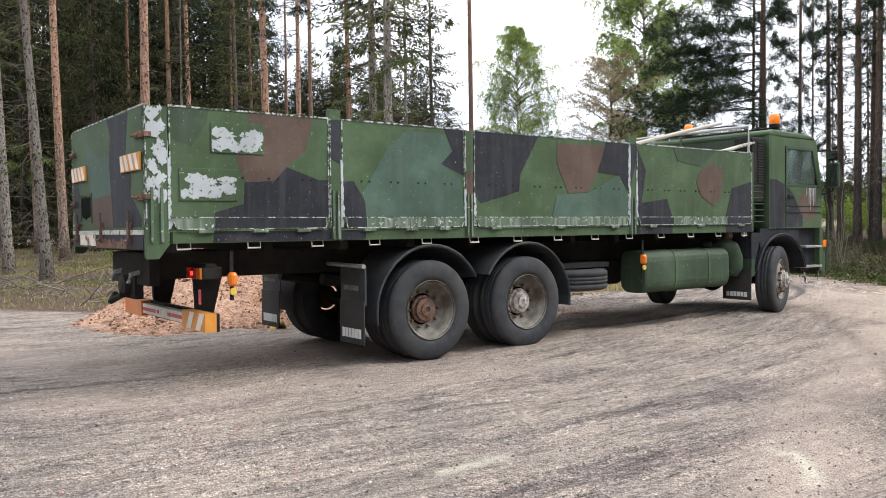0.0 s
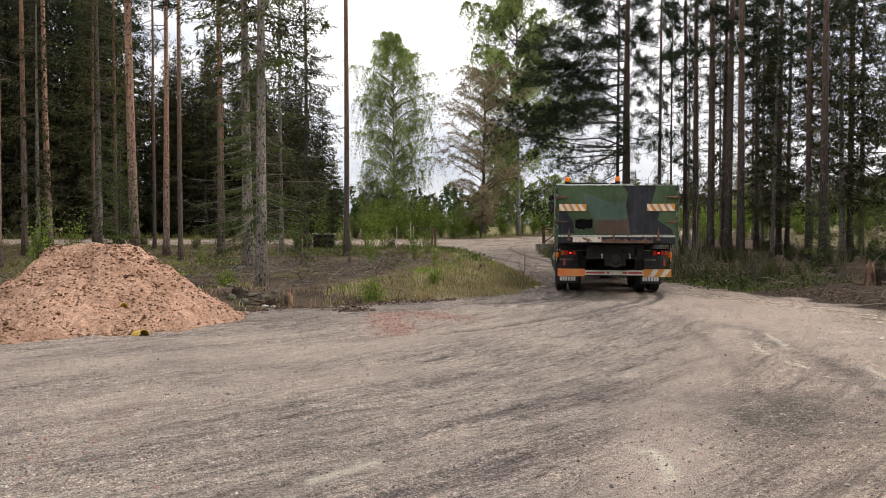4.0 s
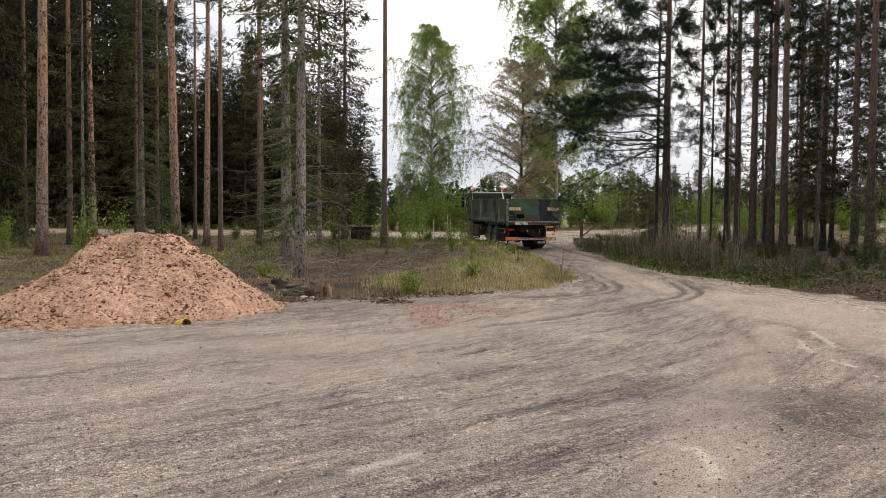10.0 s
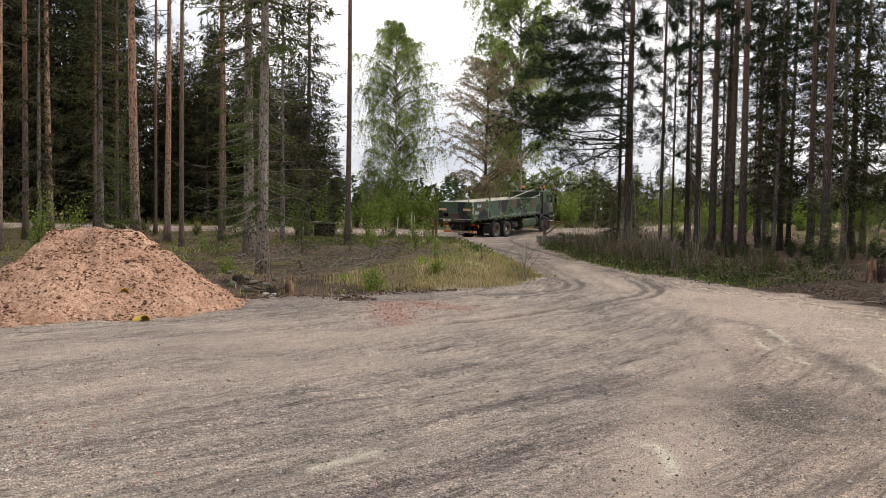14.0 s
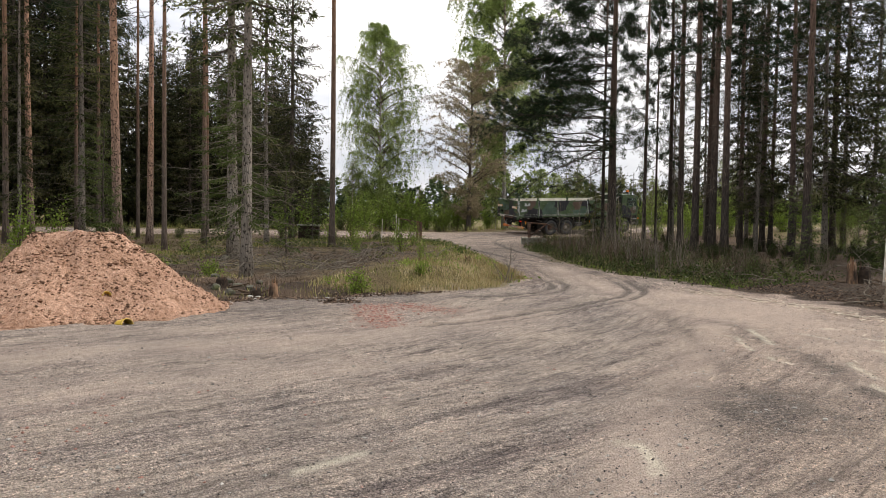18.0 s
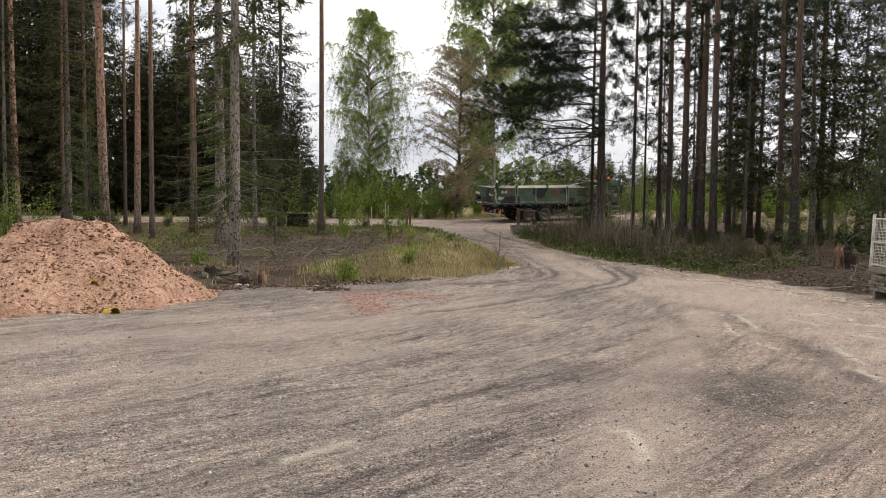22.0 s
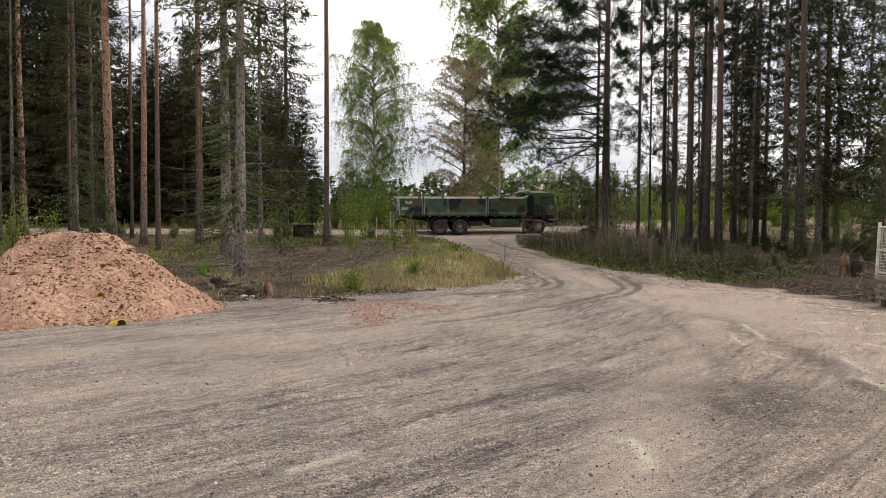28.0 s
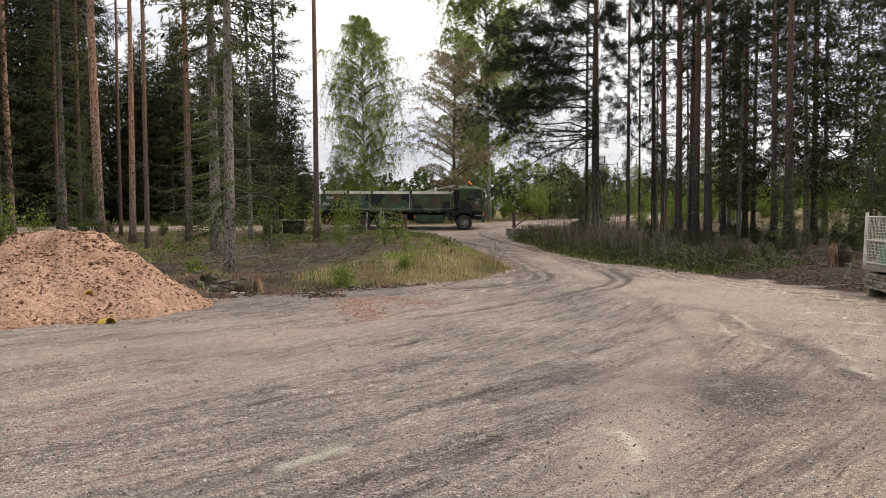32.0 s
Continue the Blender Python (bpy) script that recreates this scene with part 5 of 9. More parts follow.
def shrub(name, label, seed, h, width, leaf, leaves, stems=12, size=0.07, stem_mat=None, m=None, group=""):
    rng = np.random.default_rng(seed)
    tree = thing(name, label, "shrub", group, m=m)
    sm, cm = Mesh(), Mesh()
    for j in range(stems):
        a, lean = rng.uniform(0, 6.28), rng.uniform(0.1, 1.0) * width * 0.5
        t = np.linspace(0, 1, 6)[:, None]
        hh = h * rng.uniform(0.5, 1.05)
        line = np.array([0, 0, -0.05]) + rng.normal(0, 0.06 * width, 3) * np.array([1, 1, 0]) + np.array([math.cos(a), math.sin(a), 0]) * lean * t ** 1.4 + np.array([0, 0, 1]) * hh * (t * 1.1 - 0.1 * t ** 2)
        line = line + np.cumsum(rng.normal(0, 0.02 * h, (6, 3)), 0) * (t > 0)
        sm.tube(line, np.linspace(0.011 * h ** 0.5, 0.003, 6), 4, cap=False)
        n = max(2, leaves // stems)
        if leaves:
            u = rng.uniform(0.2, 1.0, n)
            p = np.stack([np.interp(u, t[:, 0], line[:, c]) for c in range(3)], 1) + rng.normal(0, 0.1 * h ** 0.6, (n, 3))
            q = unit(rng.normal(0, 1, (n, 3)) + np.array([0, 0, 0.3]))
            w = unit(np.cross(q, rng.normal(0, 1, (n, 3)))) * size * 0.4 * rng.uniform(0.6, 1.3, (n, 1))
            cm.leaves(p, q * size * rng.uniform(0.6, 1.3, (n, 1)), w)
        for _ in range(4):
            i = int(rng.integers(1, 5))
            e = line[i] + rng.normal(0, 0.16 * h ** 0.5, 3) + np.array([0, 0, 0.15 * h])
            sm.tube([line[i], e], [0.005 * h ** 0.5, 0.002], 3, cap=False)
    tagged(part("stemwork", sm, stem_mat or TWIGBROWN, tree), kind="stuff")
    if leaves:
        part("foliage", cm, leaf, tree)
    return tree


def plant(proto, x, y, turn=0.0, scale=1.0, lean=(0.0, 0.0), sink=0.05, first=False, tall=None):
    m = pose(x, y, on_ground(x, y) - sink, lean[0], lean[1], turn) @ Matrix.Diagonal((scale, scale, tall or scale, 1))
    if first:
        proto.matrix_basis = m
        return proto
    made = copy_thing(proto, m)
    return made


def scatter(proto, places):
    """The first place takes the tree itself, the others copies of it: rows of x, y, turn, scale, lean x, lean y, height scale."""
    for i, row in enumerate(places):
        x, y, turn, scale = row[:4]
        lean = row[4:6] if len(row) > 5 else (0.0, 0.0)
        plant(proto, x, y, turn, scale, lean, first=i == 0, tall=row[6] if len(row) > 6 else None)


# ---- the wood left of the drive ----
red_pine = pine("pine_tree", "tall slender pine with bare reddish trunk", 11, 21, 0.15, 11.5, 2.8, REDPINE, 14, 0.65, "pines of the wood")
scatter(red_pine, [(-15.41, 27.8, 0, 1.4, 0, 0, 1.12), (-23.07, 47.4, 70, 1.0), (-15.45, 40.5, 150, 1.2), (-13.54, 39.5, 220, 0.8), (-31.0, 50.0, 30, 1.0), (-27.0, 38.0, 99, 1.0),
                   (-33.5, 43.5, 200, 1.05), (-21.2, 31.5, 160, 1.0)])
grey_pine = pine("pine_tree", "tall pine with grey-brown scaly trunk", 12, 23, 0.14, 13.0, 3.0, PINEBARK, 16, 0.65, "pines of the wood")
scatter(grey_pine, [(-19.15, 37.0, 0, 1.02), (-25.98, 45.2, 80, 1.05), (-10.53, 32.4, 160, 0.72, 0, 0, 0.95), (-11.5, 41.6, 250, 0.95), (-16.1, 45.1, 20, 0.7, 0, 0, 0.9), (-22.0, 51.0, 130, 0.9), (-18.25, 45.1, 200, 0.75, 0, 0, 0.95),
                    (-29.4, 34.8, 50, 1.0), (-24.6, 29.8, 280, 1.1), (-36.5, 46.0, 70, 1.1), (-13.9, 51.0, 310, 0.7), (-4.37, 36.4, 300, 0.92, 0, 0, 1.0)])
grey_spruce = spruce("spruce_tree", "spruce with pale grey trunk and dead lower twigs", 21, 19, 0.155, 6.2, 1.9, 0.9, 84, "spruces at the verge", sprigs=42)
scatter(grey_spruce, [(-4.69, 20.85, 0, 1.0), (-6.5, 27.0, 110, 1.3, 0, 0, 1.0), (-17.85, 42.0, 200, 1.25, 0, 0, 1.05)])
edge_spruce = spruce("spruce_tree", "slim spruce with bare pale grey trunk and dry twigs", 27, 20, 0.165, 8.5, 1.7, 0.8, 90, "spruces at the verge", sprigs=10)
scatter(edge_spruce, [(-14.36, 20.5, 0, 1.0, 0.0, -3.6), (-17.8, 23.5, 0, 1.05, 0.0, -2.0), (-21.5, 21.0, 40, 1.0), (-24.5, 25.5, 200, 1.1)])
drooping_spruce = spruce("spruce_tree", "slim shade-coloured spruce with drooping boughs", 22, 18, 0.13, 2.2, 2.0, 0.9, 30, "spruces at the verge", leaf=SHADEDSPRUCE, ragged=0.3)
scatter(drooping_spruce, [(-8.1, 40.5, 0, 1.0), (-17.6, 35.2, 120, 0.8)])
dense_spruce = spruce("spruce_tree", "slim shade-coloured spruce with ragged clumped boughs", 23, 19, 0.16, 1.8, 2.3, 1.15, 0, "spruces of the far wood", leaf=SHADEDSPRUCE, ragged=0.35)
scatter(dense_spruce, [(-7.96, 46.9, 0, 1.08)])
low_spruce = spruce("young_spruce", "young spruce with light green drooping boughs", 24, 5.2, 0.05, 0.4, 1.25, 0.9, 0, "young spruces", leaf=DULLBUSH)
scatter(low_spruce, [(-14.3, 36.0, 0, 1.0), (-15.8, 39.5, 90, 0.8), (-9.6, 35.0, 200, 0.5), (-5.2, 29.6, 310, 0.62), (-19.0, 33.0, 140, 0.7), (-6.1, 42.5, 40, 0.6)])

# spruces beyond the far road, their needles coloured dark for shade
far_spruce = spruce("spruce_tree", "tall shade-coloured spruce of the dense wood edge", 25, 20, 0.17, 1.0, 3.0, 1.05, 0, "spruces of the far wood", broad=1.5, leaf=SHADEDSPRUCE)
far_spruce_two = spruce("spruce_tree", "shade-coloured spruce with ragged boughs", 26, 18, 0.16, 0.6, 2.8, 1.1, 0, "spruces of the far wood", broad=1.5, leaf=SHADEDSPRUCE)
def lower(x):
    """The far wood steps down towards the opening."""
    return float(np.interp(x, [-17.0, -14.0, -11.0, -8.5], [1.05, 0.95, 0.72, 0.45]))


rng = np.random.default_rng(5)
row_a, row_b = [], []
for i in range(26):
    x = -66 + i * 1.62 + rng.normal(0, 0.4)
    s = rng.uniform(0.95, 1.3)
    (row_a if i % 2 else row_b).append((x, 63.2 + rng.uniform(0, 3), rng.uniform(0, 360), s, 0, 0, s * 1.1))
for i in range(20):
    x = -64 + i * 1.9 + rng.normal(0, 0.5)
    s = rng.uniform(1.1, 1.45)
    (row_a if i % 3 else row_b).append((x, 68.5 + rng.uniform(0, 4), rng.uniform(0, 360), s, 0, 0, s))
for i in range(20):
    x = -25.5 + i * 0.86 + rng.normal(0, 0.3)
    s = rng.uniform(0.54, 0.66) * lower(x)
    (row_a if i % 2 else row_b).append((x, 64.0 + rng.uniform(0, 6), rng.uniform(0, 360), s * 1.1, 0, 0, s))
for i in range(26):
    x = -27 + i * 0.56 + rng.normal(0, 0.3)
    s = rng.uniform(0.5, 0.64) * lower(x)
    (row_a if i % 2 else row_b).append((x + 2.0, 67.0 + rng.uniform(0, 8), rng.uniform(0, 360), s * 1.3, 0, 0, s))
for i in range(9):
    s = rng.uniform(0.85, 1.15)
    row_b.append((-46 + i * 2.6 + rng.normal(0, 0.6), 50.0 + rng.uniform(-9, 3) - max(0, 8 - i) * 0.8, rng.uniform(0, 360), s * 0.8, 0, 0, s))
# unseen spruces added behind and beside the yard, to block low sky light
for i in range(26):
    s = rng.uniform(0.8, 1.1)
    row_a.append((-48 + i * 3.9 + rng.normal(0, 0.8), -22 - rng.uniform(0, 7), rng.uniform(0, 360), s, 0, 0, s))
for i in range(9):
    s = rng.uniform(0.8, 1.1)
    row_a.append((-38 - rng.uniform(0, 6), -16 + i * 4.2, rng.uniform(0, 360), s, 0, 0, s))
for i in range(30):
    s = rng.uniform(0.9, 1.2)
    row_b.append((-52 + i * 3.6 + rng.normal(0, 0.8), -31 - rng.uniform(0, 6), rng.uniform(0, 360), s * 1.2, 0, 0, s))
for i in range(22):
    s = rng.uniform(0.85, 1.15)
    (row_a if i % 2 else row_b).append((37 + rng.uniform(0, 9), -22 + i * 2.3, rng.uniform(0, 360), s * 1.1, 0, 0, s))
for i in range(12):
    s = rng.uniform(0.9, 1.2)
    row_b.append((-46 - rng.uniform(0, 6), -18 + i * 4.0, rng.uniform(0, 360), s * 1.1, 0, 0, s))
scatter(far_spruce, row_a)
scatter(far_spruce_two, row_b)

# the birches and the brown-leaved tree past the far road
plant(broadleaf("birch_tree", "birch with light green hanging foliage", 31, 17.2, 0.17, BIRCHL, BIRCHBARK, 3.5, 62000, 1.1, 0.1, 0.1, "birches", column=True), -4.1, 66.5, first=True)
plant(broadleaf("birch_tree", "tall birch with loose light green crown", 32, 28.0, 0.2, BIRCHL, BIRCHBARK, 4.7, 110000, 0.9, 0.08, 0.145, "birches", column=True), 6.3, 68.5, first=True)
plant(broadleaf("aspen_tree", "tree with sparse reddish-brown young leaves", 33, 13.6, 0.2, BUDL, DARKBARK, 3.9, 30000, 0.4, 0.05, 0.11, "young-leaved trees"), 3.1, 64.6, first=True)
thin_birch = broadleaf("birch_tree", "slender young birch with fresh leaves", 34, 9.0, 0.07, BIRCHL, BIRCHBARK, 1.7, 4200, 0.7, 0.12, 0.11, "young birches")
scatter(thin_birch, [(-6.2, 65.0, 0, 0.62), (10.4, 67.0, 80, 0.8), (-1.9, 67.5, 200, 0.55), (22.5, 62.0, 300, 1.0), (27.0, 70.0, 10, 1.2), (13.5, 74.0, 120, 0.9), (36.0, 73.0, 50, 1.2), (19.5, 71.0, 33, 0.8), (31.0, 66.0, 220, 0.9),
                     (1.2, 66.0, 77, 0.5), (5.4, 66.2, 140, 0.6), (17.8, 34.6, 60, 0.5), (19.4, 36.4, 200, 0.62), (18.6, 33.0, 310, 0.4)])

# ---- the wood right of the drive ----
bough_pine = pine("pine_tree", "dark pine with long low boughs over the drive", 41, 19, 0.25, 4.4, 6.3, DARKPINE, 10, 2.0, "pines by the drive", 0.12, aside=math.pi, every=0.72)
scatter(bough_pine, [(9.25, 41.1, 0, 1.0)])
second_pine = pine("pine_tree", "dark pine with short boughs and thin crown", 42, 20, 0.16, 4.6, 2.9, DARKPINE, 22, 1.1, "pines by the drive", 0.15)
scatter(second_pine, [(9.1, 42.6, 100, 0.62, 0, 0, 0.95), (10.3, 38.9, 0, 1.0), (12.4, 44.4, 130, 0.68, 0, 0, 0.95)])
bare_pine = pine("pine_tree", "tall bare-stemmed pine with dry stubs", 43, 22, 0.175, 8.5, 2.5, DARKPINE, 46, 0.85, "pines by the drive", 0.16)
scatter(bare_pine, [(12.18, 37.1, 0, 1.02), (12.36, 41.6, 60, 0.74, 0, 0, 0.95), (12.16, 39.2, 140, 0.92), (13.56, 39.4, 220, 0.8), (12.73, 36.4, 300, 1.0), (12.79, 35.0, 30, 0.98), (15.3, 39.7, 110, 0.78), (15.5, 37.6, 190, 0.8),
                    (16.9, 40.0, 250, 0.7), (12.5, 26.8, 333, 0.8), (19.5, 39.0, 20, 0.9), (22.0, 44.0, 180, 1.0), (14.6, 32.5, 75, 0.75), (17.9, 46.5, 15, 0.9), (20.5, 34.0, 260, 0.85), (24.5, 38.0, 120, 1.0)])
shade_spruce = spruce("spruce_tree", "shade-coloured spruce with hanging boughs beside the drive", 44, 18, 0.14, 2.4, 2.4, 1.1, 26, "spruces by the drive", leaf=SHADEDSPRUCE, ragged=0.4)
scatter(shade_spruce, [(16.2, 33.0, 0, 0.95), (18.8, 36.6, 70, 1.05), (17.6, 29.0, 220, 1.0), (20.5, 30.5, 40, 1.05), (19.0, 42.5, 180, 1.0), (23.0, 28.0, 260, 1.05),
                       (16.0, 23.6, 80, 0.8), (20.0, 24.8, 320, 0.95), (16.6, 41.2, 90, 0.72), (17.0, 36.0, 15, 0.9), (19.6, 33.2, 190, 1.15), (18.2, 26.6, 20, 1.0), (17.2, 43.8, 55, 0.9), 
                       (14.4, 35.6, 160, 0.7), (17.2, 50.5, 15, 0.75, 0, 0, 1.0), (22.5, 41.0, 140, 1.1), (19.8, 52.0, 10, 0.7, 0, 0, 1.0), (14.9, 49.5, 70, 0.6, 0, 0, 0.95)])
young_green = spruce("young_spruce", "bright young spruce at the wood edge", 45, 5.5, 0.05, 0.3, 1.2, 1.0, 0, "young spruces", leaf=DULLBUSH)
scatter(young_green, [(14.0, 24.4, 0, 1.0), (15.3, 26.4, 90, 0.85), (12.9, 22.6, 200, 0.5), (13.6, 30.0, 140, 0.6), (17.8, 25.0, 60, 1.1), (11.9, 25.2, 10, 0.42)])

# small spruces and bushes past the far road, and the wood at the skyline
mid_spruce = spruce("spruce_tree", "small dark spruce past the road", 46, 6.2, 0.08, 0.2, 1.9, 1.5, 0, "small spruces past the road", broad=1.1)
scatter(mid_spruce, [(11.4, 68.2, 0, 0.85), (12.6, 69.6, 60, 0.95), (14.0, 70.5, 130, 0.9), (15.6, 72.5, 200, 0.9), (9.6, 70.5, 280, 0.9), (17.3, 74.0, 20, 0.95), (19.4, 77.0, 160, 0.9), (13.4, 66.8, 230, 0.55), (1.4, 72.0, 100, 0.7), (-0.8, 74.0, 240, 0.75),
                     (9.9, 48.6, 33, 0.66, 0, 0, 0.62), (10.9, 47.4, 210, 0.6, 0, 0, 0.5), (2.6, 76.0, 40, 0.9), (-2.6, 72.5, 70, 0.72), (22.6, 82.0, 100, 1.0), (26.0, 86.0, 10, 1.0)] + [(14 + 1.9 * i + rng.normal(0, 0.5), 74 + 1.15 * i + rng.uniform(0, 4), rng.uniform(0, 360), rng.uniform(0.75, 1.2)) for i in range(22)])
green_bush = shrub("bush", "fresh green leafy bush", 51, 2.4, 2.0, BUSHL, 1500, 16, 0.1, group="bushes past the road")
rows = [(9.7, 63.2, 0, 1.2), (-3.5, 63.5, 30, 1.0), (-5.5, 64.2, 80, 1.1), (-1.2, 63.8, 160, 1.0), (0.6, 64.2, 220, 0.8)]
for i in range(16):
    rows.append((12.5 + i * 1.15 + rng.normal(0, 0.4), 50.5 + i * 0.5 + rng.uniform(-3.0, 1.5), rng.uniform(0, 360), rng.uniform(0.45, 0.85)))
for i in range(46):
    rows.append((-9 + i * 1.1 + rng.normal(0, 0.3), 64.6 + rng.uniform(0, 3.2) + max(0, i - 9) * 0.62, rng.uniform(0, 360), rng.uniform(0.55, 1.15)))
scatter(green_bush, rows)
def edge_x(y):
    """The gravel's right edge beside the drive."""
    line = sorted((b, a) for a, b in RIGHT_EDGE)
    return float(np.interp(y, [p[0] for p in line], [p[1] for p in line]))


def low_by_gate(y):
    """The growth stays low round the gate."""
    return float(np.interp(y, [30, 38, 41], [1.0, 0.7, 0.42]))


dull_bush = shrub("bush", "dull green undergrowth bush", 52, 1.7, 1.9, DULLBUSH, 1300, 20, 0.09, group="undergrowth bushes")
rows, shade = [], []
for i in range(40):
    rows.append((-62 + i * 1.6 + rng.normal(0, 0.4), 61.2 + rng.uniform(0, 1.6), rng.uniform(0, 360), rng.uniform(0.5, 1.1)))
for i in range(110):
    y = 46 - 25.5 * i / 109 + rng.uniform(-0.3, 0.3)
    (rows if i % 3 == 0 else shade).append((edge_x(y) + 0.8 + rng.uniform(0, 1) ** 2 * 3.0, y, rng.uniform(0, 360), rng.uniform(0.22, 0.6) * low_by_gate(y)))
for i in range(34):
    shade.append((9 + rng.uniform(0, 11), 22 + rng.uniform(0, 24), rng.uniform(0, 360), rng.uniform(0.6, 1.25)))
for i in range(20):
    rows.append((-26 + i * 1.2 + rng.normal(0, 0.5), 50 + rng.uniform(-6, 2.5), rng.uniform(0, 360), rng.uniform(0.3, 0.75)))
scatter(dull_bush, rows)
bare_bush = shrub("bare_bush", "leafless brown bush with arching stems", 53, 2.1, 1.9, DULLBUSH, 260, 26, 0.06, TWIGBARE, group="bare bushes by the drive")
rows = []
for i in range(80):
    y = 43.5 - 22.5 * i / 79 + rng.uniform(-0.5, 0.5)
    rows.append((edge_x(y) + 0.9 + rng.uniform(0, 3.2), y, rng.uniform(0, 360), (0.4 + 1.15 * rng.uniform(0, 1) ** 1.6) * low_by_gate(y)))
for i in range(10):
    rows.append((-6 + rng.uniform(0, 5.5), 31 + rng.uniform(0, 12), rng.uniform(0, 360), rng.uniform(0.4, 0.8)))
scatter(bare_bush, rows)
bare_sapling = shrub("bare_sapling", "thin leafless grey sapling at the wood edge", 58, 3.4, 1.3, DULLBUSH, 60, 4, 0.06, TWIG, group="bare saplings by the drive")
rows = []
for i in range(34):
    y = 37.5 - 14.5 * i / 33 + rng.uniform(-0.4, 0.4)
    rows.append((edge_x(y) + 0.9 + rng.uniform(0, 2.0), y, rng.uniform(0, 360), rng.uniform(0.5, 1.15), rng.normal(0, 5), rng.normal(0, 5)))
scatter(bare_sapling, rows)
thicket = shrub("bush", "green thicket bush under the trees, leaves coloured dark for shade", 57, 2.6, 2.6, SHADEDBUSH, 1500, 18, 0.12, group="thicket bushes")
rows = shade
# further shade-coloured bushes hide the pale floor between the trunks
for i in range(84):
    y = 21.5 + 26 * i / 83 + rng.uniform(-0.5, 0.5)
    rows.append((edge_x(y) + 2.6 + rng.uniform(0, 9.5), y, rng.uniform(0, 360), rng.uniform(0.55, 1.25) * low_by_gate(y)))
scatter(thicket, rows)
sapling = shrub("sapling", "leafy green sapling at the wood edge", 54, 2.3, 0.9, BUSHL, 620, 6, 0.085, group="saplings")
scatter(sapling, [(-12.35, 24.5, 0, 0.98), (-15.0, 33.0, 90, 0.9), (-4.9, 14.6, 40, 0.4), (-8.5, 28.5, 70, 0.35), (-0.6, 31.0, 100, 0.55), (-1.0, 27.5, 200, 0.62), (-0.3, 23.5, 300, 0.35), (-2.8, 30.5, 20, 0.6), (-13.2, 26.2, 160, 0.5),
                  (-18.5, 30.5, 10, 0.7), (-20.5, 34.0, 50, 0.8), (-5.5, 44.0, 20, 0.9), (-3.4, 46.2, 75, 1.1), (-6.9, 46.4, 130, 1.3), (-8.6, 47.0, 240, 1.2), (-4.6, 47.5, 290, 1.2), (-10.8, 45.0, 60, 1.0)])
ball_bush = shrub("bush", "small bright green bush at the gravel edge", 55, 0.62, 0.9, BUSHL, 700, 16, 0.055, group="saplings")
scatter(ball_bush, [(-1.43, 16.4, 0, 0.8), (-5.15, 19.2, 60, 0.95), (-0.2, 17.9, 120, 0.7)])
thorn = shrub("bare_sapling", "leafless grey sapling on the grass tip", 56, 1.15, 1.9, DULLBUSH, 0, 7, 0.05, TWIG)
plant(thorn, 1.85, 19.9, first=True)


def far_wood():
    """The skyline of the country behind: one long belt of small tree shapes."""
    rng = np.random.default_rng(77)
    mesh = Mesh()
    n = 800
    for i in range(n):
        x = -260 + 620 * i / n + rng.normal(0, 1.0)
        y = 150 + 0.25 * abs(x) + rng.uniform(0, 25)
        h = rng.uniform(5.0, 9.5)
        w = h * rng.uniform(0.2, 0.34)
        k = 150
        u = rng.random(k) ** 0.7
        a = rng.uniform(0, 6.28, k)
        p = np.stack([x + np.cos(a) * w * (1 - u), y + np.sin(a) * w * (1 - u), 0.5 + h * u * 0.95], 1)
        q = unit(np.stack([np.cos(a), np.sin(a), rng.uniform(-0.6, 0.3, k)], 1)) * rng.uniform(0.5, 1.3, (k, 1))
        s = unit(np.cross(q, rng.normal(0, 1, (k, 3)))) * 0.3
        mesh.leaves(p, q, s)
    single("far_wood", mesh, FARWOOD, "distant belt of mixed woodland on the skyline", "woodland", kind="stuff")


far_wood()


def blades(name, label, mat, spots, seed, per, hmin, hmax, width, spread):
    """Grass: bent blades in tufts, all one carpet."""
    rng = np.random.default_rng(seed)
    x = np.repeat([s[0] for s in spots], per) + rng.normal(0, spread, len(spots) * per)
    y = np.repeat([s[1] for s in spots], per) + rng.normal(0, spread, len(spots) * per)
    n = len(x)
    p = np.stack([x, y, height(x, y) - 0.015], 1)
    a = rng.uniform(0, 6.28, n)
    h = rng.uniform(hmin, hmax, n)
    d = np.stack([np.cos(a) * h * rng.uniform(0.1, 0.9, n), np.sin(a) * h * rng.uniform(0.1, 0.9, n), h], 1)
    s = np.stack([-np.sin(a), np.cos(a), 0 * a], 1) * width
    mesh = Mesh()
    mesh.leaves(p, d, s)
    single(name, mesh, mat, label, "grass", kind="stuff")


def herbs(name, label, mat, spots, seed, per, tall):
    """Low leafy growth: loose leaves at all slants, thinning out upwards."""
    rng = np.random.default_rng(seed)
    n = len(spots) * per
    x = np.repeat([s[0] for s in spots], per) + rng.normal(0, 0.22, n)
    y = np.repeat([s[1] for s in spots], per) + rng.normal(0, 0.22, n)
    top = np.repeat(tall * rng.uniform(0.3, 1.2, len(spots)), per)
    p = np.stack([x, y, height(x, y) + top * rng.random(n) ** 1.4 - 0.02], 1)
    q = unit(rng.normal(0, 1, (n, 3)) + np.array([0, 0, 0.25]))
    w = unit(np.cross(q, rng.normal(0, 1, (n, 3)))) * rng.uniform(0.012, 0.03, (n, 1))
    mesh = Mesh()
    mesh.leaves(p, q * rng.uniform(0.05, 0.12, (n, 1)), w)
    single(name, mesh, mat, label, "undergrowth", kind="stuff")


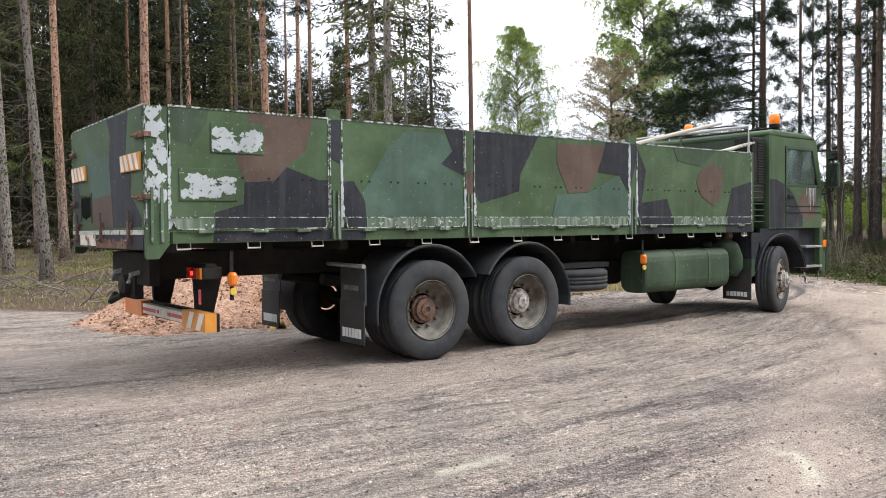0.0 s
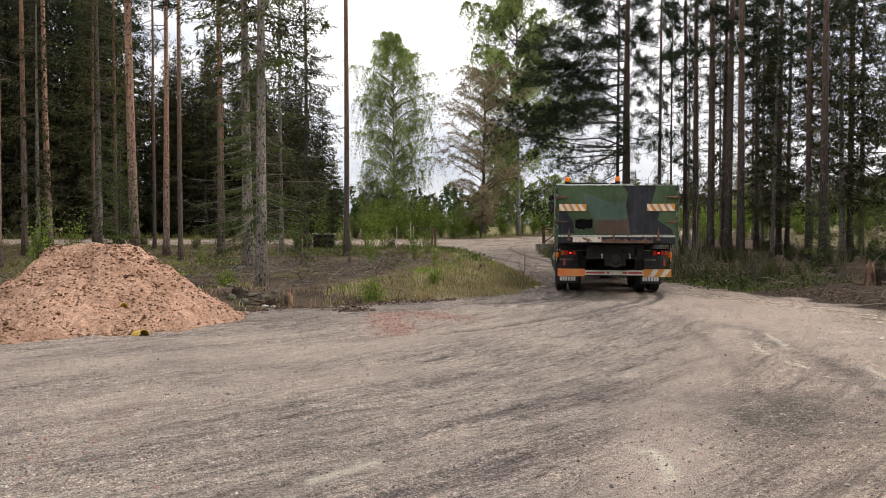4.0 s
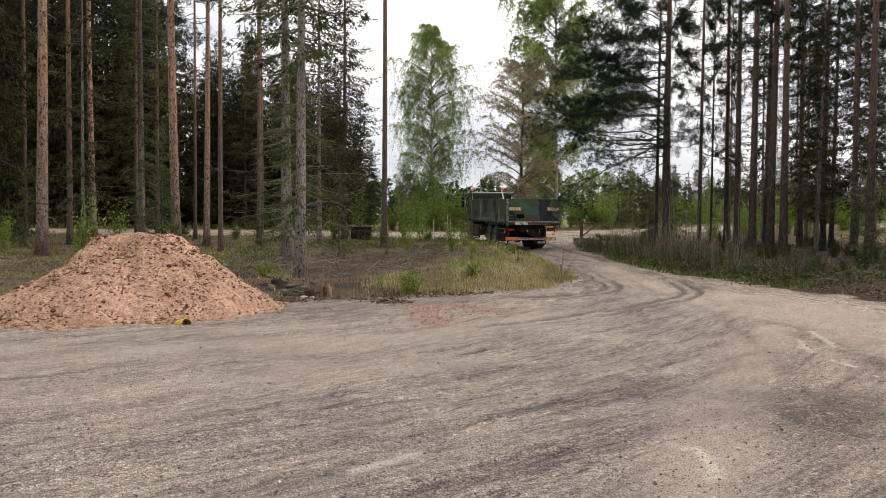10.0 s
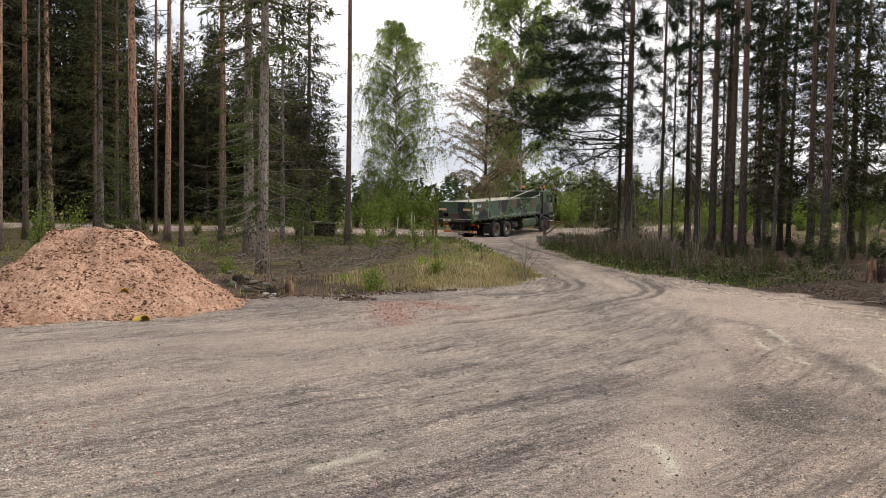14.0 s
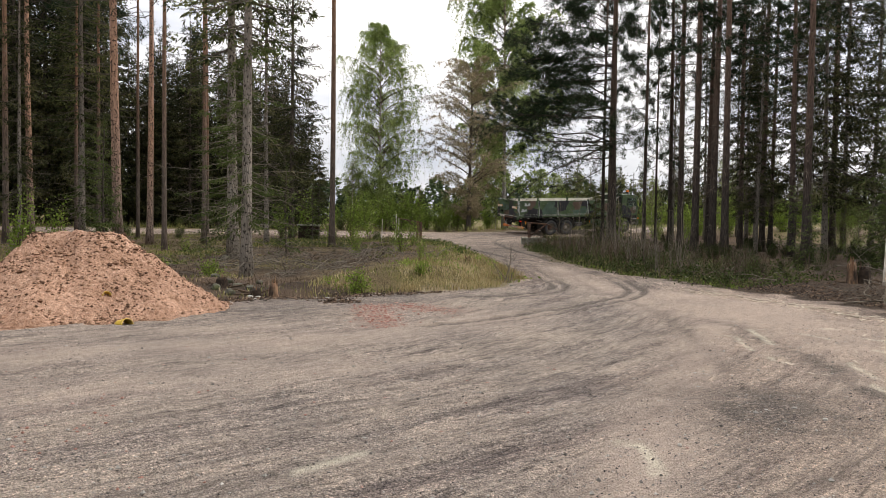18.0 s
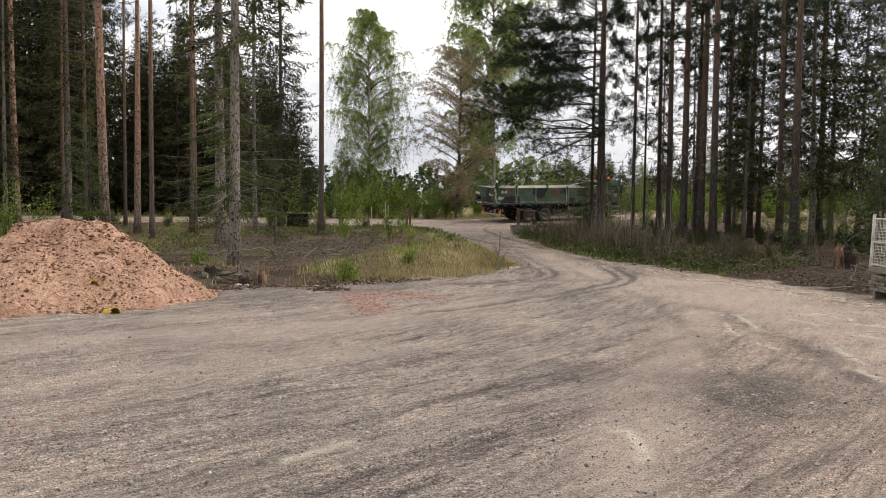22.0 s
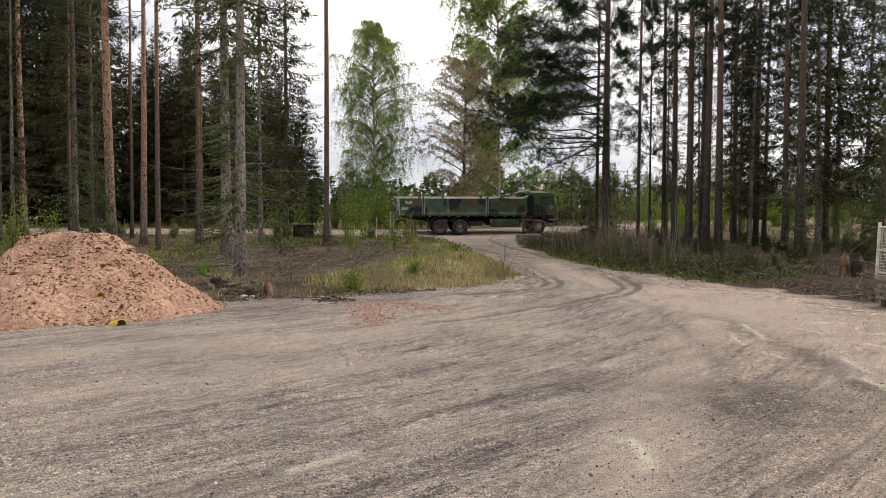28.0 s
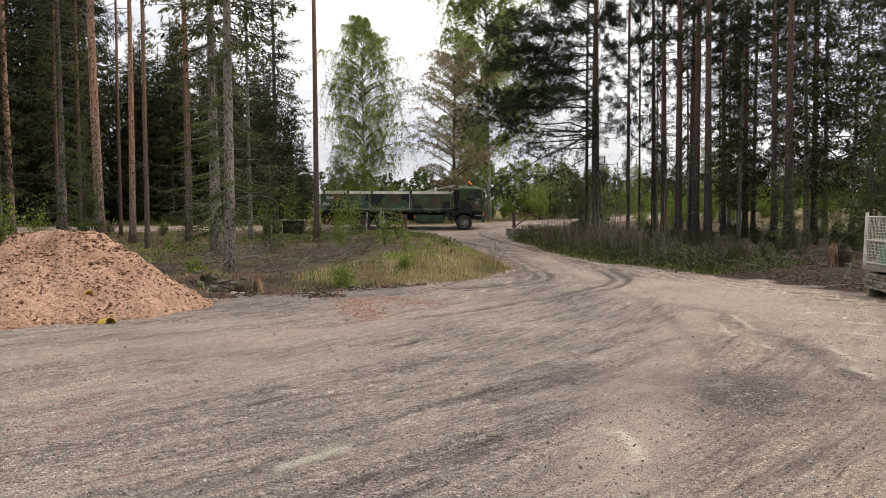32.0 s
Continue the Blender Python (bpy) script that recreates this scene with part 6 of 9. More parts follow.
def verge_spots(seed, n, box, test):
    rng = np.random.default_rng(seed)
    x, y = rng.uniform(box[0], box[1], n), rng.uniform(box[2], box[3], n)
    keep = ~inside(x, y, DRIVE) & test(x, y, rng)
    return list(zip(x[keep], y[keep]))


def brown_floor(x, y):
    """The bare needle litter round the grey spruces."""
    return (x > -7.5) & (x < -0.9 - 0.02 * y) & (y < 36)


bank = verge_spots(61, 5200, (-2.6, 3.2, 15.8, 50), lambda x, y, r: (gap(x, y, LEFT_EDGE[6:15]) < 3.0 * r.random(len(x)) + 0.3) & (smooth_noise(x, y, 0.55, 97) + 0.35 * r.random(len(x)) > 0.52))
blades("grass", "green and yellowing grass on the bank beside the drive", GRASSG, bank[::2], 62, 12, 0.04, 0.14, 0.007, 0.12)
blades("dry_grass", "bleached dry grass on the bank beside the drive", GRASSD, bank[1::2], 63, 9, 0.04, 0.14, 0.006, 0.12)
tuss = verge_spots(98, 420, (-2.4, 2.6, 16.6, 34), lambda x, y, r: (gap(x, y, LEFT_EDGE[6:12]) < 2.6) & (smooth_noise(x, y, 0.9, 99) > 0.45))
blades("grass", "taller fresh green grass clumps on the bank", BUSHL, tuss[::2], 101, 22, 0.06, 0.2, 0.006, 0.07)
blades("dry_grass", "pale dead tussocks on the bank", GRASSD, tuss[1::2], 102, 30, 0.08, 0.26, 0.006, 0.09)
herbs("undergrowth", "small leafy herbs on the bank", BUSHL, tuss[::3], 103, 30, 0.14)
tipd = verge_spots(64, 3000, (-0.6, 2.6, 16.6, 26), lambda x, y, r: gap(x, y, LEFT_EDGE[6:11]) < 0.5 + 1.3 * r.random(len(x)))
blades("dry_grass", "straw-coloured tussocks on the grass tip", GRASSD, tipd[::2], 65, 12, 0.06, 0.2, 0.005, 0.09)
mid_l = verge_spots(85, 3400, (-9, 1.5, 24, 48), lambda x, y, r: (smooth_noise(x, y, 2.6, 86) > 0.36) & ~brown_floor(x, y))
blades("grass", "green grass and herbs between the trunks", GRASSG, mid_l[::2], 87, 12, 0.05, 0.22, 0.009, 0.22)
herbs("undergrowth", "low blueberry scrub and herbs on the bank", DULLBUSH, mid_l[1::3], 93, 26, 0.22)
blades("dry_grass", "bleached grass between the trunks", GRASSD, mid_l[1::2], 94, 6, 0.04, 0.17, 0.007, 0.22)
floor_l = verge_spots(66, 9000, (-32, -0.5, 14, 54), lambda x, y, r: (smooth_noise(x, y, 4.0, 67) > 0.42) & ~brown_floor(x, y))
blades("grass", "thin woodland grass among the trunks", GRASSG, floor_l, 68, 9, 0.05, 0.17, 0.007, 0.2)
near_l = verge_spots(77, 5200, (-27, -2.5, 13.2, 32), lambda x, y, r: (smooth_noise(x, y, 2.2, 78) > 0.38) & ~(brown_floor(x, y) & (smooth_noise(x, y, 0.8, 79) < 0.62)))
blades("grass", "mossy grass on the floor of the near wood", GRASSG, near_l[::2], 79, 10, 0.04, 0.16, 0.008, 0.2)
blades("dry_grass", "dead grass and fallen needles in the near wood", GRASSD, near_l[1::2], 80, 8, 0.03, 0.15, 0.006, 0.22)
floor_d = verge_spots(66, 5200, (-30, -0.5, 14, 54), lambda x, y, r: smooth_noise(x, y, 3.0, 69) > 0.4)
blades("dry_grass", "dead grass and bracken on the woodland floor", TWIGBROWN, floor_d, 70, 9, 0.04, 0.16, 0.006, 0.22)
right_g = verge_spots(71, 2300, (5, 15, 19.5, 50), lambda x, y, r: gap(x, y, RIGHT_EDGE[5:13]) < 1.1)
blades("grass", "rough grass along the drive edge", GRASSG, right_g[::2], 72, 10, 0.06, 0.22, 0.007, 0.15)
fresh = verge_spots(104, 1500, (5, 9, 19.0, 31), lambda x, y, r: gap(x, y, RIGHT_EDGE[5:9]) < 0.15 + 0.5 * r.random(len(x)))
blades("grass", "short fresh green grass at the gravel edge", BUSHL, fresh, 105, 9, 0.03, 0.12, 0.006, 0.1)
brake = verge_spots(88, 5200, (4.8, 17, 19.5, 49), lambda x, y, r: (gap(x, y, RIGHT_EDGE[4:14]) < 0.3 + 5.0 * r.random(len(x)) ** 1.6) & (np.hypot(x - 6.0, y - 44.2) > 2.2))
herbs("undergrowth", "low green brambles and herbs along the drive", DULLBUSH, brake[::3], 89, 34, 0.3)
herbs("undergrowth", "low brambles under the trees, leaves coloured dark for shade", SHADEDBUSH, brake[1::3], 90, 30, 0.36)
blades("dry_grass", "brown dead grass and stalks under the bushes", TWIGBROWN, brake[2::3], 95, 9, 0.06, 0.3, 0.006, 0.2)
stalks = verge_spots(91, 800, (4.8, 15, 20, 46), lambda x, y, r: (gap(x, y, RIGHT_EDGE[4:14]) < 0.9 + 3.0 * r.random(len(x))) & (np.hypot(x - 5.6, y - 44.6) > 2.0))
blades("dry_stalks", "thin brown dry stalks standing in the undergrowth", TWIGBROWN, stalks, 92, 6, 0.4, 1.2, 0.005, 0.3)
roadside = verge_spots(73, 2200, (-60, 60, 58, 76), lambda x, y, r: gap(x, y, ROAD_FAR) < 3.5)
blades("grass", "tall roadside grass past the road", GRASSG, roadside, 74, 12, 0.15, 0.55, 0.014, 0.25)
roadnear = verge_spots(75, 1400, (-50, 45, 46, 66), lambda x, y, r: (gap(x, y, LEFT_EDGE[12:]) < 2.0) | (gap(x, y, RIGHT_EDGE[11:]) < 2.0))
blades("grass", "roadside grass along the near edge", GRASSG, roadnear, 76, 12, 0.1, 0.4, 0.012, 0.2)


def brushwood(seed, places, label):
    """Fallen branches lying criss-cross: one heap a thing."""
    rng = np.random.default_rng(seed)
    for x, y, w, n in places:
        heap = Mesh()
        for _ in range(int(0.6 * n)):
            px, py = x + rng.normal(0, w), y + rng.normal(0, w)
            a, ln = rng.uniform(0, 6.28), rng.uniform(0.4, 1.9)
            o = np.array([px, py, on_ground(px, py) + rng.uniform(0.0, 0.16)])
            dead_twig(heap, rng, o, a, ln, rng.uniform(0.007, 0.018), rng.uniform(-0.02, 0.16))
        single("brushwood", heap, TWIG, label, "branches", "fallen branches", kind="stuff")


brushwood(81, [(-4.4, 25.0, 0.8, 46), (-3.3, 23.2, 0.7, 44), (-5.8, 23.4, 0.8, 40), (-2.6, 26.8, 0.9, 44), (-7.6, 22.0, 0.8, 30), (-3.9, 29.5, 0.9, 36), (-6.9, 31.0, 0.9, 30), (-2.2, 21.5, 0.7, 36), (-4.0, 19.8, 0.7, 24), (-1.3, 24.4, 0.8, 30), (-8.9, 25.5, 0.9, 26), (-2.4, 32.0, 0.9, 26), (-10.2, 15.2, 0.7, 34), (-11.6, 16.2, 0.8, 30), (-13.2, 17.6, 0.9, 34), (-9.2, 17.6, 0.8, 30), (-12.0, 20.5, 1.0, 34), (-16.2, 19.0, 1.0, 34), (-14.6, 15.6, 0.9, 26), (-8.2, 19.8, 0.8, 26), (-18.5, 26.0, 1.1, 30), (-10.8, 23.8, 1.0, 30)], "heap of dry grey fallen branches on the woodland floor")
brushwood(82, [(9.0, 17.6, 0.6, 16), (8.6, 15.8, 0.5, 12), (9.6, 21.2, 0.7, 14), (11.4, 20.4, 0.7, 14), (8.3, 22.8, 0.6, 14)], "scattered dead branches on dark soil at the verge")

# ---- the sand heap ----
def sand_pile():
    rng = np.random.default_rng(91)
    n, rings = 150, 84
    cx, cy = -5.45, 12.55
    verts = [(cx, cy, 1.09)]

    def shape(a, k):
        rx, ry = (2.06 if math.cos(a) > 0 else 2.25), (2.35 if math.sin(a) < 0 else 2.3)
        wob = 1 + 0.05 * math.sin(3 * a + 1) + 0.04 * math.sin(7 * a) + 0.025 * math.sin(13 * a + 2)
        x, y = cx + rx * wob * k * math.cos(a), cy + ry * wob * k * math.sin(a)
        flat_x = 0.62
        crest = 0.1 + 0.2 * abs(math.cos(a)) ** 1.5
        top = max(0.0, k - crest) / (1 - crest)
        z = 1.09 * (1 - top ** (0.98 if math.cos(a) > 0 else 0.9)) + 0.03 * math.sin(2.2 * x) - 0.1 * k * k * (1 - top) * flat_x
        return x, y, z
    for i in range(1, rings + 1):
        k = i / rings * 1.04
        for j in range(n):
            verts.append(shape(2 * math.pi * j / n, k))
    P = np.array(verts)
    fade = np.clip((1.04 - np.concatenate([[0], np.repeat(np.arange(1, rings + 1) / rings * 1.04, n)])) / 0.1, 0, 1)
    lumps = 0.13 * (smooth_noise(P[:, 0], P[:, 1], 0.5, 92) - 0.5) + 0.1 * (smooth_noise(P[:, 0], P[:, 1], 0.19, 93) - 0.5) + 0.05 * (smooth_noise(P[:, 0], P[:, 1], 0.085, 94) - 0.5)
    gully = 0.07 * (smooth_noise(np.arctan2(P[:, 1] - cy, P[:, 0] - cx) * 9, P[:, 2], 1.0, 95) - 0.5)
    gully *= np.clip(np.hypot(P[:, 0] - cx, P[:, 1] - cy) / 1.2, 0, 1) ** 2
    P[:, 2] += (lumps + gully) * (0.25 + 0.75 * fade)
    P[:, 2] = np.where(fade > 0.02, np.maximum(P[:, 2], 0.015), -0.06)
    faces = [(0, 1 + j, 1 + (j + 1) % n) for j in range(n)]
    for i in range(rings - 1):
        for j in range(n):
            a, b = 1 + i * n + j, 1 + i * n + (j + 1) % n
            faces.append((a, a + n, b + n, b))
    heap = thing("sand_heap", "large heap of reddish-brown sandy soil on the gravel yard", "sand heap")
    part("mound", Mesh().add(P.tolist(), faces), SAND, heap, smooth=True)
    clods = Mesh()
    m = 9000
    a, k = rng.uniform(0, 6.28, 3 * m), rng.uniform(0.05, 1.07, 3 * m) ** 0.62
    keep = np.argsort(-(smooth_noise(a * 7, k * 9, 1.0, 96) + 1.1 * rng.random(3 * m)))[:m]
    a, k = a[keep], k[keep]
    spots = np.array([shape(i, min(j, 1.05)) for i, j in zip(a, k)])
    spots[:, :2] += rng.normal(0, 0.05, (m, 2))
    idx = [int(np.argmin((P[:, 0] - x) ** 2 + (P[:, 1] - y) ** 2)) for x, y, _ in spots]
    size = 0.006 + 0.022 * rng.random(m) ** 2.0 + np.where(rng.random(m) < 0.06, rng.uniform(0.008, 0.03, m), 0)
    many_stones(clods, rng, np.stack([spots[:, 0], spots[:, 1], np.maximum(P[idx, 2], 0) + size * 0.15], 1), size)
    for x, y, r in zip(rng.normal(-4.55, 0.22, 70), rng.normal(12.2, 0.4, 70), 0.015 + 0.05 * rng.random(70) ** 2):
        i = int(np.argmin((P[:, 0] - x) ** 2 + (P[:, 1] - y) ** 2))
        many_stones(clods, rng, np.array([[x, y, P[i, 2] + 0.2 * r]]), np.array([r]))
    lumps_ob = part("clod_cover", clods, CLOD, heap, "dark damp clods on the slope")
    tagged(lumps_ob, kind="stuff")
    return P


def many_stones(mesh, rng, centre, size, flat=0.7):
    """Small angular stones of eight uneven faces, many at once."""
    n = len(centre)
    s = rng.uniform(0.6, 1.3, (n, 6)) * np.asarray(size)[:, None]
    a = rng.uniform(0, 6.28, n)
    ca, sa, o = np.cos(a), np.sin(a), np.zeros(n)
    pts = np.stack([np.stack([s[:, 0] * ca, s[:, 0] * sa, o], 1), np.stack([-s[:, 1] * sa, s[:, 1] * ca, o], 1), np.stack([-s[:, 2] * ca, -s[:, 2] * sa, o], 1),
                    np.stack([s[:, 3] * sa, -s[:, 3] * ca, o], 1), np.stack([o, o, s[:, 4] * flat], 1), np.stack([o, o, -s[:, 5] * flat], 1)], 1) + centre[:, None, :]
    faces = np.array([(0, 1, 4), (1, 2, 4), (2, 3, 4), (3, 0, 4), (1, 0, 5), (2, 1, 5), (3, 2, 5), (0, 3, 5)])
    mesh.add(pts.reshape(-1, 3).tolist(), (faces[None] + 6 * np.arange(n)[:, None, None]).reshape(-1, 3).tolist())


def pebble(mesh, rng, c, r, slot=0, flat=0.7):
    """A small angular stone of eight uneven faces."""
    s = rng.uniform(0.6, 1.3, 6) * r
    a = rng.uniform(0, 6.28)
    ca, sa = math.cos(a), math.sin(a)
    pts = [(s[0], 0, 0), (0, s[1], 0), (-s[2], 0, 0), (0, -s[3], 0), (0, 0, s[4] * flat), (0, 0, -s[5] * flat)]
    verts = [(c[0] + x * ca - y * sa, c[1] + x * sa + y * ca, c[2] + z) for x, y, z in pts]
    mesh.add(verts, [(0, 1, 4), (1, 2, 4), (2, 3, 4), (3, 0, 4), (1, 0, 5), (2, 1, 5), (3, 2, 5), (0, 3, 5)], slot)


HEAP = sand_pile()


def heap_z(x, y):
    i = int(np.argmin((HEAP[:, 0] - x) ** 2 + (HEAP[:, 1] - y) ** 2))
    return float(HEAP[i, 2])


def half_pipe(x, y, r, ln, turn, tilt):
    """A broken length of pipe: an arched shell with wall thickness."""
    mesh = Mesh()
    n = 12
    outer = [(r * math.cos(math.pi * k / n), r * math.sin(math.pi * k / n)) for k in range(n + 1)]
    inner = [(0.88 * r * math.cos(math.pi * k / n), 0.88 * r * math.sin(math.pi * k / n)) for k in range(n, -1, -1)]
    mesh.prism(outer + inner, "xz", -ln / 2, ln / 2)
    single("pipe_piece", mesh, YELLOW, "broken piece of yellow plastic pipe lying on the sand", "pipe", "pipe pieces", m=pose(x, y, max(heap_z(x, y), 0.0) - 0.01, tilt, 0, turn))


half_pipe(-4.02, 10.72, 0.085, 0.2, 48, -12)
half_pipe(-4.5, 11.35, 0.06, 0.1, 40, -30)


def stones():
    rng = np.random.default_rng(95)
    gravel, bricks, pale = Mesh(), Mesh(), Mesh()
    def strew(mesh, x, y, r, lift=0.3):
        keep = ((x + 5.45) ** 2 + (y - 12.55) ** 2 > 4.0) & inside(x, y, DRIVE) & (x > -8) & (x < 9)
        x, y, r = x[keep], y[keep], r[keep]
        many_stones(mesh, rng, np.stack([x, y, surface_z(x, y)[0] + r * lift], 1), r)

    n = 52000
    y = 2.7 + 14 * rng.random(n) ** 1.5
    x = rng.uniform(-0.75, 0.75, n) * (y + 1.5)
    keep = smooth_noise(x, y, 0.8, 96) + 0.5 * rng.random(n) > 0.55
    r = 0.003 + 0.007 * rng.random(n) ** 3 + np.where(rng.random(n) < 0.025, 0.012 * rng.random(n), 0)
    strew(gravel, x[keep], y[keep], r[keep])
    n = 900
    first = rng.random(n) < 0.6
    k = rng.random(n)
    strew(bricks, np.where(first, -0.6 - 0.4 * k + rng.normal(0, 0.18, n), -0.6 + 0.95 * k + rng.normal(0, 0.12, n)), np.where(first, 11.1 + 2.6 * k + rng.normal(0, 0.25, n), 13.7 - 0.7 * k + rng.normal(0, 0.35, n)), 0.006 + 0.02 * rng.random(n) ** 2)
    strew(bricks, rng.normal(-2.45, 0.25, 40), rng.normal(5.6, 0.6, 40), rng.uniform(0.006, 0.018, 40))
    strew(bricks, rng.uniform(-5, 2, 70), rng.uniform(3.5, 9, 70), rng.uniform(0.006, 0.016, 70))
    y = rng.uniform(3, 16, 420)
    strew(pale, rng.uniform(-0.6, 0.65, 420) * (y + 1), y, 0.007 + 0.016 * rng.random(420) ** 2)
    single("gravel", gravel, GRAVEL, "loose grey gravel stones on the yard", "gravel", kind="stuff")
    single("brick_rubble", bricks, BRICKBIT, "crumbled red brick trodden into the gravel", "rubble", kind="stuff")
    single("pale_stones", pale, PALESTONE, "scattered pale stones on the gravel", "gravel", kind="stuff")


stones()


def rock(x, y, r, seed, mat, label, sink=0.3):
    rng = np.random.default_rng(seed)
    bm = bmesh.new()
    bmesh.ops.create_icosphere(bm, subdivisions=2, radius=1)
    sx, sy, sz = r * rng.uniform(0.8, 1.3), r * rng.uniform(0.7, 1.1), r * rng.uniform(0.5, 0.8)
    for v in bm.verts:
        k = 1 + 0.34 * (noise.noise(v.co * 1.4 + Vector((seed, 0, 0)))) + 0.12 * noise.noise(v.co * 4)
        v.co = Vector((v.co.x * sx * k, v.co.y * sy * k, v.co.z * sz * k))
    me = bpy.data.meshes.new("stone")
    bm.to_mesh(me)
    bm.free()
    me.materials.append(mat)
    ob = tagged(new("stone", me), label, "stone", "stones at the yard edge")
    ob.matrix_basis = pose(x, y, on_ground(x, y) + sz * (1 - sink) * 0.6, 0, 0, rng.uniform(0, 360))


for k, (x, y, r) in enumerate([(-1.72, 14.75, 0.06), (-1.5, 14.62, 0.05), (-1.62, 14.45, 0.045), (-2.15, 15.35, 0.075), (-1.95, 15.5, 0.06), (-4.0, 17.0, 0.11), (-4.4, 17.6, 0.13), (-3.7, 17.7, 0.09),
                               (-4.9, 18.6, 0.11), (-5.3, 17.4, 0.1), (-3.6, 16.4, 0.09), (-3.9, 15.9, 0.13), (-4.3, 16.4, 0.12), (1.95, 19.2, 0.05), (7.5, 21.4, 0.13), (7.0, 22.0, 0.07), (-3.3, 13.5, 0.06), (-6.2, 27.4, 0.2), (-6.7, 26.6, 0.18)]):
    rock(x, y, r, 100 + k, MOSSSTONE if y > 15.6 and x < 0 else STONE, "rough grey stone at the edge of the gravel" if y <= 15.6 or x > 0 else "dark mossy stone on the woodland floor")
for k, (x, y, r) in enumerate([(-3.12, 14.85, 0.055), (-3.0, 15.08, 0.04), (-2.9, 15.2, 0.035), (-3.1, 14.45, 0.045), (-3.32, 15.0, 0.06), (-2.45, 15.05, 0.03), (0.95, 6.2, 0.014), (-1.66, 6.73, 0.02), (2.95, 5.94, 0.02), (2.88, 6.3, 0.024), (3.06, 6.72, 0.016), (1.64, 5.23, 0.016)]):
    rock(x, y, r, 140 + k, PALESTONE, "pale stone lying on the gravel")


def crumbled_edge():
    """Dark crumbled soil and asphalt lumps where the gravel meets the wood."""
    rng = np.random.default_rng(201)
    lumps = Mesh()
    n = 2600
    k = rng.random(n)
    line = np.array([(-3.7, 13.9), (-2.9, 14.75), (-2.2, 15.35), (-1.2, 16.2), (0.2, 17.0)])
    x = np.interp(k, np.linspace(0, 1, 5), line[:, 0]) + rng.normal(0, 0.22, n)
    y = np.interp(k, np.linspace(0, 1, 5), line[:, 1]) + rng.normal(0, 0.22, n)
    heap = rng.random(n) < 0.2
    x, y = np.where(heap, rng.normal(-1.62, 0.16, n), x), np.where(heap, rng.normal(14.5, 0.14, n), y)
    r = 0.008 + 0.035 * rng.random(n) ** 3
    lift = np.where(heap, 0.1 * np.exp(-(((x + 1.62) / 0.16) ** 2) - (((y - 14.5) / 0.14) ** 2)) * rng.random(n), 0.0)
    many_stones(lumps, rng, np.stack([x, y, surface_z(x, y)[0] + 0.2 * r + lift], 1), r)
    single("soil_lumps", lumps, SOILBIT, "dark crumbled soil and gravel lumps along the ditch edge", "soil", kind="stuff")


crumbled_edge()


def stump(x, y, h, r, seed, mat, label, splinters=7):
    """A torn stump: flared foot, broken splintered crown."""
    rng = np.random.default_rng(seed)
    ob = thing("tree_stump", label, "stump", m=pose(x, y, on_ground(x, y) - 0.05, 0, 0, rng.uniform(0, 360)))
    body = Mesh()
    n = 14
    rows = []
    for i, (z, k) in enumerate(((0, 1.5), (0.12 * h, 1.15), (0.5 * h, 0.9), (0.85 * h, 0.8), (h, 0.6))):
        rows += [(k * r * rng.uniform(0.85, 1.12) * math.cos(2 * math.pi * j / n), k * r * rng.uniform(0.85, 1.12) * math.sin(2 * math.pi * j / n), z + (rng.uniform(-0.15, 0.2) * h if i == 4 else 0)) for j in range(n)]
    body.add(rows, [(i * n + j, i * n + (j + 1) % n, (i + 1) * n + (j + 1) % n, (i + 1) * n + j) for i in range(4) for j in range(n)] + [tuple(4 * n + j for j in range(n))])
    part("body", body, mat, ob, smooth=True)
    for _ in range(splinters):
        a, k = rng.uniform(0, 6.28), rng.uniform(0.3, 0.9) * r
        sp = Mesh().tube([(k * math.cos(a), k * math.sin(a), 0.7 * h), (k * 1.1 * math.cos(a), k * 1.1 * math.sin(a), h * rng.uniform(1.1, 1.45))], [0.03, 0.006], 5)
        part("splinter", sp, TORNWOOD, ob, "pale torn wood")
    rt = Mesh()
    for _ in range(6):
        dead_twig(rt, rng, (0, 0, 0.08), rng.uniform(0, 6.28), r * rng.uniform(2, 4), 0.03, rng.uniform(-0.1, 0.05))
    part("rootwork", rt, TWIGBROWN, ob)


stump(-2.98, 15.55, 0.36, 0.1, 151, TORNWOOD, "small torn stump with raw wood at the ditch edge", 6)
stump(-3.4, 15.9, 0.2, 0.12, 152, DARKROOT, "dark rotten stump at the ditch edge", 2)
stump(-4.3, 16.9, 0.24, 0.15, 153, DARKROOT, "low mossy stump among stones", 2)
stump(10.1, 19.2, 0.5, 0.13, 154, TORNWOOD, "split stump with raw orange wood at the verge", 3)
stump(10.38, 19.15, 0.42, 0.16, 155, DARKROOT, "uprooted black root plate beside a stump", 3)
stump(1.0, 21.2, 0.14, 0.1, 156, DARKROOT, "black root in the grass bank", 4)


